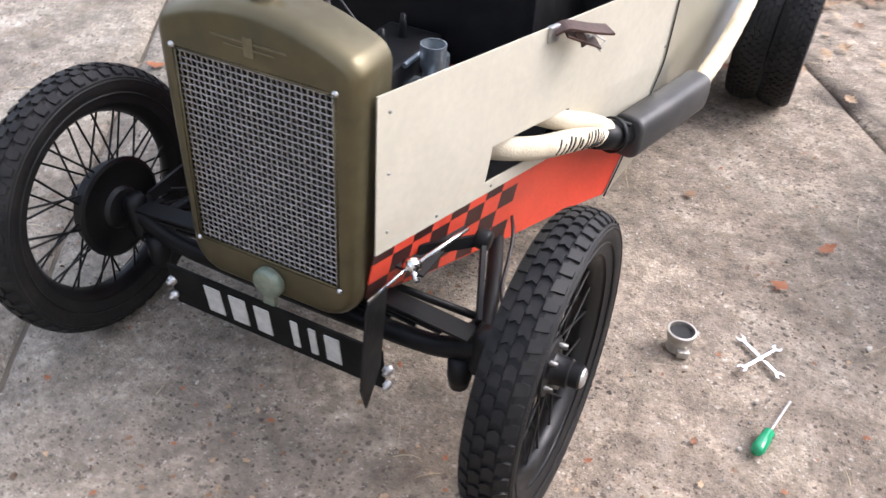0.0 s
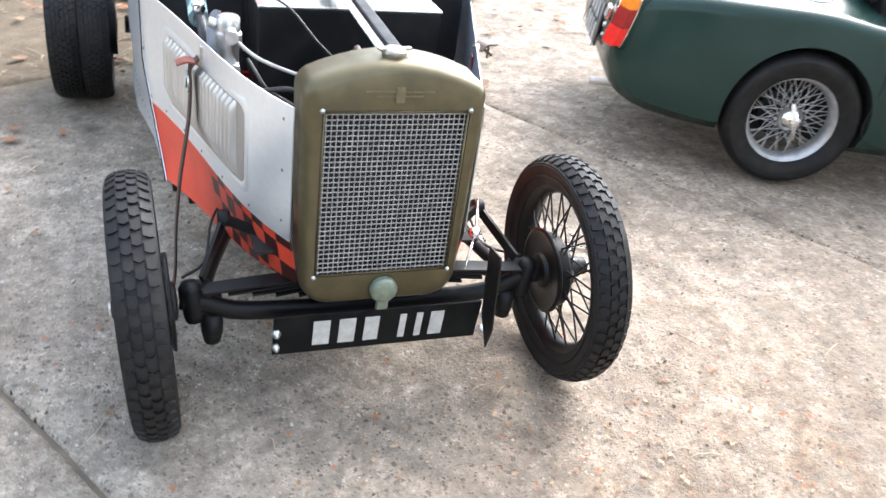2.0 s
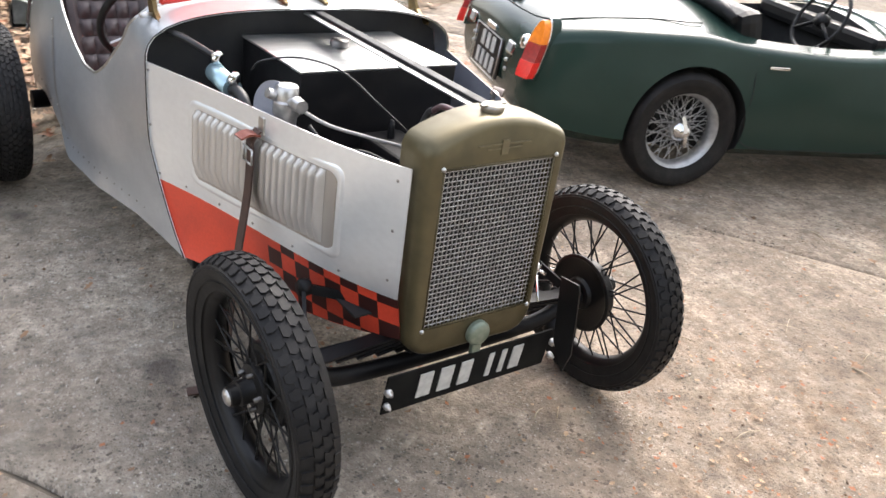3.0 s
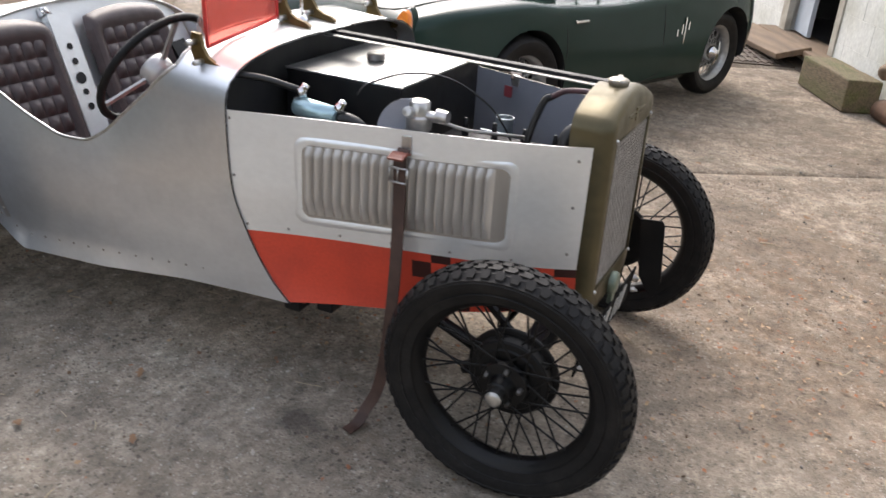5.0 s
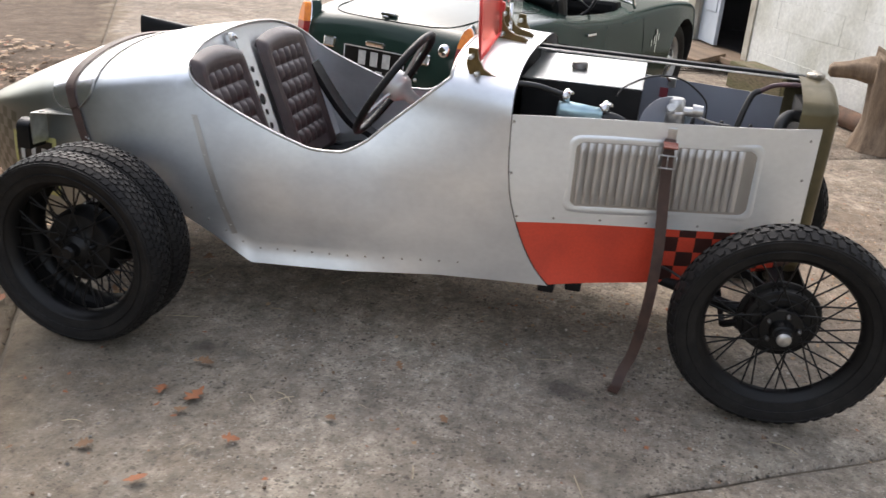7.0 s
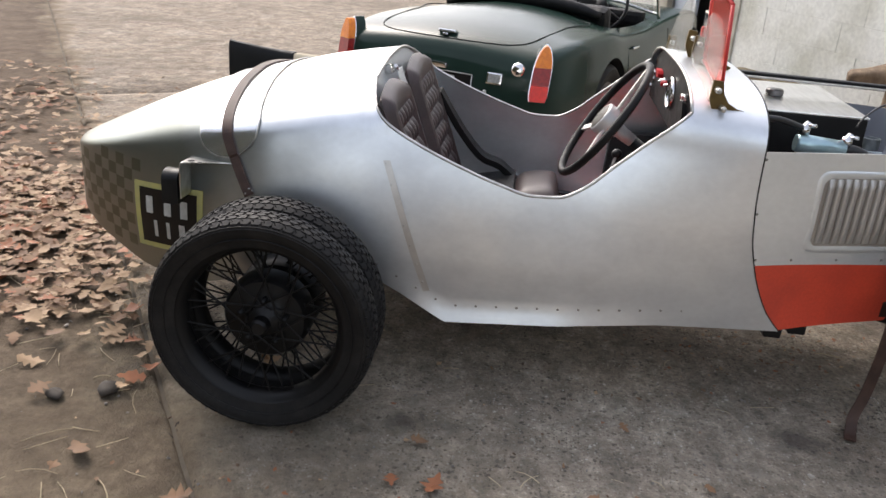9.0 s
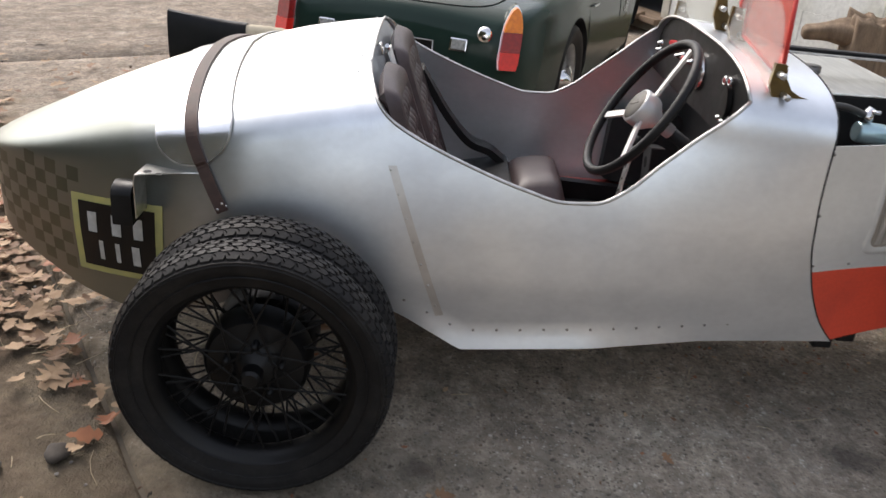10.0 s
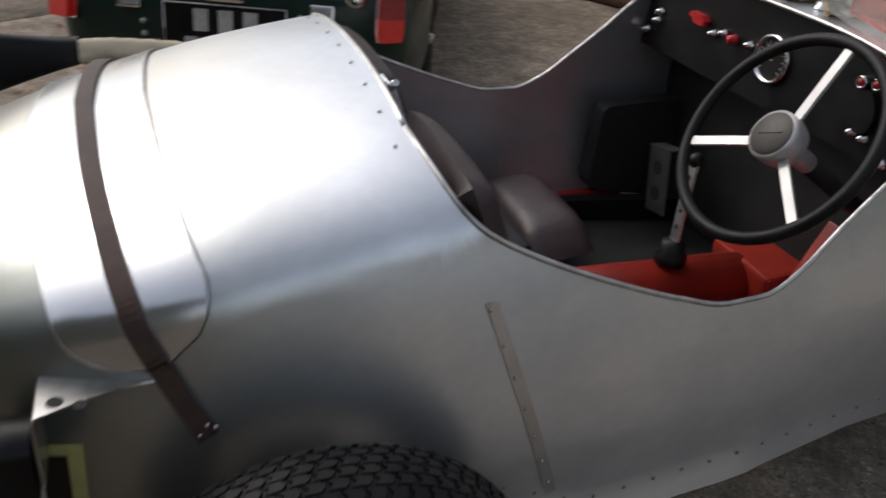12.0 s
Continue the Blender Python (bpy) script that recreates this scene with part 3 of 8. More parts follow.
def body_shell():
    NL, NT = 22, 12
    ys_front = [0, 0.1, 0.25, 0.45, 0.7, 1.0]
    ys_cock = list(np.linspace(1.04, 1.64, 34)) + list(np.linspace(1.655, 1.80, 9)) + list(np.linspace(1.81, 1.905, 16))
    ys_tail = list(np.linspace(1.905, 2.80, 36)) + [2.83, 2.86, 2.885, 2.905, 2.92, 2.933, 2.944, 2.952, 2.958, 2.962]
    bm = bmesh.new()
    for s in (-1, 1):
        rows = []
        for q in ys_front:
            row = []
            for x, z in cut_section(0.846 + (1.04 - 0.846) * q, cut_z(0.846 + (1.04 - 0.846) * q), NL, NT):
                row.append(Vector((s * x, front_f(z) * (1 - q) + 1.04 * q, z)))
            rows.append(row)
        add_grid(bm, rows, flip=s > 0)
        rows = [[Vector((s * x, y, z)) for x, z in cut_section(y, cut_z(y), NL, 0)] for y in ys_cock]
        add_grid(bm, rows, flip=s > 0)
        rows = [[Vector((s * x, y, z)) for x, z in cut_section(y, cut_z(y), NL, NT)] for y in ys_tail]
        add_grid(bm, rows, flip=s > 0)
    bmesh.ops.remove_doubles(bm, verts=bm.verts, dist=0.0008)
    ob = part("body_shell", bm, [BODY, BODY_IN], car, "brushed bare aluminium body, olive tail and cream left flank with light painted in")
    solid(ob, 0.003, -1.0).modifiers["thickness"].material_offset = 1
    # rolled edge round the cockpit
    bm = bmesh.new()
    for s in (-1, 1):
        pts = []
        for y in list(np.linspace(1.04, 1.80, 40)) + list(np.linspace(1.81, 1.905, 14)):
            x, z = cut_section(y, cut_z(y), NL, 0)[-1]
            pts.append((s * x, y, z))
        add_tube(bm, pts, 0.0045, 8)
    for y in (1.04, 1.905):
        sec = cut_section(y, cut_z(y), NL, NT)[NL:]
        pts = [(-x, y, z) for x, z in sec] + [(x, y, z) for x, z in sec[-2::-1]]
        add_tube(bm, pts, 0.0045, 8)
    part("cockpit_edging", bm, STEEL, car, "bright rolled edge round the cockpit")
    # dark open seam where the scuttle meets the bonnet
    for s in (-1, 1):
        bm = bmesh.new()
        edge = []
        for x, z in cut_section(0.846, cut_z(0.846), NL, NT)[:-2]:
            edge.append((s * (x + 0.0012), front_f(z) - 0.0005, z))
        add_tube(bm, edge, 0.0018, 6)
        part("scuttle_seam", bm, DARKIN, car, "dark seam between scuttle and bonnet")


body_shell()


def side_x(y, z):
    """The x of the bonnet's flank, z above the red strip."""
    f = (y + 0.02) / 0.866
    return 0.212 + (0.492 - 0.042 * max(0, (0.60 - z) / 0.30) - 0.212) * f


def bulge(s, y):
    """The right-hand bonnet side bows outwards behind the cowl."""
    f = min(1.0, max(0.0, (y + 0.02) / 0.866))
    return 0.23 * f * (1 - f)**3 if s < 0 else 0.0


def flare(z):
    """How far the seam's edge stands out past the straight flank."""
    return 0.496 - 0.042 * max(0, (0.60 - z) / 0.30) - 0.004 - side_x(front_f(z), z)


def panel_pt(s, f, z, off=0.0):
    """A point of a bonnet side: f from the cowl (0) to the scuttle's seam (1)."""
    y = -0.02 + (front_f(z) + 0.006 + 0.02) * f
    return Vector((s * (side_x(y, z) + bulge(s, y) + off + flare(z) * f**6), y, z))


CHEQ = material("dark_maroon_chequer", (0.030, 0.008, 0.007), 0.42, 0, (0.055, 0.012, 0.009), 9, 6, (0.4, 0.75), 0.05, 200)


def bonnet():
    zt, zb = 0.81, 0.487
    for s in (-1, 1):
        bm = bmesh.new()
        hole = s > 0
        zrow = sorted({zb, zt, *np.linspace(zb, zt, 12), *((0.517, 0.601) if hole else ())})
        cols = sorted({*np.linspace(0, 1, 24), *((0.335, 0.605) if hole else ())})
        rows = [[panel_pt(s, f, z) for f in cols] for z in zrow]
        V, fs = add_grid(bm, rows)
        if hole:
            kill = []
            for n, f in enumerate(fs):
                i, k = divmod(n, len(cols) - 1)
                # opening for the exhaust branches
                if 0.334 < (cols[k] + cols[k + 1]) / 2 < 0.606 and 0.516 < (zrow[i] + zrow[i + 1]) / 2 < 0.602:
                    kill.append(f)
            bmesh.ops.delete(bm, geom=kill, context='FACES')
        ob = part("bonnet_side", bm, [CREAM, PRIMER] if hole else ALU, car, "aluminium bonnet side with its cream sunlit tone painted on, blue-grey inside" if hole else "aluminium bonnet side with pressed louvres")
        md = solid(ob, 0.003, 0).modifiers["thickness"]
        if hole:
            # cream sunlit tone painted on the outside, primer inside
            outward = sum(p.normal.x for p in ob.data.polygons) > 0
            md.material_offset = 1 if outward else -1
            for p in ob.data.polygons:
                p.material_index = 0 if outward else 1
        # red strip below, with square chequers on its front half
        bm = bmesh.new()
        sq = 0.05
        cols = [(-0.02 + sq / 2 * k, 0.0) for k in range(21)] + [(0.48, k / 9) for k in range(1, 10)]
        deep = 10
        V = []
        for y0, q in cols:
            col = []
            for j in range(deep + 1):
                z_at = zb - sq / 2 * j
                end = front_f(z_at) + 0.006
                y = y0 + (end - y0) * q
                f = min(1.0, (y + 0.02) / (end + 0.02))
                z = max(z_at, float(np.interp(f, (0, 0.25, 0.55, 1), (0.374, 0.335, 0.300, 0.288))))
                x = side_x(y, z) + bulge(s, y) - 0.002 - 0.014 * (1 - f) * ((zb - z) / 0.08) + flare(z) * f**3
                col.append(bm.verts.new((s * x, y, z)))
            V.append(col)
        for i in range(len(cols) - 1):
            for j in range(deep):
                quad = [V[i][j], V[i + 1][j], V[i + 1][j + 1], V[i][j + 1]]
                if max(quad[0].co.z - quad[3].co.z, quad[1].co.z - quad[2].co.z) < 0.0005:
                    continue
                f = bm.faces.new(quad)
                f.smooth = True
                row = (j + 1) // 2
                if (i // 2 + row) % 2 == 0 and i < (17 if row % 2 else 15):
                    f.material_index = 1
        bmesh.ops.remove_doubles(bm, verts=bm.verts, dist=0.0003)
        bmesh.ops.delete(bm, geom=[v for v in bm.verts if not v.link_faces], context='VERTS')
        ob = part("side_strip", bm, [RED, CHEQ], car, "red lower side strip with black chequers at its front")
        solid(ob, 0.003, 0)


bonnet()


def louvres():
    # pressed frame round the louvres on the right-hand bonnet side
    y0, y1, z0, z1 = 0.135, 0.676, 0.529, 0.757

    def at(y, z, off):
        f = (y + 0.02) / (front_f(z) + 0.026)
        return Vector((-(side_x(y, z) + bulge(-1, y) + flare(z) * f**6 + off), y, z))
    bm = bmesh.new()
    ring = []
    r = 0.03
    for cy, cz, a0 in ((y1 - r, z1 - r, 0), (y0 + r, z1 - r, 90), (y0 + r, z0 + r, 180), (y1 - r, z0 + r, 270)):
        for k in range(7):
            a = radians(a0 + 15 * k)
            ring.append((cy + r * math.cos(a), cz + r * math.sin(a)))
    cy, cz = (y0 + y1) / 2, (z0 + z1) / 2
    rows = []
    for inset, off in ((-0.006, 0.0005), (0.0, 0.004), (0.008, 0.0045), (0.016, 0.0015)):
        row = []
        for y, z in ring:
            fy = (abs(y - cy) - inset) / max(1e-6, abs(y - cy))
            fz = (abs(z - cz) - inset) / max(1e-6, abs(z - cz))
            row.append(at(cy + (y - cy) * fy, cz + (z - cz) * fz, off))
        rows.append(row)
    add_grid(bm, rows, wrap_v=True)
    part("louvre_border", bm, ALU, car, "raised pressed border round the louvres")
    bm = bmesh.new()
    rows = [[at(y0 + 0.016 + (y1 - y0 - 0.032) * i / 8, z0 + 0.016 + (z1 - z0 - 0.032) * j / 4, 0.0022) for j in range(5)] for i in range(9)]
    add_grid(bm, rows)
    # one darker colour holds the browning and the shade between louvres
    part("louvre_panel", bm, material("browned_shaded_panel", (0.44, 0.405, 0.36), 0.5, 0.6, (0.34, 0.305, 0.265), 9, 6, bump=0.05, bump_scale=200, stretch=(1, 1, 0.3)), car, "browned aluminium louvre panel with shade between the louvres painted in")
    # each louvre is a half-round scoop, open along its front edge, lying along the panel
    w, zl, zh, count = 0.0228, z0 + 0.024, 0.739, 20
    for k in range(count):
        yc = 0.197 + 0.443 * k / (count - 1)
        bm = bmesh.new()
        rows = []
        for j in range(13):
            z = zl + (zh - zl) * j / 12
            fall = math.sin(math.pi / 2 * min(1.0, (zh - z) / 0.016)) * min(1, (z - zl) / 0.05 + 0.15)
            rows.append([at(yc + (t - 0.5) * w, z, 0.0026 + 0.0125 * fall * h) for t, h in ((0, 0), (0.12, 0.3), (0.3, 0.75), (0.55, 1.0), (0.80, 1.0), (0.86, 0.35), (0.88, 0))])
        add_grid(bm, rows)
        bmesh.ops.recalc_face_normals(bm, faces=bm.faces)
        part("louvre", bm, ALU_STAIN, car)


louvres()


def rivets():
    bm = bmesh.new()

    def dot(p, nrm, r=0.0045):
        q = Vector(nrm).to_track_quat('Z', 'Y').to_matrix().to_4x4()
        add_lathe(bm, [(0.0001, r * 0.6), (r * 0.6, r * 0.5), (r, 0.0)], 7, Matrix.Translation(p) @ q)
    for s in (-1, 1):
        for y in np.arange(0.80, 2.02, 0.058):
            zb = zb_f(y)
            z = zb + 0.048
            sec = section(y)
            x = float(np.interp(z, [q[1] for q in sec[:60]], [q[0] for q in sec[:60]]))
            dot((s * (x + 0.001), y, z), (s, 0, 0), 0.0038)
        for f, z in ((0.03, 0.775), (0.03, 0.655), (0.03, 0.53), (0.985, 0.79), (0.985, 0.64), (0.985, 0.505)):
            dot(panel_pt(s, f, z, 0.002), (s, -0.3, 0), 0.0042)
        for f in (0.18, 0.36, 0.54, 0.70, 0.86):
            dot(panel_pt(s, f, 0.502, 0.002), (s, -0.3, 0), 0.0042)
        for f, z in ((0.93, 0.43), (0.94, 0.36)):
            dot(panel_pt(s, f, z, -0.008), (s, -0.3, 0), 0.005)
    split_parts("rivet", bm, material("dull_rivet", (0.30, 0.29, 0.27), 0.45, 0.7, (0.2, 0.19, 0.18), 40, 3), car)


rivets()


def cowl():
    """The radiator's shell: outline in x, z, rounded to the front, with a rectangular opening."""
    hw_b, hw_t, zb, zc, zt = 0.192, 0.203, 0.325, 0.845, 0.922

    def outline(inset):
        pts = []
        r = 0.075
        for k in range(9):
            a = radians(270 + 90 * k / 8)
            pts.append((hw_b - r + (r - inset) * math.cos(a), zb + r + (r - inset) * math.sin(a)))
        for k in range(1, 8):
            f = k / 8
            pts.append((hw_b + (hw_t - hw_b) * f - inset, zb + r + (zc - 0.02 - zb - r) * f))
        r = 0.045
        for k in range(9):
            a = radians(0 + 62 * k / 8)
            pts.append((hw_t - r + (r - inset) * math.cos(a), zc - 0.005 + (r - inset) * math.sin(a)))
        x0, z0 = pts[-1]
        for k in range(1, 9):
            f = k / 8
            pts.append((x0 * (1 - f), z0 + (zt - inset - z0) * (1 - (1 - f)**1.9)))
        return pts + [(-x, z) for x, z in pts[-2:0:-1]] + [(-pts[0][0], pts[0][1])]
    bm = bmesh.new()
    rows = []
    for inset, y in ((0.0, 0.045), (0.0, 0.0), (0.0, -0.03), (0.004, -0.045), (0.012, -0.056), (0.022, -0.061)):
        rows.append([Vector((x, y, z)) for x, z in outline(inset)])
    V, fs = add_grid(bm, rows, wrap_v=True)
    # face from the rounded edge to the opening
    n = len(rows[0])
    ox, o0, o1 = 0.162, 0.412, 0.82

    def to_open(p):
        cx, cz = 0, (o0 + o1) / 2
        dx, dz = p.x - cx, p.z - cz
        k = min(ox / max(1e-6, abs(dx)), (o1 - cz) / max(1e-6, abs(dz)))
        return Vector((cx + dx * k, -0.062, cz + dz * k))
    face = [bm.verts.new(to_open(v.co)) for v in V[-1]]
    # put the opening's corners exactly
    for sx in (-ox, ox):
        for sz in (o0, o1):
            v = min(face, key=lambda q: (q.co.x - sx)**2 + (q.co.z - sz)**2)
            v.co.x, v.co.z = sx, sz
    deep = [bm.verts.new(v.co + Vector((0, 0.03, 0))) for v in face]
    for a, b in ((V[-1], face), (face, deep)):
        for i in range(n):
            f = bm.faces.new([a[i], a[(i + 1) % n], b[(i + 1) % n], b[i]])
            f.smooth = True
    ob = part("radiator_cowl", bm, BRASSY, car, "olive bronze painted radiator cowl")
    auto_smooth(ob, 40)
    # core behind the mesh
    bm = bmesh.new()
    add_box(bm, 0.35, 0.03, 0.44, Matrix.Translation((0, 0.0, 0.615)))
    part("radiator_core", bm, DARKIN, car)
    # woven wire
    bm = bmesh.new()
    nx, nz = 27, 33
    x0, x1, z0, z1 = -0.158, 0.158, 0.416, 0.816
    w = 0.0014
    for i in range(nx):
        x = x0 + (x1 - x0) * (i + 0.5) / nx
        pts = []
        for j in range(2 * nz + 1):
            z = z0 + (z1 - z0) * j / (2 * nz)
            pts.append((x, -0.056 + w * 0.9 * math.sin(math.pi * j / 2 + math.pi * i) * (1 if j % 2 else 0), z))
        add_tube(bm, pts, w, 5, caps=False)
    for j in range(nz):
        z = z0 + (z1 - z0) * (j + 0.5) / nz
        pts = []
        for i in range(2 * nx + 1):
            x = x0 + (x1 - x0) * i / (2 * nx)
            pts.append((x, -0.056 - w * 0.9 * math.sin(math.pi * i / 2 + math.pi * j) * (1 if i % 2 else 0), z))
        add_tube(bm, pts, w, 5, caps=False)
    part("wire_mesh", bm, material("tinned_wire", (0.54, 0.535, 0.53), 0.3, 0.9, (0.40, 0.395, 0.39), 40, 3), car, "woven bright wire stone guard")
    bm = bmesh.new()
    for p, q in (((x0, z0), (x1, z0)), ((x1, z0), (x1, z1)), ((x1, z1), (x0, z1)), ((x0, z1), (x0, z0))):
        add_tube(bm, [(p[0], -0.0605, p[1]), (q[0], -0.0605, q[1])], 0.0024, 6)
    part("mesh_frame", bm, BRASSY, car)
    bm = bmesh.new()
    for x in (x0 - 0.004, x1 + 0.004):
        for z in (z0 - 0.004, z1 + 0.004):
            add_lathe(bm, [(0.0001, 0.006), (0.005, 0.004), (0.006, 0)], 8, pose(x, -0.062, z, 90, 0, 0))
    split_parts("frame_screw", bm, STEEL, car, "bright screw")
    # winged emblem, plain relief
    bm = bmesh.new()
    add_box(bm, 0.15, 0.003, 0.004, pose(0, -0.0625, 0.862), 0.001)
    add_box(bm, 0.10, 0.003, 0.003, pose(0, -0.0625, 0.852), 0.001)
    add_box(bm, 0.02, 0.004, 0.035, pose(0, -0.0625, 0.855), 0.0015)
    part("emblem", bm, material("worn_emblem", (0.17, 0.145, 0.085), 0.4, 0.5, (0.13, 0.11, 0.065), 60, 3), car, "worn winged emblem, its paint rubbed off")
    # starting-handle boss
    bm = bmesh.new()
    add_lathe(bm, [(0.0001, 0.02), (0.024, 0.02), (0.030, 0.017), (0.033, 0.012), (0.033, 0.0)], 28, pose(0.005, -0.064, 0.372, 90, 0, 0))
    add_box(bm, 0.028, 0.014, 0.05, pose(0.005, -0.07, 0.335), 0.003)
    part("badge_disc", bm, material("grey_green_enamel", (0.16, 0.20, 0.15), 0.4, 0.4, (0.24, 0.27, 0.21), 60, 4), car, "grey-green round boss below the grille")
    # low filler cap with small wings
    bm = bmesh.new()
    add_lathe(bm, [(0.0001, 0.012), (0.022, 0.011), (0.027, 0.007), (0.027, 0.0), (0.022, -0.02)], 20, pose(-0.005, -0.005, 0.925))
    add_box(bm, 0.075, 0.012, 0.006, pose(-0.005, -0.005, 0.935, 0, 0, 8), 0.002)
    part("filler_cap", bm, material("worn_cap_metal", (0.40, 0.37, 0.32), 0.36, 0.85, (0.25, 0.22, 0.17), 40, 4), car, "worn metal radiator cap")


cowl()


def wheel_parts(r_out, tw, r_rim, spokes, mat_rim, mat_spoke, tread="", dish=0.0, hub_r=0.03, wire=0.0021):
    """A wire wheel about the x axis, outer face to -x; returns the rim with its parts under it."""
    bm = bmesh.new()
    hw = tw * 0.36
    prof = [(r_rim + 0.004, -hw), (r_rim + 0.008, -hw + 0.004), (r_rim - 0.006, -hw + 0.008), (r_rim - 0.018, -hw * 0.4), (r_rim - 0.026, 0), (r_rim - 0.018, hw * 0.4), (r_rim - 0.006, hw - 0.008), (r_rim + 0.008, hw - 0.004), (r_rim + 0.004, hw)]
    turn = pose(0, 0, 0, 0, 90, 0)
    add_lathe(bm, prof, 64, turn)
    wheel = part("wheel", bm, mat_rim, None)
    solid(wheel, 0.003, 0, crisp=False)
    bm = bmesh.new()
    hh = tw / 2
    ro, rs = r_out - 0.0065, (r_out + r_rim) / 2
    prof = [(r_rim - 0.002, -hw), (r_rim + 0.012, -hw - 0.004), (r_rim + 0.03, -hh * 0.92), (rs, -hh), (rs + 0.018, -hh * 0.99), (ro - 0.012, -hh * 0.82), (ro - 0.003, -hh * 0.6), (ro, -hh * 0.25),
            (ro, hh * 0.25), (ro - 0.003, hh * 0.6), (ro - 0.012, hh * 0.82), (rs + 0.018, hh * 0.99), (rs, hh), (r_rim + 0.03, hh * 0.92), (r_rim + 0.012, hw + 0.004), (r_rim - 0.002, hw)]
    add_lathe(bm, prof, 72, turn)
    for rr in (r_rim + 0.022, rs + 0.012) if tread else ():
        for sx in (-1, 1):
            add_tube(bm, [(sx * (hh * (0.90 if rr < rs else 0.985)), rr * math.cos(a), rr * math.sin(a)) for a in (2 * math.pi * k / 60 for k in range(60))], 0.0022, 4, closed=True)
    if tread:
        N = 54 if tread == "block" else 68
        high = 0.0055 if tread == "block" else 0.0045

        def on(xn, ang, h):
            # a point on the crown: xn from -1 to 1 across, h over the carcass
            rad = ro - 0.014 * abs(xn)**2.6 + h
            return Vector((xn * hh * 0.92, rad * math.cos(ang), rad * math.sin(ang)))
        st = 2 * math.pi / N
        for k in range(N):
            a = k * st
            blocks = []
            if tread == "block":
                # chevron blocks in two staggered rows, then heavy shoulder lugs
                for sx, off in ((-1, 0.0), (1, 0.5)):
                    blocks.append([(sx * u, a + (off + dy) * st) for u, dy in ((0.02, -0.37), (0.24, -0.24), (0.46, -0.40), (0.46, 0.26), (0.24, 0.40), (0.02, 0.26))])
                for sx, off in ((-1, 0.5), (1, 0.0)):
                    blocks.append([(sx * u, a + (off + dy) * st) for u, dy in ((0.54, -0.40), (0.80, -0.32), (1.0, -0.22), (1.0, 0.22), (0.80, 0.32), (0.54, 0.24))])
            else:
                # narrow zigzag ribs
                for sx in (-1, 1):
                    for r, (u0, u1) in enumerate(((0.03, 0.29), (0.35, 0.61), (0.67, 0.98))):
                        off, um = 0.5 * (r % 2) + (0.25 if sx > 0 else 0.0), (u0 + u1) / 2
                        blocks.append([(sx * u, a + (off + dy) * st) for u, dy in ((u0, -0.44), (um, -0.18), (u1, -0.44), (u1, 0.30), (um, 0.50), (u0, 0.30))])
            for bl in blocks:
                low = [bm.verts.new(on(u, t, -0.003)) for u, t in bl]
                top = [bm.verts.new(on(u * 0.985, t, high)) for u, t in bl]
                bm.faces.new(top)
                for i in range(len(bl)):
                    bm.faces.new([low[i], low[(i + 1) % len(bl)], top[(i + 1) % len(bl)], top[i]])
    tyre = part("tyre", bm, RUBBER, wheel, {"block": "black tyre with chunky block tread", "zigzag": "black tyre with a fine zigzag tread"}.get(tread, "worn black road tyre"))
    auto_smooth(tyre, 30)
    # spokes: one mesh, many objects
    bm = bmesh.new()
    add_tube(bm, [(0, 0, 0), (0, 0, 1)], 1.0, 5)
    me = bpy.data.meshes.new("spoke")
    bm.to_mesh(me)
    bm.free()
    me.materials.append(mat_spoke)
    for k in range(spokes):
        row = k % 2
        a = 2 * math.pi * k / spokes
        lean = radians(34) * (1 if (k // 2) % 2 else -1)
        p0 = Vector((-dish if row else 0.05, hub_r * math.cos(a + lean * 2.2), hub_r * math.sin(a + lean * 2.2)))
        p1 = Vector((-0.008 if row else 0.008, (r_rim - 0.02) * math.cos(a), (r_rim - 0.02) * math.sin(a)))
        d = p1 - p0
        ob = new("spoke", me)
        ob.parent = wheel
        ob.matrix_basis = Matrix.Translation(p0) @ d.to_track_quat('Z', 'Y').to_matrix().to_4x4() @ Matrix.Diagonal((wire, wire, d.length, 1))
    return wheel


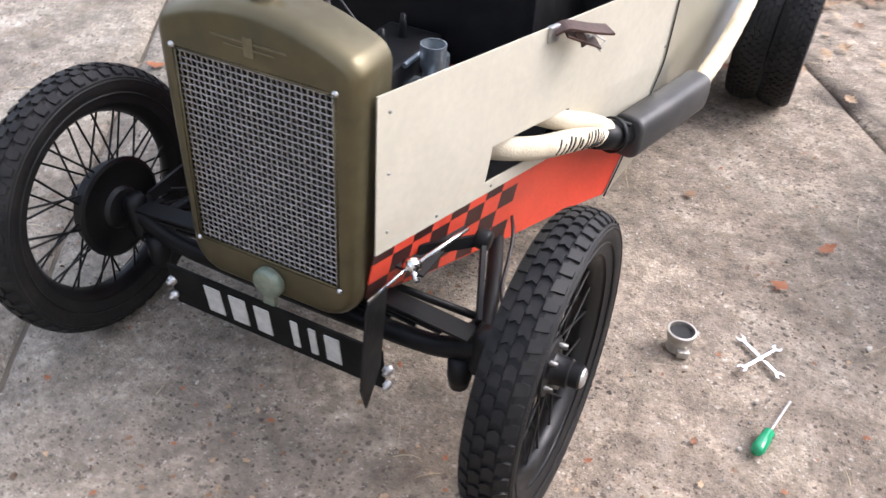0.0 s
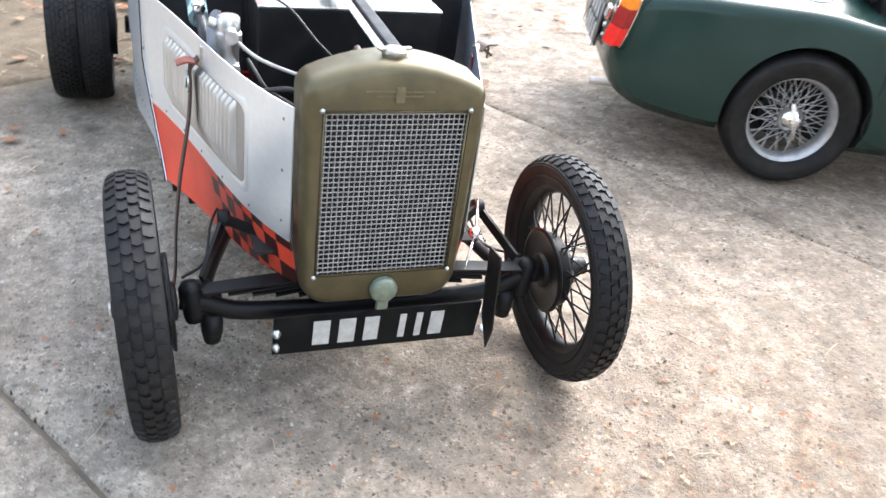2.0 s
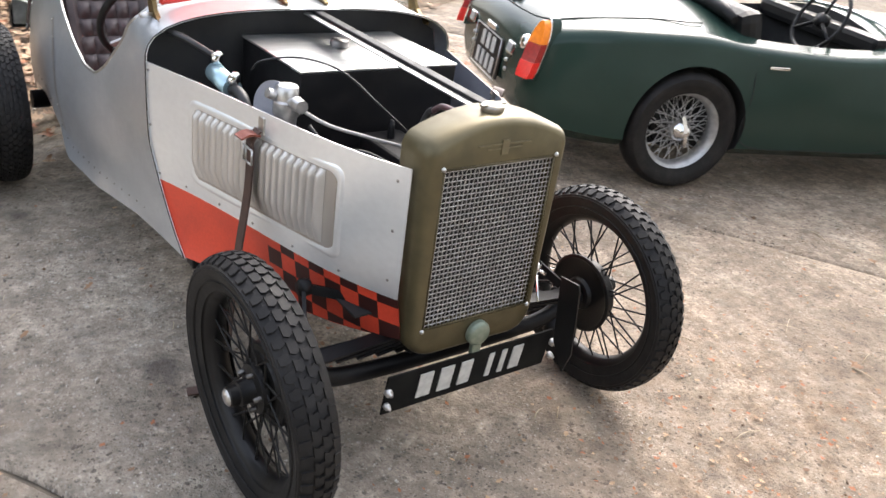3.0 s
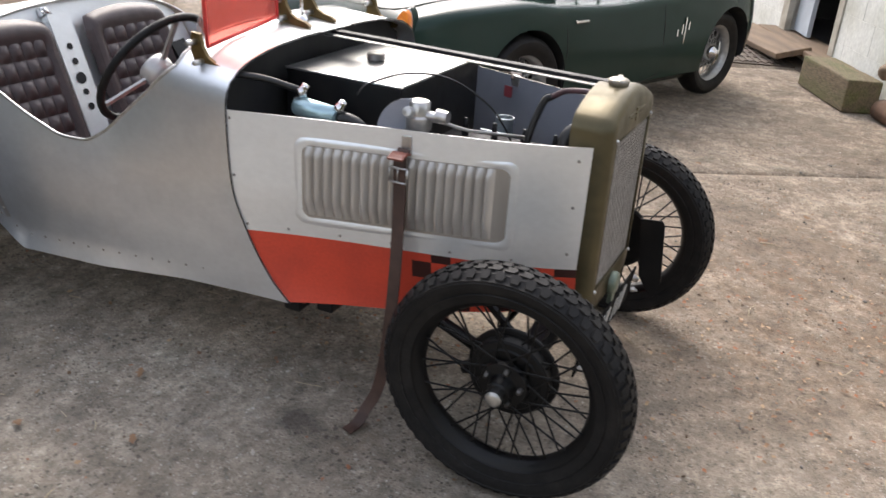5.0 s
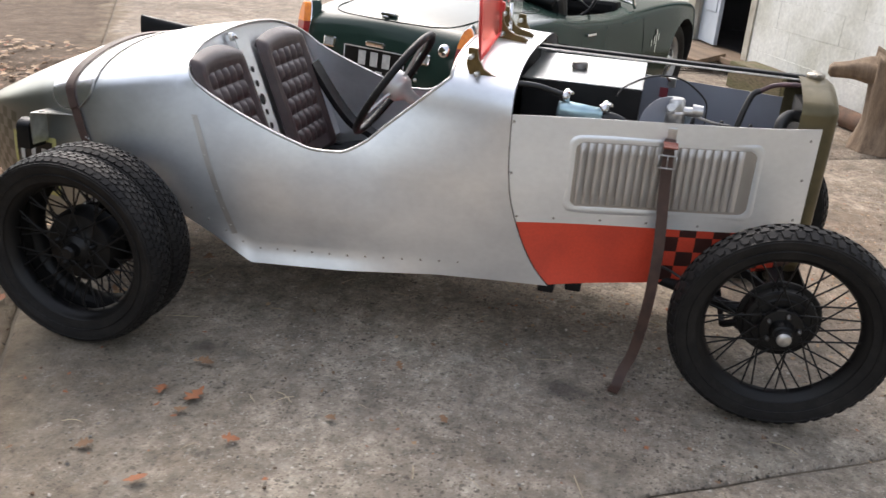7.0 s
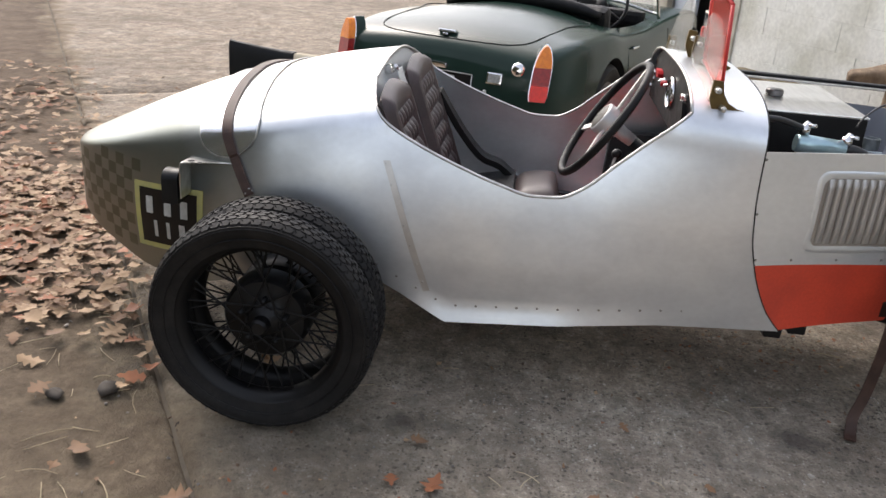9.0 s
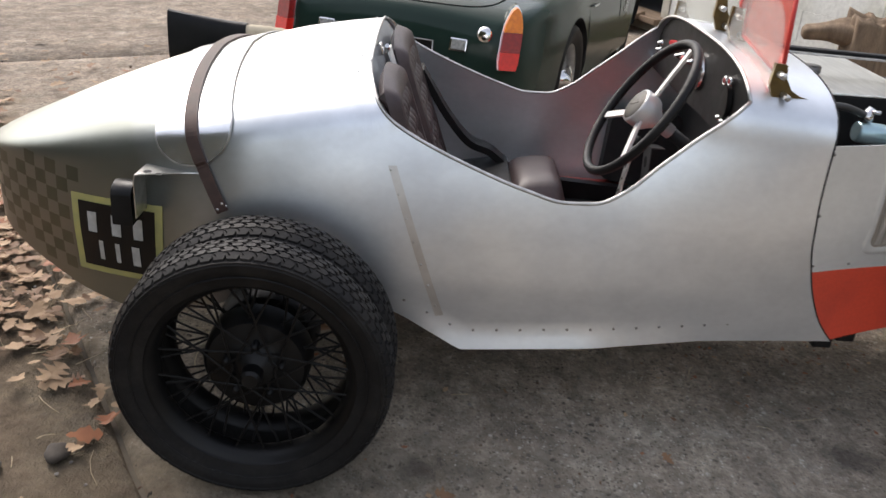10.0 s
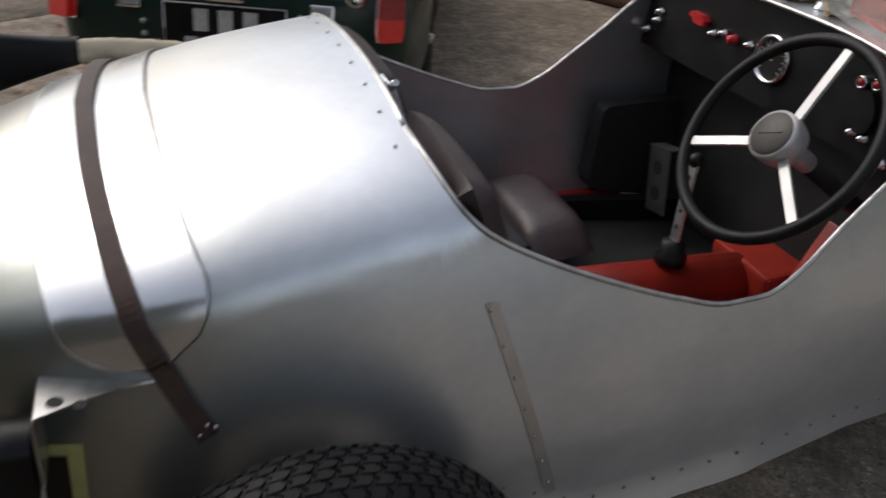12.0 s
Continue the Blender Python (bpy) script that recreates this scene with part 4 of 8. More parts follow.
def hub_and_drum(wheel, cap_label, drum=True, cap_mat=None, out=-0.07):
    bm = bmesh.new()
    add_lathe(bm, [(0.0001, out), (0.019, out), (0.024, out + 0.004), (0.024, out + 0.022), (0.029, out + 0.025), (0.029, -0.022), (0.034, -0.014), (0.058, -0.010), (0.060, -0.004), (0.060, 0.004), (0.048, 0.008), (0.048, 0.03)], 28, pose(0, 0, 0, 0, 90, 0))
    nuts = bmesh.new()
    for k in range(5):
        a = radians(72 * k + 20)
        add_lathe(nuts, [(0.0001, -0.016), (0.006, -0.015), (0.0075, 0.002)], 6, pose(-0.012, 0.045 * math.cos(a), 0.045 * math.sin(a), 0, 90, 0))
    auto_smooth(part("hub", bm, BLACKP, wheel), 35)
    split_parts("wheel_nut", nuts, material("worn_nut_steel", (0.20, 0.19, 0.18), 0.35, 0.8, (0.08, 0.076, 0.07), 60, 4), wheel, "worn steel nut")
    bm = bmesh.new()
    add_lathe(bm, [(0.0001, out - 0.006), (0.014, out - 0.005), (0.02, out - 0.001), (0.02, out + 0.004)], 22, pose(0, 0, 0, 0, 90, 0))
    part("hub_cap", bm, cap_mat or STEEL, wheel, cap_label)
    if drum:
        bm = bmesh.new()
        add_lathe(bm, [(0.046, 0.012), (0.080, 0.012), (0.084, 0.016), (0.097, 0.018), (0.101, 0.023), (0.101, 0.050), (0.113, 0.052), (0.116, 0.055), (0.116, 0.060), (0.108, 0.063), (0.100, 0.058), (0.050, 0.060), (0.044, 0.070), (0.030, 0.074), (0.0001, 0.074)], 40, pose(0, 0, 0, 0, 90, 0))
        d = part("brake_drum", bm, BLACKP, wheel, "black brake drum and backplate")
        auto_smooth(d, 35)


R_T = 0.311
front = wheel_parts(R_T, 0.096, 0.232, 40, BLACKP, BLACKP, "block", hub_r=0.044, wire=0.0027)
hub_and_drum(front, "bright aluminium hub cap")


def place_wheel(base, x, y, z, outward, camber=0.0, roll=0.0, steer=0.0):
    m = pose(x, y, z, 0, 0, 0) @ pose(0, 0, 0, 0, 0, steer) @ pose(0, 0, 0, 0, camber, 0) @ (pose(0, 0, 0, 0, 0, 180) if outward > 0 else Matrix()) @ pose(0, 0, 0, roll, 0, 0)
    w = copy_thing(base, m)
    w.parent = car
    return w


RY = 2.094
place_wheel(front, -0.531, 0.026, 0.311, -1, -3.5, 10, 1.0)
place_wheel(front, 0.546, 0.052, 0.311, 1, -2.5, 33)
R_R = 0.304
rear = wheel_parts(R_R, 0.110, 0.226, 40, BLACKP, BLACKP, "zigzag", hub_r=0.044, wire=0.0027)
bm = bmesh.new()
add_lathe(bm, [(0.0001, -0.045), (0.016, -0.045), (0.022, -0.038), (0.024, -0.012), (0.038, -0.004), (0.045, 0.004), (0.07, 0.012), (0.105, 0.016), (0.115, 0.03), (0.118, 0.08), (0.0001, 0.085)], 40, pose(0, 0, 0, 0, 90, 0))
nuts = bmesh.new()
for k in range(5):
    a = radians(72 * k)
    add_lathe(nuts, [(0.0001, -0.014), (0.007, -0.013), (0.009, 0.02)], 7, pose(0.0, 0.062 * math.cos(a), 0.062 * math.sin(a), 0, 90, 0))
auto_smooth(part("brake_drum", bm, BLACKP, rear, "greasy black drum and hub"), 35)
split_parts("wheel_nut", nuts, SATIN, rear)
for x, s, roll in ((-0.664, -1, 4), (-0.780, -1, 21), (0.608, 1, 50), (0.724, 1, 15)):
    place_wheel(rear, x, RY, R_R, s, 0, roll)
for o in (*front.children_recursive, front, *rear.children_recursive, rear):
    bpy.data.objects.remove(o)


# ---- fittings of the racing car ----
def on_body(y, z, s=-1, off=0.0):
    """A point on the body's flank or top at height z."""
    sec = section(y)
    x = float(np.interp(z, [q[1] for q in sec], [q[0] for q in sec]))
    return Vector((s * (x + off), y, z))


def over_body(y, f, off=0.0):
    """A point of the section at y: f from the right-hand sill (-1) over the top (0) to the left (1)."""
    pts = np.array(section(y))
    cum = np.concatenate([[0], np.cumsum(np.hypot(*np.diff(pts, axis=0).T))])
    g = cum[-1] * (1 - abs(f))
    e = 0.004
    a = np.array([np.interp(g, cum, pts[:, 0]), np.interp(g, cum, pts[:, 1])])
    b = np.array([np.interp(min(g + e, cum[-1]), cum, pts[:, 0]), np.interp(min(g + e, cum[-1]), cum, pts[:, 1])])
    c = np.array([np.interp(g - e, cum, pts[:, 0]), np.interp(g - e, cum, pts[:, 1])])
    t = (b - c) / max(1e-9, np.linalg.norm(b - c))
    nrm = np.array([t[1], -t[0]])
    p = a + nrm * off
    return Vector(((-1 if f < 0 else 1) * float(p[0]), y, float(p[1])))


strap_y = smooth_curve((0, 0.2, 0.4, 0.5, 0.62, 0.75, 0.8), (2.338, 2.330, 2.311, 2.295, 2.257, 2.210, 2.19))


def tail_cover():
    # bright saddle plate across the tail, with rounded ends, and its strap
    bm = bmesh.new()
    rows = []
    fe = 0.605
    for k in range(61):
        f = -fe + 2 * fe * k / 60
        e = (fe - abs(f)) * 0.85
        w = 0.088 if e > 0.088 else math.sqrt(max(0.0, 0.088**2 - (0.088 - e)**2))
        row = []
        for j in range(9):
            yy = strap_y(abs(f)) - 0.003 + (j / 4 - 1) * max(w, 0.002)
            row.append(over_body(yy, f, 0.0045))
        rows.append(row)
    add_grid(bm, rows)
    ob = part("tail_cover", bm, ALU_LID, car, "polished aluminium saddle plate over the tail")
    solid(ob, 0.004, 0)
    bm = bmesh.new()
    add_tube(bm, [r[0] for r in rows] + [r[-1] for r in rows[::-1]], 0.0026, 6, closed=True)
    part("plate_edge", bm, STEEL, car, "bright rolled edge of the saddle plate")
    bm = bmesh.new()
    pts = []
    for k in range(181):
        f = -0.74 + 1.48 * k / 180
        y = strap_y(abs(f))
        pts.append(over_body(y, f, 0.0135 if abs(f) < 0.6 else 0.0095))
    add_strap(bm, pts, (0, 1, 0), 0.027, 0.005)
    part("tail_strap", bm, STRAP_M, car, "brown leather strap round the tail")
    bm = bmesh.new()
    for k in range(3):
        for s in (-1, 1):
            p = over_body(2.215 + 0.01 * (k - 1), s * (0.728 - 0.01 * (k % 2)), 0.012)
            add_lathe(bm, [(0.0001, 0.003), (0.003, 0.002), (0.0035, 0)], 7, Matrix.Translation(p) @ Vector((s, 0, 0.2)).to_track_quat('Z', 'Y').to_matrix().to_4x4())
    split_parts("strap_rivet", bm, STEEL, car)


tail_cover()


def surface_patch(corners, nu, nv, off, s=-1):
    """Rows of points on the flank between four (y, z) corners: a, b along the top, d, c along the bottom."""
    (a, b, c, d) = [np.array(q, float) for q in corners]
    rows = []
    for i in range(nu + 1):
        u = i / nu
        row = []
        for j in range(nv + 1):
            v = j / nv
            y, z = a * (1 - u) * (1 - v) + b * u * (1 - v) + c * u * v + d * (1 - u) * v
            row.append(on_body(y, z, s, off))
        rows.append(row)
    return rows


def rear_plate():
    outer = ((2.625, 0.512), (2.366, 0.536), (2.372, 0.328), (2.625, 0.300))

    def inner(k):
        c = np.mean(np.array(outer), axis=0)
        return [tuple(c + (np.array(q) - c) * k) for q in outer]
    bm = bmesh.new()
    add_grid(bm, surface_patch(outer, 8, 8, 0.002))
    ob = part("masking_tape", bm, material("yellow_masking_tape", (0.50, 0.46, 0.16), 0.75, 0, (0.42, 0.40, 0.16), 30, 5, bump=0.15, bump_scale=120), car, "yellow masking tape round the painted plate")
    bm = bmesh.new()
    add_grid(bm, surface_patch(inner(0.84), 8, 8, 0.0035))
    part("rear_number_panel", bm, BLACKP, car, "black painted number panel with white bars")
    bm = bmesh.new()
    q = inner(0.84)
    A = np.array(q[0]); Bv = np.array(q[1]) - A; Cv = np.array(q[3]) - A
    for u0, u1, v0, v1 in ((0.12, 0.24, 0.14, 0.44), (0.44, 0.56, 0.14, 0.44), (0.72, 0.84, 0.14, 0.44), (0.24, 0.30, 0.56, 0.86), (0.46, 0.52, 0.56, 0.86), (0.68, 0.78, 0.56, 0.86)):
        add_grid(bm, surface_patch([tuple(A + Bv * u + Cv * v) for u, v in ((u0, v0), (u1, v0), (u1, v1), (u0, v1))], 3, 3, 0.005))
    split_parts("plate_bar", bm, WHITE_BAR, car)
    # lamp bracket with two holes, its rear end folded down to carry the black lamp
    bm = bmesh.new()
    n = 18
    edge_in = [on_body(2.268 + (2.405 - 2.268) * k / n, 0.628, -1, -0.002) for k in range(n + 1)]
    rows = []
    for k, p in enumerate(edge_in):
        w = 0.006 + 0.082 * (k / n)**1.4
        rows.append([p, p + Vector((-w * 0.5, 0, 0.002)), p + Vector((-w, 0.0, 0.004))])
    for dz in (0.012, 0.05, 0.105):
        rows.append([rows[n][0] + Vector((-0.012, 0.004, -dz)), rows[n][1] + Vector((0, 0.004, -dz)), rows[n][2] + Vector((0, 0.004, -dz))])
    add_grid(bm, rows)
    br = auto_smooth(part("lamp_bracket", bm, STEEL, car, "drilled aluminium lamp bracket"), 30)
    solid(br, 0.003, 0)
    # flat dark discs stand in for the shade inside the holes
    bm = bmesh.new()
    for y, x, r in ((2.384, -0.505, 0.010), (2.356, -0.516, 0.008)):
        add_lathe(bm, [(0.0001, 0.0), (r, 0.0)], 16, pose(x, y, 0.6335))
    split_parts("bracket_hole", bm, DARKIN, br)
    bm = bmesh.new()
    prof = [(-0.038, -0.055), (0.038, -0.055)] + [(0.038 * math.cos(a), 0.014 + 0.026 * math.sin(a)) for a in (math.pi * k / 10 for k in range(11))]
    add_prism(bm, prof, Matrix(((1, 0, 0, -0.500), (0, 0, 1, 2.415), (0, 1, 0, 0.566), (0, 0, 0, 1))), 0.046)
    bmesh.ops.bevel(bm, geom=[e for e in bm.edges if e.calc_face_angle(0) > 1.2], offset=0.004, segments=2, affect='EDGES')
    auto_smooth(part("rear_lamp", bm, BLACKP, br, "black number-plate lamp"), 40)
    # dull riveted strip behind the cockpit
    bm = bmesh.new()
    add_grid(bm, surface_patch(((1.842, 0.690), (1.823, 0.691), (1.689, 0.325), (1.708, 0.321)), 3, 16, 0.0025))
    part("flank_strip", bm, material("dull_strip_metal", (0.66, 0.65, 0.635), 0.36, 0.88, (0.58, 0.565, 0.55), 20, 5), car, "dull vertical reinforcing strip")
    bm = bmesh.new()
    for k in range(7):
        f = k / 6
        p = on_body(1.835 - 0.125 * f, 0.682 - 0.33 * f, -1, 0.004)
        add_lathe(bm, [(0.0001, 0.0025), (0.0025, 0.002), (0.003, 0)], 7, Matrix.Translation(p) @ pose(0, 0, 0, 0, -90, 0))
    for k in range(-4, 5):
        p = over_body(1.93, k / 10.5, 0.001) if k else over_body(1.93, 0.001, 0.001)
        add_lathe(bm, [(0.0001, 0.0022), (0.0025, 0.002), (0.003, 0)], 7, Matrix.Translation(p))
    split_parts("strip_rivet", bm, STEEL, car)
    # faint dull chequers on the tail's flank
    bm = bmesh.new()
    for i in range(9):
        for j in range(8):
            if (i + j) % 2:
                continue
            y0, z0 = 2.60 + i * 0.036, 0.575 - j * 0.036
            if z0 - 0.036 < zb_f(y0 + 0.036) + 0.02 or z0 > zs_f(y0 + 0.036) or (y0 < 2.635 and z0 < 0.52):
                continue
            add_grid(bm, surface_patch(((y0, z0), (y0 + 0.036, z0), (y0 + 0.036, z0 - 0.036), (y0, z0 - 0.036)), 2, 2, 0.0006))
    split_parts("tail_chequer", bm, material("olive_chequer_spray", (0.172, 0.183, 0.145), 0.40, 0.88, (0.145, 0.155, 0.122), 9, 5, rough2=0.46), car)


rear_plate()


def bonnet_strap():
    # leather strap hanging from its hook on the right-hand side
    bm = bmesh.new()
    pts = spline([(-0.372, 0.403, 0.765), (-0.392, 0.403, 0.74), (-0.392, 0.402, 0.70), (-0.40, 0.396, 0.60), (-0.425, 0.386, 0.45), (-0.440, 0.388, 0.30), (-0.445, 0.398, 0.18), (-0.453, 0.412, 0.10), (-0.470, 0.432, 0.05), (-0.50, 0.442, 0.016), (-0.535, 0.452, 0.009)], 5)
    add_strap(bm, pts, (-0.05, 1, 0), 0.032, 0.005)
    part("bonnet_strap", bm, STRAP_M, car, "brown leather bonnet strap hanging to the ground")
    bm = bmesh.new()
    pts = spline([(-0.375, 0.402, 0.755), (-0.40, 0.401, 0.760), (-0.425, 0.40, 0.752)], 5)
    add_strap(bm, pts, (0, 1, 0), 0.040, 0.005)
    part("strap_tongue", bm, material("red_brown_leather", (0.22, 0.055, 0.03), 0.5, 0, (0.16, 0.04, 0.025), 30, 5, bump=0.2, bump_scale=200), car, "worn reddish strap tongue")
    bm = bmesh.new()
    add_box(bm, 0.012, 0.03, 0.045, pose(-0.362, 0.403, 0.775), 0.003)
    for y in (0.379, 0.427):
        add_tube(bm, [(-0.398, y, 0.686), (-0.398, y, 0.723)], 0.0028, 6)
    for z in (0.686, 0.723):
        add_tube(bm, [(-0.399, 0.379, z), (-0.399, 0.427, z)], 0.0028, 6)
    add_tube(bm, [(-0.402, 0.403, 0.723), (-0.402, 0.403, 0.690)], 0.002, 6)
    split_parts("strap_buckle", bm, STEEL, car, "steel buckle")
    # short folded strap end on the left-hand side: a flat tongue with a keeper and a loose buckle under it
    bm = bmesh.new()
    add_strap(bm, spline([(0.352, 0.405, 0.800), (0.372, 0.418, 0.812), (0.395, 0.440, 0.806), (0.418, 0.470, 0.797), (0.436, 0.498, 0.790)], 5), (-0.55, 0.80, 0.1), 0.034, 0.005)
    strap = part("strap_end", bm, STRAP_M, car, "short folded leather strap end")
    bm = bmesh.new()
    add_strap(bm, spline([(0.372, 0.415, 0.800), (0.392, 0.440, 0.786), (0.412, 0.470, 0.771), (0.420, 0.486, 0.762)], 5), (-0.55, 0.80, 0.25), 0.030, 0.004)
    add_strap(bm, spline([(0.392, 0.425, 0.803), (0.402, 0.440, 0.782), (0.404, 0.452, 0.766)], 4), (0.5, 0.8, 0.0), 0.014, 0.003)
    split_parts("folded_flap", bm, STRAP_M, strap)
    bm = bmesh.new()
    add_tube(bm, [(0.400, 0.455, 0.772), (0.424, 0.478, 0.758), (0.432, 0.500, 0.764), (0.410, 0.482, 0.780)], 0.0022, 6, closed=True)
    add_tube(bm, [(0.414, 0.470, 0.766), (0.426, 0.498, 0.742)], 0.0018, 6)
    add_box(bm, 0.012, 0.030, 0.034, pose(0.352, 0.405, 0.795, 0, 0, -18), 0.003)
    split_parts("strap_buckle", bm, STEEL, strap, "steel buckle")


bonnet_strap()


def exhaust():
    bm = bmesh.new()
    add_tube(bm, spline([(0.20, 0.30, 0.560), (0.30, 0.335, 0.560), (0.36, 0.40, 0.548), (0.41, 0.49, 0.538), (0.437, 0.56, 0.522), (0.448, 0.62, 0.490)], 8), 0.0255, 16)
    part("exhaust_branch", bm, WRAP, car, "cream wrapped exhaust branch")
    bm = bmesh.new()
    rnd = random.Random(12)
    run = spline([(0.36, 0.40, 0.548), (0.41, 0.49, 0.538), (0.437, 0.56, 0.522)], 8)
    for k in range(2, len(run) - 2):
        c, d = Vector(run[k]), (Vector(run[k + 1]) - Vector(run[k - 1])).normalized()
        out = d.cross(Vector((0, 0, 1))).normalized()
        up = out.cross(d)
        a0, a1 = radians(rnd.uniform(-35, -10)), radians(rnd.uniform(25, 60))
        ring = [c + (out * math.cos(a) + up * math.sin(a)) * 0.0262 + d * 0.012 * (a - a0) for a in (a0 + (a1 - a0) * q / 5 for q in range(6))]
        add_tube(bm, ring, rnd.uniform(0.0016, 0.0028), 5)
    split_parts("wrap_tie", bm, HOSE, car)
    bm = bmesh.new()
    add_tube(bm, spline([(0.22, 0.44, 0.595), (0.31, 0.455, 0.588), (0.37, 0.485, 0.575), (0.42, 0.55, 0.55), (0.445, 0.60, 0.52)], 8), 0.023, 14)
    part("exhaust_branch", bm, WRAP, car)
    bm = bmesh.new()
    add_tube(bm, [(0.432, 0.555, 0.520), (0.450, 0.61, 0.500), (0.472, 0.68, 0.482)], [0.029, 0.033, 0.036], 16)
    add_lathe(bm, [(0.037, -0.006), (0.042, -0.006), (0.042, 0.006), (0.037, 0.006)], 18, look((0.455, 0.625, 0.496), (0.472, 0.68, 0.482)))
    add_tube(bm, [(0.452, 0.64, 0.525), (0.49, 0.648, 0.52)], 0.005, 6)
    add_tube(bm, [(0.475, 0.70, 0.505), (0.50, 0.70, 0.47)], 0.004, 6)
    part("exhaust_clamp", bm, SATIN, car)
    # flat-oval silencer
    bm = bmesh.new()
    a, b = Vector((0.478, 0.660, 0.480)), Vector((0.560, 1.030, 0.462))
    d = (b - a).normalized()
    side = d.cross(Vector((0, 0, 1))).normalized()
    up = side.cross(d)
    rows = []
    for k, sc in ((0, 0.5), (0.004, 0.86), (0.012, 0.97), (0.03, 1), (0.5, 1), (0.97, 1), (0.988, 0.97), (0.996, 0.86), (1, 0.5)):
        c = a + (b - a) * k
        row = []
        for j in range(28):
            t = 2 * math.pi * j / 28
            cx, cz = math.cos(t), math.sin(t)
            row.append(c + side * sc * 0.040 * math.copysign(abs(cx)**0.6, cx) + up * sc * 0.052 * math.copysign(abs(cz)**0.6, cz))
        rows.append(row)
    V, _ = add_grid(bm, rows, wrap_v=True)
    bm.faces.new(V[0]); bm.faces.new(V[-1])
    part("silencer", bm, SILENCER_M, car, "dark grey flat-oval silencer box")
    bm = bmesh.new()
    tail = spline([(0.555, 1.00, 0.468), (0.566, 1.10, 0.476), (0.580, 1.32, 0.505), (0.585, 1.60, 0.572), (0.575, 1.85, 0.665), (0.54, 2.10, 0.725), (0.50, 2.28, 0.755), (0.46, 2.38, 0.765)], 8)
    add_tube(bm, tail, [0.0245 if k % 2 else 0.0225 for k in range(len(tail))], 14)
    part("tail_pipe", bm, WRAP, car, "cream wrapped tail pipe")
    bm = bmesh.new()
    rows = []
    for k in range(9):
        f = k / 8
        y, hh, ww = 2.36 + 0.245 * f, 0.025 + 0.055 * f**1.2, 0.025 - 0.006 * f
        c = Vector((0.465 - 0.02 * f, y, 0.765 - 0.025 * f))
        rows.append([c + Vector((math.copysign(abs(math.cos(t))**0.6, math.cos(t)) * ww, 0, math.copysign(abs(math.sin(t))**0.8, math.sin(t)) * hh)) for t in (2 * math.pi * j / 20 for j in range(20))])
    add_grid(bm, rows, wrap_v=True)
    solid(part("fishtail", bm, SATIN, car, "black flared fishtail exhaust end"), 0.003, 0)


exhaust()


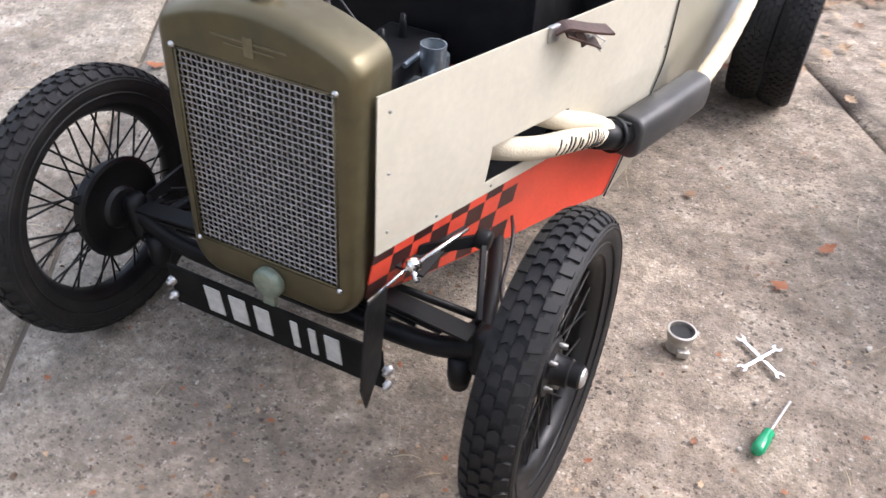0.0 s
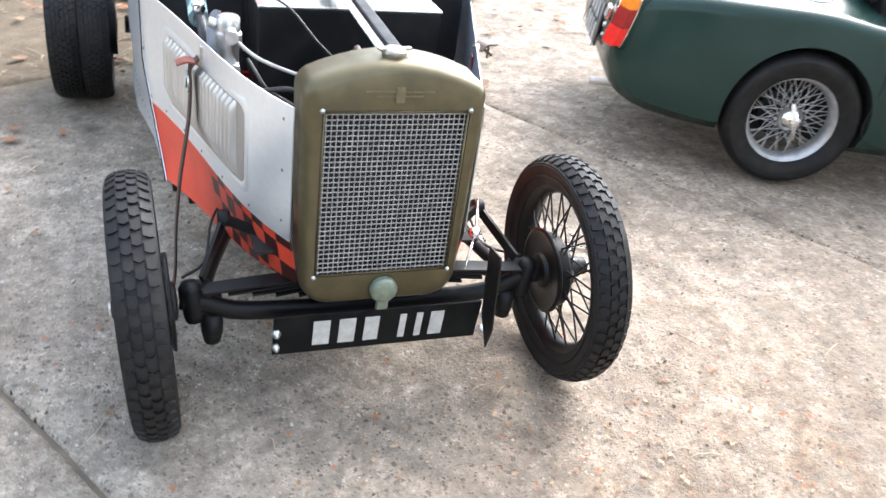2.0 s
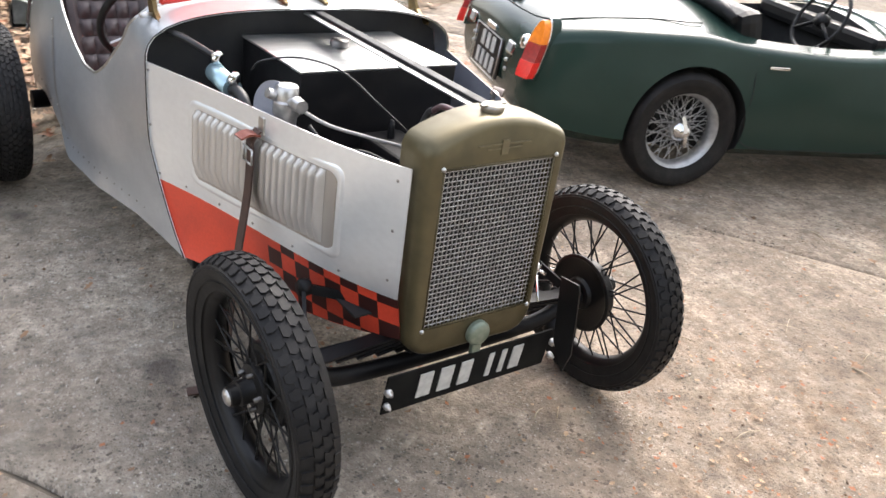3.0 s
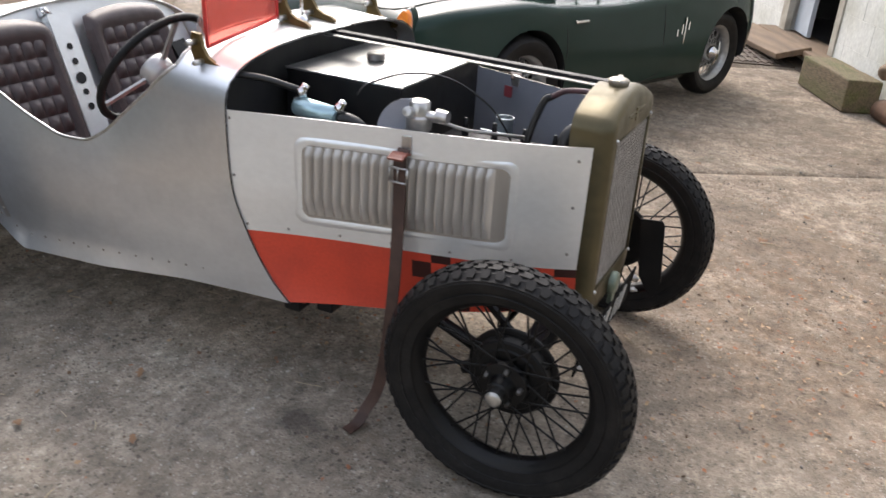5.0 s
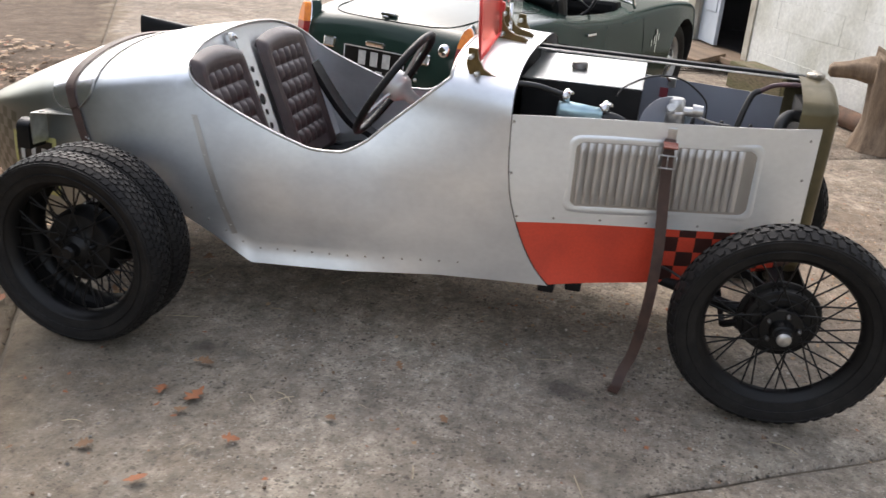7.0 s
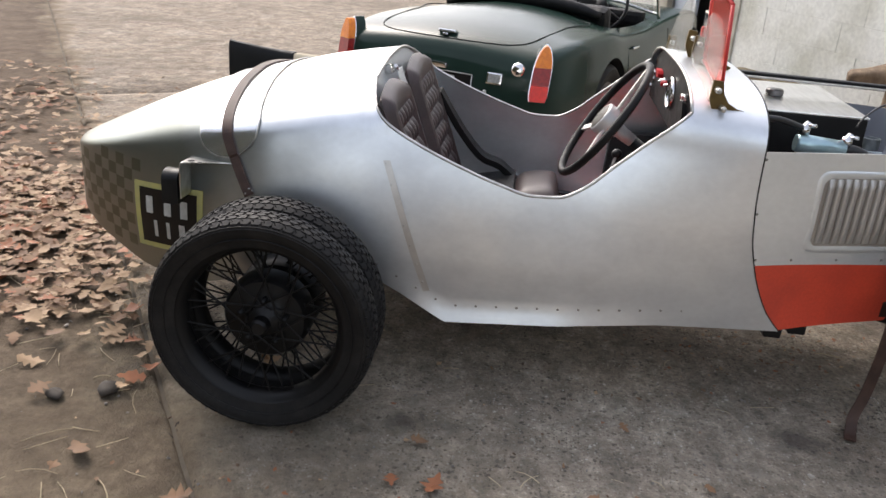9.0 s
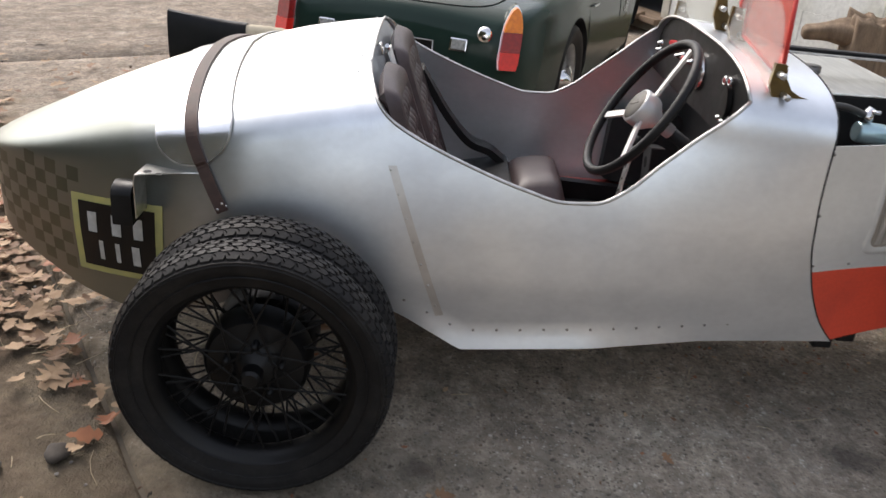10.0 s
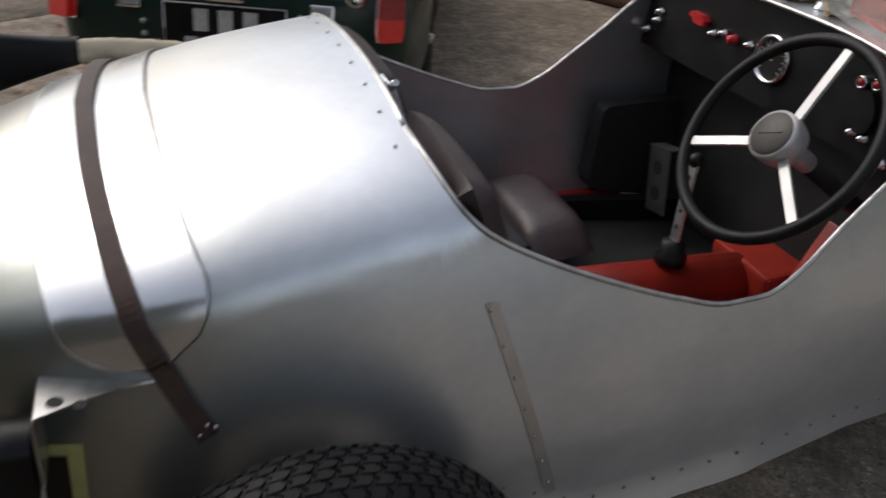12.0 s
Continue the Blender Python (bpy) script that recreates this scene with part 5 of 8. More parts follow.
def front_axle():
    bm = bmesh.new()
    add_tube(bm, spline([(-0.45, 0.03, 0.315), (-0.40, 0.03, 0.305), (-0.30, 0.03, 0.27), (0, 0.03, 0.262), (0.30, 0.03, 0.27), (0.40, 0.03, 0.305), (0.46, 0.03, 0.315)], 6), [0.020] * 37, 10, flat=1.25)
    for s in (-1, 1):
        add_lathe(bm, [(0.0001, -0.06), (0.022, -0.058), (0.024, -0.04), (0.026, 0.03), (0.02, 0.045), (0.0001, 0.047)], 14, pose(s * 0.425, 0.03, 0.315, 0, s * 6, 0))
    part("front_axle", bm, SATIN, car, "black forged front axle beam")
    bm = bmesh.new()
    for k in range(6):
        L = 0.40 - 0.055 * k
        add_strap(bm, spline([(-L, 0.022, 0.345 - 0.006 * k), (-L * 0.5, 0.022, 0.362 - 0.0065 * k), (0, 0.022, 0.367 - 0.0065 * k), (L * 0.5, 0.022, 0.362 - 0.0065 * k), (L, 0.022, 0.345 - 0.006 * k)], 5), (0, 1, 0), 0.045, 0.006)
    part("leaf_spring", bm, SATIN, car, "black transverse leaf spring")
    bm = bmesh.new()
    for s in (-1, 1):
        pts = spline([(s * 0.41, 0.06, 0.275), (s * 0.33, 0.30, 0.30), (s * 0.10, 0.86, 0.33)], 5)
        add_tube(bm, pts, 0.017, 10)
        add_box(bm, 0.05, 0.05, 0.09, pose(s * 0.405, 0.045, 0.30), 0.008)
        add_lathe(bm, [(0.0001, -0.03), (0.03, -0.03), (0.035, -0.022), (0.035, 0.022), (0.03, 0.03), (0.0001, 0.03)], 16, pose(s * 0.385, 0.10, 0.255))
        add_lathe(bm, [(0.0001, -0.05), (0.02, -0.05), (0.026, -0.02), (0.026, 0.03), (0.0001, 0.03)], 14, pose(s * 0.38, 0.03, 0.24))
    split_parts("radius_arm", bm, SATIN, car)
    bm = bmesh.new()
    add_tube(bm, [(-0.44, 0.17, 0.25), (0.45, 0.17, 0.25)], 0.009, 8)
    add_tube(bm, [(-0.44, 0.17, 0.25), (-0.44, 0.05, 0.29)], 0.011, 8)
    add_tube(bm, [(0.45, 0.17, 0.25), (0.45, 0.05, 0.29)], 0.011, 8)
    part("track_rod", bm, SATIN, car)
    # friction dampers and their links
    bm = bmesh.new()
    for s in (-1, 1):
        a, b, c = Vector((s * 0.40, 0.05, 0.355)), Vector((s * 0.335, 0.20, 0.43)), Vector((s * 0.24, 0.10, 0.43))
        add_strap(bm, [a, b], (0, 0.3, 1), 0.024, 0.009)
        add_strap(bm, [b, c], (0, 0.3, 1), 0.024, 0.009)
        add_lathe(bm, [(0.0001, -0.015), (0.019, -0.015), (0.022, -0.010), (0.022, 0.010), (0.019, 0.015), (0.0001, 0.015)], 18, Matrix.Translation(b) @ pose(0, 0, 0, 0, 90, 0))
    split_parts("damper_arm", bm, SATIN, car)
    # cross tube and chassis rails under the body
    bm = bmesh.new()
    for s in (-1, 1):
        pts = [(s * 0.14, -0.02, 0.36), (s * 0.22, 0.5, 0.36), (s * 0.36, 1.2, 0.34), (s * 0.38, 2.0, 0.38), (s * 0.30, 2.4, 0.40)]
        add_strap(bm, pts, (0, 0, 1), 0.07, 0.035)
    add_tube(bm, [(-0.55, RY, R_T), (0.55, RY, R_T)], 0.035, 14)
    add_lathe(bm, [(0.0001, -0.10), (0.05, -0.09), (0.10, -0.04), (0.11, 0), (0.10, 0.04), (0.05, 0.09), (0.0001, 0.10)], 20, pose(0, RY, R_T, 0, 90, 0))
    add_box(bm, 0.62, 0.72, 0.02, pose(0, 1.2, 0.285), 0.004)
    for x, y in ((-0.36, 0.62), (-0.37, 0.88), (-0.40, 0.70), (-0.36, 1.46)):
        add_box(bm, 0.07, 0.05, 0.04, pose(x, y, 0.275), 0.006)
    part("chassis", bm, SATIN, car, "black chassis rails and rear axle")
    # number plate with fin-like end brackets and bolts
    bm = bmesh.new()
    add_box(bm, 0.515, 0.006, 0.120, pose(0.006, -0.068, 0.259, 8, 0, 0), 0.002)
    part("front_number_plate", bm, material("matt_black_plate", (0.006, 0.006, 0.006), 0.75, 0, (0.012, 0.012, 0.011), 15, 5, spec=0.1), car, "black front plate with white bars")
    bm = bmesh.new()
    for x, w in ((-0.138, 0.040), (-0.076, 0.040), (-0.016, 0.036), (0.062, 0.016), (0.104, 0.016), (0.150, 0.034)):
        add_box(bm, w, 0.003, 0.076, pose(x, -0.0722, 0.261, 8, 0, 0))
    split_parts("plate_bar", bm, WHITE_BAR, car)
    bm = bmesh.new()
    add_prism(bm, [(-0.068, 0.474), (-0.132, 0.480), (-0.140, 0.465), (-0.158, 0.285), (-0.138, 0.220), (-0.088, 0.290)], Matrix(((0, 0, 1, 0.262), (1, 0, 0, 0), (0, 1, 0, 0), (0, 0, 0, 1))), 0.004)
    part("lamp_fin", bm, BLACKP, car, "black pointed bracket plate")
    bm = bmesh.new()
    for x in (-0.245, 0.275):
        for z, r in ((0.272, 0.011), (0.232, 0.009)):
            add_lathe(bm, [(0.0001, 0.020), (r * 0.5, 0.020), (r * 0.5, 0.012), (r, 0.011), (r, 0.0)], 6, pose(x, -0.070, z, 90, 0, 0))
    split_parts("plate_bolt", bm, STEEL, car)
    # chrome stalk beside the cowl on the left, its twin rod on the right
    bm = bmesh.new()
    add_lathe(bm, [(0.0001, -0.016), (0.013, -0.014), (0.016, 0.0), (0.013, 0.014), (0.0001, 0.016)], 12, pose(0.262, 0.03, 0.452, 0, 60, 0))
    add_tube(bm, [(0.262, 0.03, 0.45), (0.285, 0.01, 0.435)], 0.006, 8)
    add_tube(bm, [(0.268, 0.035, 0.452), (0.315, 0.16, 0.474)], 0.0045, 8)
    add_tube(bm, [(0.258, 0.02, 0.45), (0.215, -0.05, 0.40)], 0.0035, 8)
    part("chrome_stalk", bm, CHROME, car, "chromed rod and knuckle beside the cowl")
    # brake cables
    bm = bmesh.new()
    for s in (-1, 1):
        add_tube(bm, spline([(s * 0.44, 0.10, 0.33), (s * 0.38, 0.22, 0.30), (s * 0.34, 0.36, 0.36), (s * 0.20, 0.60, 0.34)], 6), 0.004, 6)
    split_parts("brake_cable", bm, HOSE, car)


front_axle()


def engine_bay():
    # scuttle bulkhead
    bm = bmesh.new()
    sec = cut_section(0.86, 0.80, 10, 8)
    out = [(-x * 0.985, z - 0.006) for x, z in sec] + [(x * 0.985, z - 0.006) for x, z in sec[-2::-1]]
    add_prism(bm, out, Matrix(((1, 0, 0, 0), (0, 0, 1, 0.905), (0, 1, 0, 0), (0, 0, 0, 1))), 0.006)
    part("bulkhead", bm, DARKIN, car, "black scuttle bulkhead")
    # fuel tank with its bright top
    bm = bmesh.new()
    add_box(bm, 0.49, 0.36, 0.24, pose(0.03, 0.685, 0.742), 0.004)
    tank = part("fuel_tank", bm, SATIN, car, "black fuel tank with bare metal top")
    bm = bmesh.new()
    add_box(bm, 0.495, 0.365, 0.006, pose(0.03, 0.685, 0.866), 0.002)
    part("tank_top", bm, TANK_TOP, tank, "bright bare metal tank top")
    bm = bmesh.new()
    add_lathe(bm, [(0.0001, 0.022), (0.024, 0.022), (0.027, 0.018), (0.027, 0.004), (0.022, 0.0)], 20, pose(0.012, 0.715, 0.868))
    part("tank_cap", bm, material("dull_cap_metal", (0.22, 0.21, 0.20), 0.4, 0.8, (0.14, 0.135, 0.13), 40, 3), tank, "dull metal filler cap")
    # centre rail
    bm = bmesh.new()
    add_box(bm, 0.022, 0.87, 0.004, pose(-0.016, 0.435, 0.920, 1, 0, 0), 0.001)
    part("bonnet_rail", bm, STEEL, car, "metal bonnet centre rail")
    bm = bmesh.new()
    add_box(bm, 0.030, 0.86, 0.018, pose(0.011, 0.43, 0.922, 1, 0, 0), 0.004)
    part("bonnet_hinge", bm, SATIN, car, "black hinge rod along the bonnet rail")
    # engine block, head and the pieces on it
    bm = bmesh.new()
    add_box(bm, 0.16, 0.40, 0.26, pose(0.02, 0.30, 0.52), 0.01)
    add_box(bm, 0.13, 0.38, 0.05, pose(0.02, 0.29, 0.675), 0.01)
    for k in range(4):
        add_lathe(bm, [(0.0001, 0.05), (0.006, 0.05), (0.008, 0.03), (0.011, 0.015), (0.011, 0)], 8, pose(0.02, 0.15 + 0.09 * k, 0.70))
    eng = part("engine_block", bm, SATIN, car, "black four-cylinder engine block")
    bm = bmesh.new()
    for s in (-1, 1):
        add_box(bm, 0.10, 0.75, 0.006, pose(s * 0.23, 0.42, 0.42))
    add_box(bm, 0.36, 0.85, 0.006, pose(0, 0.42, 0.40))
    part("undertray", bm, DARKIN, car)
    # carburettor with open mouth
    bm = bmesh.new()
    add_lathe(bm, [(0.024, 0.075), (0.027, 0.075), (0.026, 0.03), (0.020, 0.015), (0.020, -0.03), (0.030, -0.035), (0.030, -0.07), (0.0001, -0.07)], 22, pose(0.13, 0.345, 0.665))
    add_lathe(bm, [(0.022, 0.073), (0.018, 0.01), (0.0001, 0.008)], 22, pose(0.13, 0.345, 0.665))
    add_box(bm, 0.10, 0.05, 0.035, pose(0.08, 0.34, 0.635), 0.008)
    add_lathe(bm, [(0.0001, 0.03), (0.012, 0.028), (0.03, 0.02), (0.032, -0.02), (0.0001, -0.025)], 18, pose(0.10, 0.42, 0.66))
    add_box(bm, 0.05, 0.02, 0.015, pose(0.15, 0.30, 0.66), 0.004)
    add_tube(bm, [(0.09, 0.30, 0.70), (0.09, 0.40, 0.70)], 0.006, 8)
    auto_smooth(part("carburettor", bm, material("grey_zinc_casting", (0.42, 0.47, 0.50), 0.4, 0.8, (0.30, 0.34, 0.37), 40, 5), car, "zinc-grey carburettor with an open mouth"), 40)
    # ignition coil, blue-white can with black leads
    bm = bmesh.new()
    a, b = Vector((-0.352, 0.735, 0.812)), Vector((-0.354, 0.605, 0.801))
    add_tube(bm, [a, a + (b - a) * 0.06, b], [0.022, 0.026, 0.026], 18)
    part("ignition_coil", bm, material("pale_blue_metal", (0.45, 0.60, 0.64), 0.28, 0.7, (0.35, 0.50, 0.55), 30, 4), car, "pale blue metal canister")
    bm = bmesh.new()
    add_tube(bm, spline([b, (-0.35, 0.575, 0.802), (-0.348, 0.54, 0.785), (-0.345, 0.515, 0.73)], 6), 0.015, 10)
    add_tube(bm, spline([(-0.43, 0.875, 0.885), (-0.40, 0.80, 0.879), (-0.352, 0.722, 0.852)], 6), 0.009, 10)
    add_tube(bm, [(-0.352, 0.722, 0.82), (-0.352, 0.722, 0.856)], 0.010, 8)
    split_parts("coil_hose", bm, HOSE, car)
    bm = bmesh.new()
    for p in ((-0.350, 0.715, 0.852), (-0.352, 0.600, 0.830)):
        add_lathe(bm, [(0.0001, 0.02), (0.010, 0.018), (0.012, 0.005), (0.016, 0.0), (0.016, -0.014), (0.0001, -0.014)], 12, pose(*p, 30, 0, 20))
        add_tube(bm, [(p[0], p[1], p[2] + 0.008), (p[0] - 0.02, p[1] - 0.02, p[2] + 0.012)], 0.005, 7)
    split_parts("hose_clip", bm, CHROME, car)
    # curved heat shield and the bright distributor beside it
    bm = bmesh.new()
    out = [(0.0, 0.72), (0.0, 0.876)] + [(0.004 + 0.084 * math.sin(a), 0.790 + 0.086 * math.cos(a)) for a in (math.pi / 2 * k / 9 for k in range(10))] + [(0.088, 0.72)]
    add_prism(bm, out, Matrix(((-0.3, 0, 0.95, -0.318), (0.95, 0, 0.3, 0.415), (0, 1, 0, 0), (0, 0, 0, 1))), 0.002)
    part("shield_plate", bm, PRIMER, car, "small rounded blue-grey shield plate")
    bm = bmesh.new()
    add_lathe(bm, [(0.0001, 0.05), (0.024, 0.05), (0.028, 0.045), (0.028, 0.015), (0.033, 0.01), (0.033, -0.02), (0.026, -0.03), (0.022, -0.16), (0.0001, -0.16)], 20, pose(-0.30, 0.405, 0.82))
    add_tube(bm, [(-0.30, 0.45, 0.835), (-0.30, 0.33, 0.835)], 0.013, 10)
    add_lathe(bm, [(0.0001, 0.03), (0.016, 0.03), (0.018, 0.0), (0.0001, -0.0)], 12, pose(-0.30, 0.355, 0.84, 90, 0, 0))
    add_lathe(bm, [(0.0001, 0.02), (0.012, 0.018), (0.014, 0), (0.0001, 0)], 12, pose(-0.33, 0.415, 0.845, 0, -70, 0))
    add_box(bm, 0.05, 0.06, 0.05, pose(-0.30, 0.395, 0.735), 0.01)
    auto_smooth(part("distributor", bm, material("bright_alloy_casting", (0.62, 0.61, 0.59), 0.32, 0.85, (0.42, 0.41, 0.40), 40, 4), car, "bright metal distributor housing"), 40)
    bm = bmesh.new()
    add_tube(bm, spline([(-0.29, 0.36, 0.825), (-0.24, 0.30, 0.80), (-0.15, 0.26, 0.775), (-0.05, 0.22, 0.75), (0.02, 0.24, 0.72), (0.06, 0.26, 0.69)], 6), 0.0045, 8)
    part("fuel_pipe", bm, material("grey_pipe", (0.33, 0.32, 0.30), 0.5, 0.3, (0.25, 0.24, 0.23), 30, 4), car, "grey braided pipe")
    # radiator hose and cables
    bm = bmesh.new()
    add_tube(bm, spline([(-0.09, 0.02, 0.815), (-0.095, 0.055, 0.815), (-0.112, 0.078, 0.795), (-0.12, 0.085, 0.75), (-0.10, 0.11, 0.68)], 6), 0.019, 12)
    part("radiator_hose", bm, HOSE, car, "black radiator top hose")
    bm = bmesh.new()
    add_tube(bm, spline([(-0.049, 0.150, 0.872), (-0.048, 0.171, 0.857), (-0.056, 0.19, 0.80), (-0.062, 0.20, 0.75), (-0.06, 0.21, 0.66)], 7), 0.0095, 8)
    add_tube(bm, spline([(-0.318, 0.573, 0.860), (-0.30, 0.55, 0.888), (-0.23, 0.479, 0.912), (-0.16, 0.393, 0.899), (-0.095, 0.313, 0.835), (-0.01, 0.295, 0.76), (0.05, 0.29, 0.70)], 7), 0.0028, 6)
    add_tube(bm, spline([(-0.26, 0.36, 0.78), (-0.22, 0.32, 0.72), (-0.18, 0.36, 0.68), (-0.12, 0.30, 0.66)], 6), 0.005, 6)
    add_tube(bm, spline([(-0.24, 0.30, 0.72), (-0.17, 0.26, 0.74), (-0.10, 0.24, 0.71)], 6), 0.006, 6)
    split_parts("cable", bm, HOSE, car, "black cable")
    bm = bmesh.new()
    add_tube(bm, spline([(-0.071, 0.015, 0.902), (-0.064, 0.06, 0.903), (-0.054, 0.115, 0.893), (-0.049, 0.152, 0.870)], 6), 0.0075, 8)
    part("red_lead", bm, material("faded_red_rubber", (0.10, 0.045, 0.05), 0.5, 0, (0.06, 0.03, 0.035), 30, 4), car)
    bm = bmesh.new()
    add_box(bm, 0.004, 0.03, 0.035, pose(side_x(0.43, 0.76) - 0.006, 0.43, 0.757, 0, 0, -18), 0.001)
    part("side_label", bm, material("maroon_tag", (0.20, 0.03, 0.04), 0.6), car)


engine_bay()


def screens():
    bm = bmesh.new()
    for x, h in ((-0.43, 0.885), (-0.075, 0.952), (0.055, 0.952), (0.43, 0.888)):
        # curved bracket foot rising to a clamp
        pr = [(0.0, 0.0), (-0.050, -0.003), (-0.098, -0.006), (-0.104, 0.003), (-0.086, 0.012), (-0.060, 0.017), (-0.036, 0.030), (-0.020, 0.055), (-0.014, 0.085), (0.012, 0.088), (0.016, 0.04)]
        m = Matrix(((0, 0, 1, x - 0.006), (1, 0, 0, 0.985), (0, 1, 0, h), (0, 0, 0, 1)))
        add_prism(bm, pr, m, 0.012)
    split_parts("screen_bracket", bm, BRONZE, car, "aged brass screen bracket")
    bm = bmesh.new()
    for x, h in ((-0.43, 0.885), (-0.075, 0.952), (0.055, 0.952), (0.43, 0.888)):
        for dy, dz in ((-0.02, 0.018), (0.0, 0.065)):
            add_lathe(bm, [(0.0001, 0.026), (0.006, 0.026), (0.008, 0.022), (0.008, -0.01), (0.0001, -0.01)], 8, pose(x - 0.012, 0.985 + dy, h + dz, 0, -90, 0))
    split_parts("bracket_bolt", bm, STEEL, car)
    def sheet(name, tint, face, amount):
        """A thin see-through sheet with a little colour and gloss of its own."""
        mt = bpy.data.materials.new(name)
        mt.use_nodes = True
        N, L = mt.node_tree.nodes, mt.node_tree.links
        bs = N["Principled BSDF"]
        bs.inputs["Base Color"].default_value = (*face, 1)
        bs.inputs["Roughness"].default_value = 0.15
        see = N.new("ShaderNodeBsdfTransparent")
        see.inputs[0].default_value = (*tint, 1)
        mix = N.new("ShaderNodeMixShader")
        mix.inputs[0].default_value = amount
        L.new(see.outputs[0], mix.inputs[1])
        L.new(bs.outputs[0], mix.inputs[2])
        L.new(mix.outputs[0], N["Material Output"].inputs["Surface"])
        return mt
    clear = sheet("clear_perspex", (0.93, 0.93, 0.90), (0.6, 0.6, 0.58), 0.22)
    redp = sheet("red_gauze", (0.95, 0.50, 0.46), (0.62, 0.14, 0.11), 0.36)
    for x0, x1, zb0, zb1 in ((-0.43, -0.075, 0.915, 0.972), (0.055, 0.43, 0.972, 0.918)):
        bm = bmesh.new()
        n = 24
        rows = []
        for k in range(n + 1):
            f = k / n
            x = x0 + (x1 - x0) * f
            zb = zb0 + (zb1 - zb0) * f
            h = 0.14 * (1 - abs(2 * f - 1)**2.4)**0.5 + 0.03
            rows.append([Vector((x, 1.0 - 0.15 * q * h, zb + h * q)) for q in (0, 0.35, 0.7, 1.0)])
        add_grid(bm, rows)
        ob = solid(part("aero_screen", bm, clear, car, "clear rounded perspex aero screen"), 0.004, 0)
        ob.visible_shadow = False
    bm = bmesh.new()
    A, Bp = Vector((-0.41, 0.968, 0.935)), Vector((-0.115, 0.968, 0.975))
    H = Vector((0, 0.012, 0.225))
    add_grid(bm, [[A + (Bp - A) * (i / 6) + H * (j / 5) for j in range(6)] for i in range(7)])
    ob = solid(part("red_screen", bm, redp, car, "translucent red gauze windscreen panel"), 0.002, 0)
    ob.visible_shadow = False
    bm = bmesh.new()
    loop = [A, Bp, Bp + H, A + H]
    for i in range(4):
        add_tube(bm, [loop[i], loop[(i + 1) % 4]], 0.005, 8)
    add_box(bm, 0.02, 0.03, 0.03, pose(-0.105, 0.975, 1.055), 0.005)
    part("red_screen_frame", bm, material("bright_red_frame", (0.60, 0.04, 0.03), 0.4, 0, (0.5, 0.03, 0.025), 30, 4), car, "red screen frame")
    # small mirror on a stalk
    bm = bmesh.new()
    add_tube(bm, [(-0.02, 0.95, 0.958), (-0.02, 0.955, 1.06)], 0.005, 8)
    add_box(bm, 0.075, 0.012, 0.045, pose(-0.02, 0.96, 1.085), 0.008)
    add_lathe(bm, [(0.0001, 0.015), (0.012, 0.012), (0.018, 0.0)], 12, pose(-0.02, 0.95, 0.957))
    part("rear_mirror", bm, CHROME, car, "chrome rear-view mirror on the scuttle")


screens()


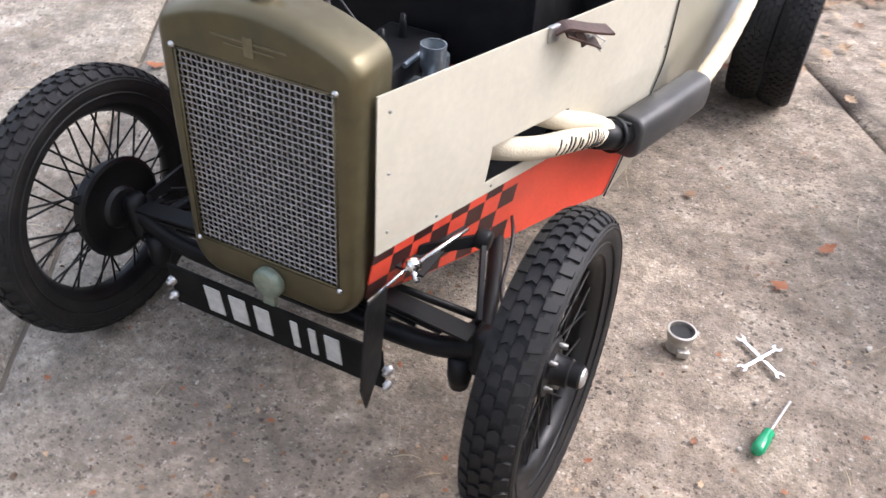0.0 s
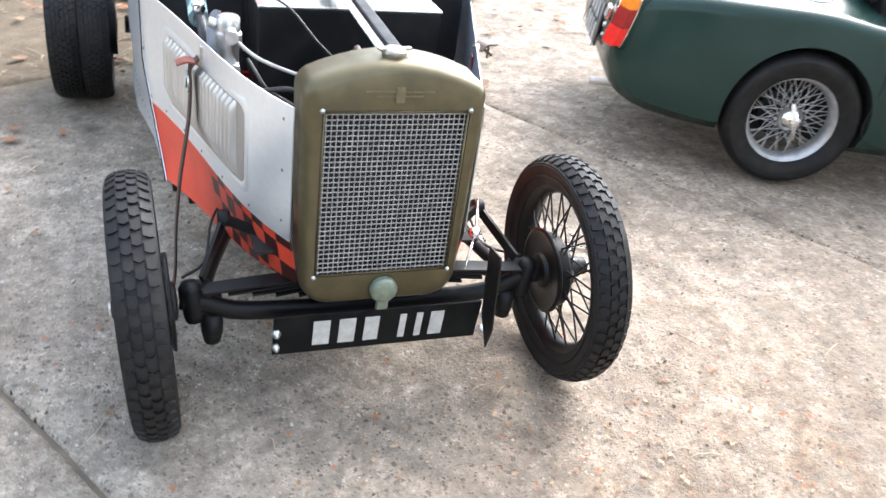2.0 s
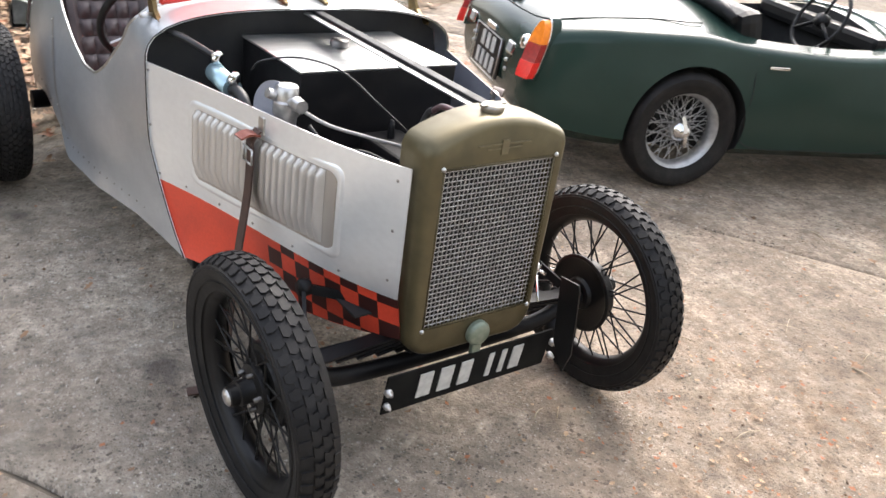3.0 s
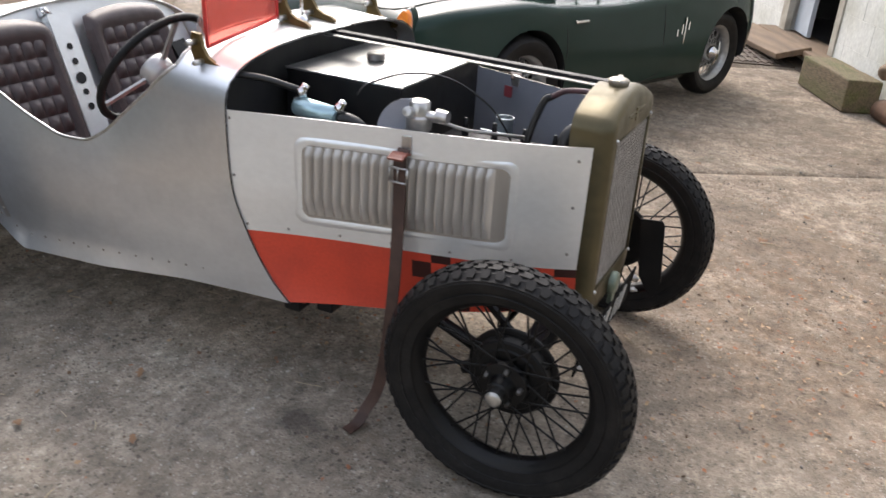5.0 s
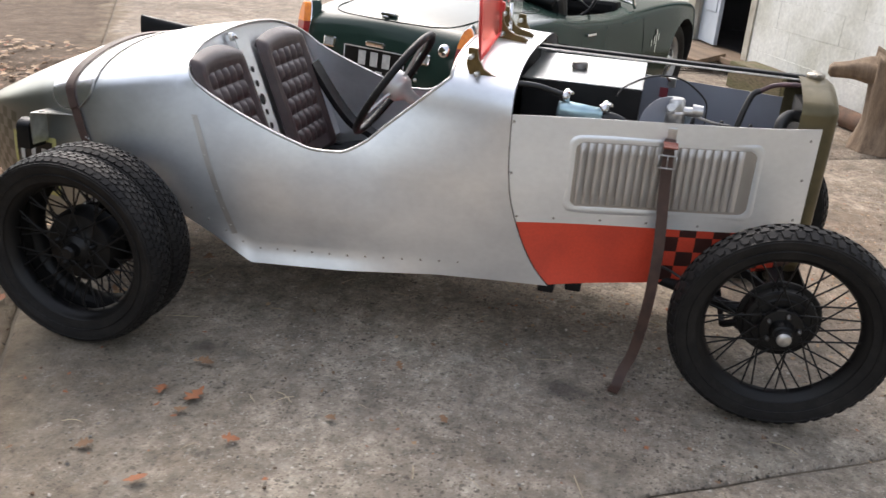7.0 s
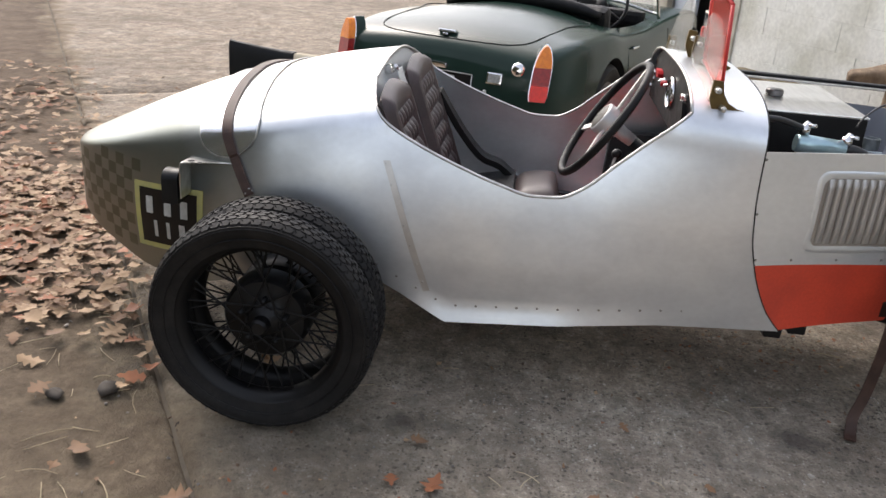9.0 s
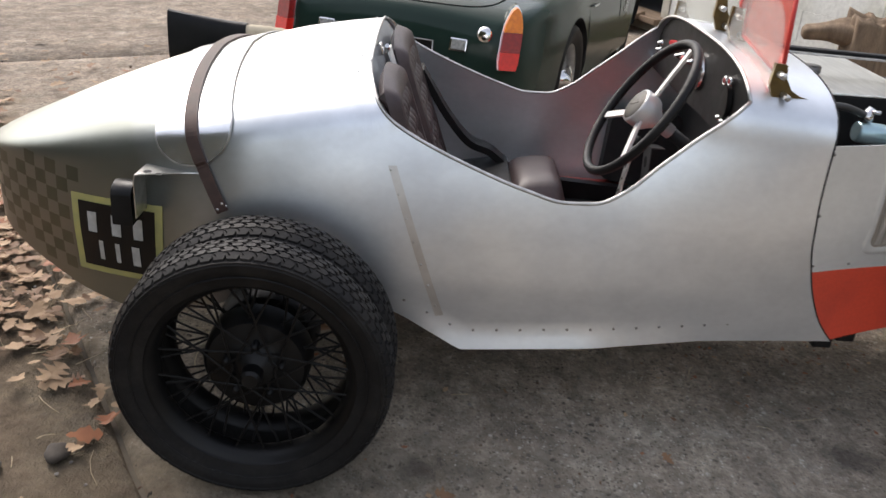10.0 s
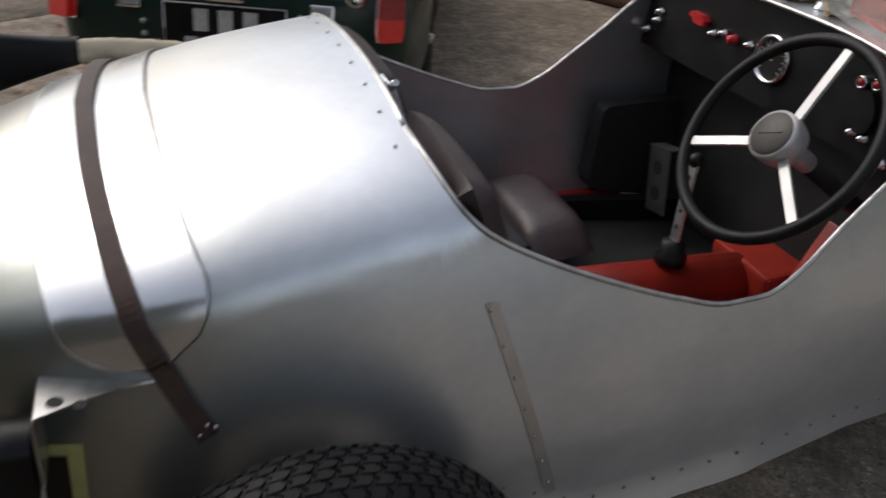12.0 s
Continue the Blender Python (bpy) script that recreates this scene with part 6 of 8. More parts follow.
def cockpit():
    # dashboard
    bm = bmesh.new()
    sec = [q for q in cut_section(1.035, 0.70, 10, 12) if q[1] > 0.735]
    out = [(-x * 0.985, z - 0.004) for x, z in sec] + [(x * 0.985, z - 0.004) for x, z in sec[-2::-1]]
    add_prism(bm, out, Matrix(((1, 0, 0, 0), (0, 0, 1, 1.018), (0, 1, 0, 0), (0, 0, 0, 1))), 0.008)
    dash = part("dashboard", bm, SATIN, car, "black dashboard with dials and red switches")
    dy = 1.0275

    def gauge(x, z, r, name):
        bm = bmesh.new()
        add_lathe(bm, [(r * 0.86, 0.002), (r * 0.9, 0.012), (r, 0.010), (r, 0.0)], 28, pose(x, dy, z, -90, 0, 0))
        ring = part(name, bm, CHROME, dash, "chrome-rimmed dial")
        bm = bmesh.new()
        add_lathe(bm, [(0.0001, 0.004), (r * 0.88, 0.004)], 28, pose(x, dy, z, -90, 0, 0))
        part("dial_face", bm, BLACKP, ring)
        bm = bmesh.new()
        for k in range(13):
            a = radians(-130 + 260 * k / 12)
            add_box(bm, r * 0.03, 0.0008, r * 0.14, pose(x, dy, z) @ pose(0, 0, 0, 0, math.degrees(a), 0) @ pose(0, 0.0052, r * 0.7))
        add_box(bm, r * 0.04, 0.0008, r * 0.7, pose(x, dy, z) @ pose(0, 0, 0, 0, 35, 0) @ pose(0, 0.0056, r * 0.28))
        part("dial_scale", bm, WHITE_BAR, ring)
    gauge(-0.01, 0.853, 0.050, "speedometer")
    bm = bmesh.new()
    plate = [(0.021 * math.cos(a) * (1.25 - 0.25 * math.sin(a)), 0.040 * math.sin(a)) for a in (2 * math.pi * k / 20 for k in range(20))]
    add_prism(bm, plate, Matrix(((1, 0, 0, -0.277), (0, 0, 1, dy), (0, 1, 0, 0.838), (0, 0, 0, 1))), 0.012)
    part("switch_plate", bm, BLACKP, dash, "glossy black pear-shaped switch plate")
    for x, z, r in ((-0.288, 0.892, 0.011), (-0.253, 0.886, 0.012)):
        bm = bmesh.new()
        add_lathe(bm, [(r * 0.72, 0.012), (r * 0.9, 0.014), (r, 0.010), (r, 0.0)], 16, pose(x, dy, z, -90, 0, 0))
        lamp = part("warning_lamp", bm, CHROME, dash, "small round lamp in a chrome rim")
        bm = bmesh.new()
        add_lathe(bm, [(0.0001, 0.015), (r * 0.5, 0.014), (r * 0.74, 0.010)], 14, pose(x, dy, z, -90, 0, 0))
        part("lamp_lens", bm, GLASS_RED, lamp)
    bm = bmesh.new()
    add_lathe(bm, [(0.0001, 0.02), (0.009, 0.018), (0.011, 0.0)], 12, pose(0.118, dy, 0.857, -90, 0, 0))
    add_prism(bm, [(-0.034, 0.004), (-0.028, 0.014), (0.012, 0.012), (0.026, 0.002), (0.020, -0.010), (-0.012, -0.010), (-0.020, 0.000)], Matrix(((-1, 0, 0, 0.240), (0, 0, 1, dy), (0, 1, 0, 0.868), (0, 0, 0, 1))), 0.018)
    split_parts("red_switch", bm, material("red_plastic", (0.55, 0.02, 0.03), 0.35, 0, (0.45, 0.015, 0.02), 40, 3), dash, "red switch")
    bm = bmesh.new()
    for x, z in ((0.19, 0.85), (0.155, 0.86), (0.065, 0.86), (-0.262, 0.795), (-0.290, 0.792), (-0.345, 0.765), (0.405, 0.845), (0.413, 0.822), (0.452, 0.790)):
        add_lathe(bm, [(0.0001, 0.018), (0.005, 0.017), (0.006, 0.008), (0.010, 0.005), (0.010, 0.0)], 12, pose(x, dy, z, -90, 0, 0))
    split_parts("toggle_switch", bm, CHROME, dash, "small chrome switch")
    # steering wheel
    m = Matrix.Translation((-0.312, 1.240, 0.811)) @ pose(0, 0, 0, -57, 0, 0) @ pose(0, 0, 0, 0, 0, 180)
    bm = bmesh.new()
    add_tube(bm, [m @ Vector((0.186 * math.cos(a), 0.186 * math.sin(a), 0.012)) for a in (2 * math.pi * k / 64 for k in range(64))], 0.0115, 10, closed=True)
    sw = part("steering_wheel", bm, SATIN, car, "black steering wheel rim with silver spokes")
    for a in (207, 88, -35):
        bm = bmesh.new()
        d = Vector((math.cos(radians(a)), math.sin(radians(a)), 0))
        add_strap(bm, [m @ (d * 0.03), m @ (d * 0.10 + Vector((0, 0, 0.006))), m @ (d * 0.182 + Vector((0, 0, 0.012)))], m.to_3x3() @ Vector((-d.y, d.x, 0)), 0.017, 0.007)
        part("wheel_spoke", bm, material("white_metal_spoke", (0.58, 0.57, 0.56), 0.35, 0.5, (0.48, 0.47, 0.46), 30, 4) if a == 207 else bpy.data.materials["white_metal_spoke"], sw)
    bm = bmesh.new()
    add_lathe(bm, [(0.040, 0.026), (0.045, 0.024), (0.046, 0.018), (0.046, -0.002), (0.042, -0.02), (0.028, -0.034), (0.020, -0.045), (0.018, -0.09), (0.0001, -0.09)], 28, m)
    part("wheel_boss", bm, bpy.data.materials["white_metal_spoke"], sw, "silver steering boss")
    bm = bmesh.new()
    add_lathe(bm, [(0.0001, 0.031), (0.034, 0.030), (0.040, 0.026)], 28, m)
    add_box(bm, 0.045, 0.003, 0.002, m @ pose(0, 0, 0.031, 0, 0, 25), 0.0005)
    part("horn_button", bm, material("grey_brown_disc", (0.060, 0.052, 0.042), 0.5, 0.2, (0.04, 0.036, 0.03), 40, 4), sw, "grey-brown centre disc")
    bm = bmesh.new()
    add_tube(bm, [m @ Vector((0, 0, -0.08)), (-0.30, 0.95, 0.62), (-0.27, 0.80, 0.56)], 0.017, 10)
    part("steering_column", bm, SATIN, car)
    # floor, red tunnel and gearbox cover
    bm = bmesh.new()
    add_box(bm, 0.80, 1.0, 0.012, pose(0, 1.42, 0.312), 0.002)
    part("cockpit_floor", bm, DARKIN, car, "black cockpit floor")
    bm = bmesh.new()
    add_box(bm, 0.19, 0.20, 0.15, pose(-0.07, 0.925, 0.350, -4, 0, 0), 0.010)
    add_tube(bm, [(-0.06, 0.98, 0.355), (-0.04, 1.75, 0.355)], 0.065, 18)
    add_box(bm, 0.26, 0.02, 0.24, pose(-0.30, 0.955, 0.44, 25, 0, 0), 0.004)
    add_box(bm, 0.24, 0.30, 0.012, pose(-0.30, 1.12, 0.345, -10, 0, 0), 0.003)
    add_box(bm, 0.03, 0.26, 0.045, pose(0.425, 1.17, 0.340), 0.006)
    split_parts("gearbox_cover", bm, REDIN, car, "red painted gearbox cover and tunnel")
    bm = bmesh.new()
    add_lathe(bm, [(0.0001, 0.0), (0.034, 0.0), (0.034, 0.02), (0.026, 0.03), (0.026, 0.05), (0.0001, 0.052)], 18, pose(-0.06, 1.205, 0.425))
    part("lever_boot", bm, SATIN, car)
    bm = bmesh.new()
    add_strap(bm, [(-0.06, 1.205, 0.46), (-0.042, 1.19, 0.55), (-0.026, 1.172, 0.635)], (1, 0, 0), 0.026, 0.006)
    part("gear_lever", bm, STEEL, car, "drilled steel gear lever")
    # drilled holes drawn as dark discs on the solid lever
    bm = bmesh.new()
    for f in (0.25, 0.45, 0.65, 0.85):
        p = Vector((-0.06, 1.205, 0.46)).lerp(Vector((-0.026, 1.172, 0.635)), f)
        add_lathe(bm, [(0.0001, 0.0052), (0.006, 0.0052)], 10, Matrix.Translation(p) @ pose(0, 0, 0, -70, 0, 0))
    split_parts("lever_hole", bm, DARKIN, car)
    bm = bmesh.new()
    bmesh.ops.create_uvsphere(bm, u_segments=16, v_segments=10, radius=0.017, matrix=pose(-0.024, 1.168, 0.645))
    part("gear_knob", bm, BLACKP, car, smooth=True)
    # black side pocket and drilled bracket in the passenger's footwell
    bm = bmesh.new()
    pocket = [(y + 0.03 * math.cos(radians(a)), z + 0.03 * math.sin(radians(a))) for y, z, a0 in ((1.122, 0.580, 0), (0.945, 0.590, 90), (0.945, 0.375, 180), (1.130, 0.405, 270)) for a in (a0, a0 + 30, a0 + 60, a0 + 90)]
    add_prism(bm, pocket, Matrix(((0, 0, 1, 0.395), (1, 0, 0, 0), (0, 1, 0, 0), (0, 0, 0, 1))), 0.05)
    part("side_pocket", bm, material("black_leathercloth", (0.010, 0.010, 0.011), 0.7, 0, (0.017, 0.016, 0.016), 30, 5, bump=0.15, bump_scale=300), car, "black leathercloth side pocket in the footwell")
    bm = bmesh.new()
    add_box(bm, 0.085, 0.004, 0.165, pose(0.250, 1.05, 0.462, 0, 10, 0), 0.002)
    add_box(bm, 0.095, 0.045, 0.004, pose(0.264, 1.03, 0.545, 0, 10, 0), 0.0015)
    bracket = part("drilled_bracket", bm, material("grey_bracket", (0.10, 0.10, 0.10), 0.45, 0.5, (0.07, 0.07, 0.07), 25, 5), car, "dark grey drilled bracket in the footwell")
    # the two holes are flat dark discs, their shade put in as colour
    bm = bmesh.new()
    for x, z in ((0.247, 0.430), (0.258, 0.495)):
        add_lathe(bm, [(0.0001, 0.0025), (0.019, 0.0025)], 16, pose(x, 1.05, z, -90, 0, 0))
    split_parts("bracket_hole", bm, DARKIN, bracket)
    # seat bulkhead with lightening holes
    bm = bmesh.new()
    sec = [q for q in cut_section(1.905, 0.60, 10, 12)]
    out = [(-x * 0.985, z - 0.004) for x, z in sec if z > 0.4] + [(x * 0.985, z - 0.004) for x, z in sec[-2::-1] if z > 0.4]
    tilt = Matrix(((1, 0, 0, 0), (0, 0.364, 0.9, 1.592), (0, 1, 0.0, 0), (0, 0, 0, 1)))
    add_prism(bm, out, tilt, 0.004)
    part("rear_bulkhead", bm, ALU, car, "aluminium bulkhead behind the seats")
    # bright drilled rail between the two seat backs, with a holed tab at its foot
    bm = bmesh.new()
    rail = [Vector((-0.104, 1.556 + 0.364 * z, z)) for z in (0.395, 0.50, 0.65, 0.80, 0.868)]
    add_strap(bm, rail, (1, 0, 0), 0.088, 0.004)
    part("seat_rail", bm, ALU, car, "bright drilled metal rail between the seats")
    # dark discs on the rail and tab give the holes their shade
    bm = bmesh.new()
    for z, r in ((0.765, 0.011), (0.717, 0.012), (0.664, 0.020), (0.620, 0.011), (0.573, 0.012)):
        add_lathe(bm, [(0.0001, 0), (r, 0)], 18, pose(-0.105, 1.556 + 0.364 * z - 0.0045, z, 70, 0, 0))
    add_lathe(bm, [(0.0001, 0), (0.018, 0)], 18, pose(-0.075, 1.4895 + 0.364 * 0.475, 0.475, 70, 0, 0))
    split_parts("lightening_hole", bm, DARKIN, car)
    bm = bmesh.new()
    tab = [(0.040 * math.cos(t), 0.040 * math.sin(t)) for t in (math.pi * k / 12 for k in range(13))] + [(-0.045, -0.06), (0.045, -0.06)]
    add_prism(bm, tab, pose(-0.075, 1.493 + 0.364 * 0.475, 0.475, 70, 0, 0), 0.003)
    part("rail_tab", bm, ALU, car, "rounded metal tab with a large hole")
    bm = bmesh.new()
    add_box(bm, 0.03, 0.02, 0.03, pose(-0.14, 1.895, 0.872, -20, 0, 0), 0.004)
    add_tube(bm, [(-0.155, 1.875, 0.885), (-0.125, 1.875, 0.865)], 0.006, 8)
    part("seat_catch", bm, CHROME, car)
    # seats
    for xc, w in ((-0.320, 0.315), (0.160, 0.37)):
        tilt = pose(xc, 1.715, 0.395, -20, 0, 0)
        bm = bmesh.new()
        rows = []
        h, t = 0.50, 0.048
        n = 30

        def shape(u, v):
            # rounded-rectangle cushion with quilting in its middle
            edge = min(1, (1 - abs(u)) / 0.10) * min(1, (1 - v) / 0.08, v / 0.04 + 0.3)
            z = t * (0.35 + 0.65 * math.sin(math.pi / 2 * max(0, min(1, edge))))
            return z - t * 0.30 * min(1, max(0, (0.80 - abs(u)) / 0.10)) * min(1, max(0, (0.88 - v) / 0.06))
        rows = []
        for i in range(n + 1):
            u = -1 + 2 * i / n
            row = []
            for j in range(n + 1):
                v = j / n
                k = 1 - 0.05 * max(0, (v - 0.85) / 0.15)**2 - 0.02 * v
                row.append(tilt @ Vector((u * w / 2 * k, -shape(u, v) , v * h * (1 - 0.05 * u * u * max(0, v - 0.7) / 0.3))))
            rows.append(row)
        add_grid(bm, rows)
        back = solid(part("seat_back", bm, LEATHER, car, "dark brown leather seat back with a quilted panel"), 0.03, -1)
        qs = bmesh.new()
        cols, rws = 5, 6
        pw, ph = w * 0.70 / cols, h * 0.74 / rws
        for i in range(cols):
            for j in range(rws):
                cx, cz = (i - (cols - 1) / 2) * pw, 0.06 + (j + 0.5) * ph
                g = []
                for a in range(7):
                    r = []
                    for b in range(7):
                        aa, bb = a / 3 - 1, b / 3 - 1
                        puff = 0.013 * (1 - abs(aa)**2.5) * (1 - abs(bb)**2.5)
                        r.append(tilt @ Vector((cx + aa * pw * 0.495, -t * 0.72 - puff, cz + bb * ph * 0.495)))
                    g.append(r)
                add_grid(qs, g)
        split_parts("quilt_square", qs, LEATHER, back)
        bm = bmesh.new()
        g = []
        for a in range(13):
            r = []
            for b in range(13):
                u, v = a / 6 - 1, b / 6 - 1
                e = max(0.0, 1 - abs(u)**4) * max(0.0, 1 - abs(v)**4)
                y = 1.507 + v * 0.165 if xc < 0 else 1.405 + v * 0.085
                cx = xc if xc < 0 else 0.232
                r.append(Vector((cx + u * w / 2.1, y, (0.285 if xc < 0 else 0.372) + (0.095 if xc < 0 else 0.078) * e**0.45 - 0.15 * (y - 1.5))))
            g.append(r)
        add_grid(bm, g)
        part("seat_cushion", bm, LEATHER, car, "dark brown leather seat cushion")

    # black lap belt with its buckle beside the passenger's cushion
    bm = bmesh.new()
    add_strap(bm, spline([(0.345, 1.79, 0.72), (0.362, 1.70, 0.58), (0.368, 1.62, 0.49), (0.368, 1.55, 0.462), (0.368, 1.50, 0.425)], 6), (1, 0, 0), 0.075, 0.022)
    part("lap_belt", bm, SATIN, car, "black lap belt")
    bm = bmesh.new()
    add_box(bm, 0.05, 0.035, 0.014, pose(0.368, 1.488, 0.418, -50, 0, 0), 0.003)
    part("belt_buckle", bm, CHROME, car, "chrome belt buckle")
    # bare floor board showing between the cushions
    bm = bmesh.new()
    add_box(bm, 0.36, 0.26, 0.02, pose(0.232, 1.61, 0.40, -12, 0, 0), 0.008)
    part("seat_base", bm, SATIN, car, "black seat base")


cockpit()


# ---- the green roadster ----
def boolean_cut(ob, cutters):
    """Cuts the cutters out of ob, for good, and removes them."""
    for c in cutters:
        md = ob.modifiers.new("cut", 'BOOLEAN')
        md.operation, md.object, md.solver = 'DIFFERENCE', c, 'EXACT'
    bpy.context.view_layer.update()
    me = bpy.data.meshes.new_from_object(ob.evaluated_get(bpy.context.evaluated_depsgraph_get()))
    ob.modifiers.clear()
    ob.data = me
    for c in cutters:
        bpy.data.objects.remove(c)


MGX, MGY, MGA = 1.60, 1.945, -21.5
mg = thing("roadster", "dark green open roadster with wire wheels, parked beside the racing car", "car", m=pose(MGX, MGY, 0, 0, 0, MGA))
# x ahead from the tail, y to its left, z up
mw = smooth_curve((0, 0.03, 0.10, 0.25, 0.5, 0.8, 1.2, 2.0, 2.6, 3.0, 3.25, 3.42, 3.46), (0.50, 0.56, 0.615, 0.655, 0.685, 0.695, 0.69, 0.69, 0.695, 0.67, 0.60, 0.45, 0.38))
mzb = smooth_curve((0, 0.05, 0.2, 0.5, 1.0, 2.6, 3.2, 3.46), (0.36, 0.28, 0.22, 0.19, 0.17, 0.17, 0.22, 0.32))
msh = smooth_curve((0, 0.04, 0.15, 0.4, 0.8, 1.1, 1.6, 2.0, 2.6, 3.0, 3.3, 3.46), (0.60, 0.675, 0.725, 0.755, 0.765, 0.735, 0.715, 0.735, 0.755, 0.735, 0.66, 0.55))
mtop = smooth_curve((0, 0.04, 0.15, 0.4, 0.8, 1.1, 1.6, 2.0, 2.6, 3.0, 3.3, 3.46), (0.63, 0.705, 0.755, 0.80, 0.835, 0.84, 0.84, 0.83, 0.785, 0.735, 0.66, 0.56))


def mg_section(u):
    w, zb, zs, zt = mw(u), mzb(u), msh(u), mtop(u)
    pts = [(0.0, zb), (w * 0.55, zb), (w * 0.86, zb + 0.01), (w * 0.965, zb + 0.06), (w * 0.99, zb + 0.16)]
    for k in range(1, 9):
        f = k / 8
        z = zb + 0.16 + (zs - 0.06 - zb - 0.16) * f
        pts.append((w * (0.99 + 0.012 * math.sin(math.pi * f) - 0.02 * f), z))
    for k in range(1, 8):
        a = math.pi / 2 * k / 7
        pts.append((w * 0.97 - 0.075 * (1 - math.cos(a)), zs - 0.06 + 0.06 * math.sin(a)))
    x0 = pts[-1][0]
    for k in range(1, 9):
        f = k / 8
        pts.append((x0 * (1 - f), zs + (zt - zs) * math.sin(math.pi / 2 * f)))
    return pts


def mg_body():
    us = [0, 0.008, 0.02, 0.035, 0.055, 0.08, 0.11, 0.15, 0.2] + list(np.arange(0.26, 3.2, 0.06)) + [3.22, 3.28, 3.33, 3.38, 3.42, 3.46]
    bm = bmesh.new()
    rows = []
    for u in us:
        s = mg_section(u)
        # the tail panel leans and bulges a little
        rows.append([Vector((u, y, z)) for y, z in s] + [Vector((u, -y, z)) for y, z in s[-2:0:-1]])
    V, _ = add_grid(bm, rows, wrap_v=True)
    bm.faces.new(V[0])
    bm.faces.new(V[-1][::-1])
    body = part("body", bm, [GREEN, DARKIN], mg, "glossy dark green bodywork")
    cutters = []
    for u in (0.81, 2.83):
        for s in (-1, 1):
            bm = bmesh.new()
            add_lathe(bm, [(0.0001, -0.16), (0.314, -0.16), (0.314, 0.16), (0.0001, 0.16)], 48, pose(u, s * 0.66, 0.315, 90, 0, 0))
            cutters.append(part("cutter", bm, DARKIN))
            cutters[-1].matrix_world = mg.matrix_basis
    bm = bmesh.new()
    add_box(bm, 0.86, 1.10, 0.6, pose(1.50, 0, 0.78), 0.10)
    cutters.append(part("cutter", bm, DARKIN))
    cutters[-1].matrix_world = mg.matrix_basis
    boolean_cut(body, cutters)
    auto_smooth(body, 30)
    return body


mg_body()


def mg_top(u, y, off=0.0):
    s = mg_section(u)
    k = int(np.argmax([q[0] for q in s]))
    ys, zs = [q[0] for q in s[k:]][::-1], [q[1] for q in s[k:]][::-1]
    return Vector((u, y, float(np.interp(abs(y), ys, zs)) + off))


def mg_side(u, z, s=-1, off=0.0):
    q = mg_section(u)
    return Vector((u, s * (float(np.interp(z, [p[1] for p in q[3:20]], [p[0] for p in q[3:20]])) + off), z))


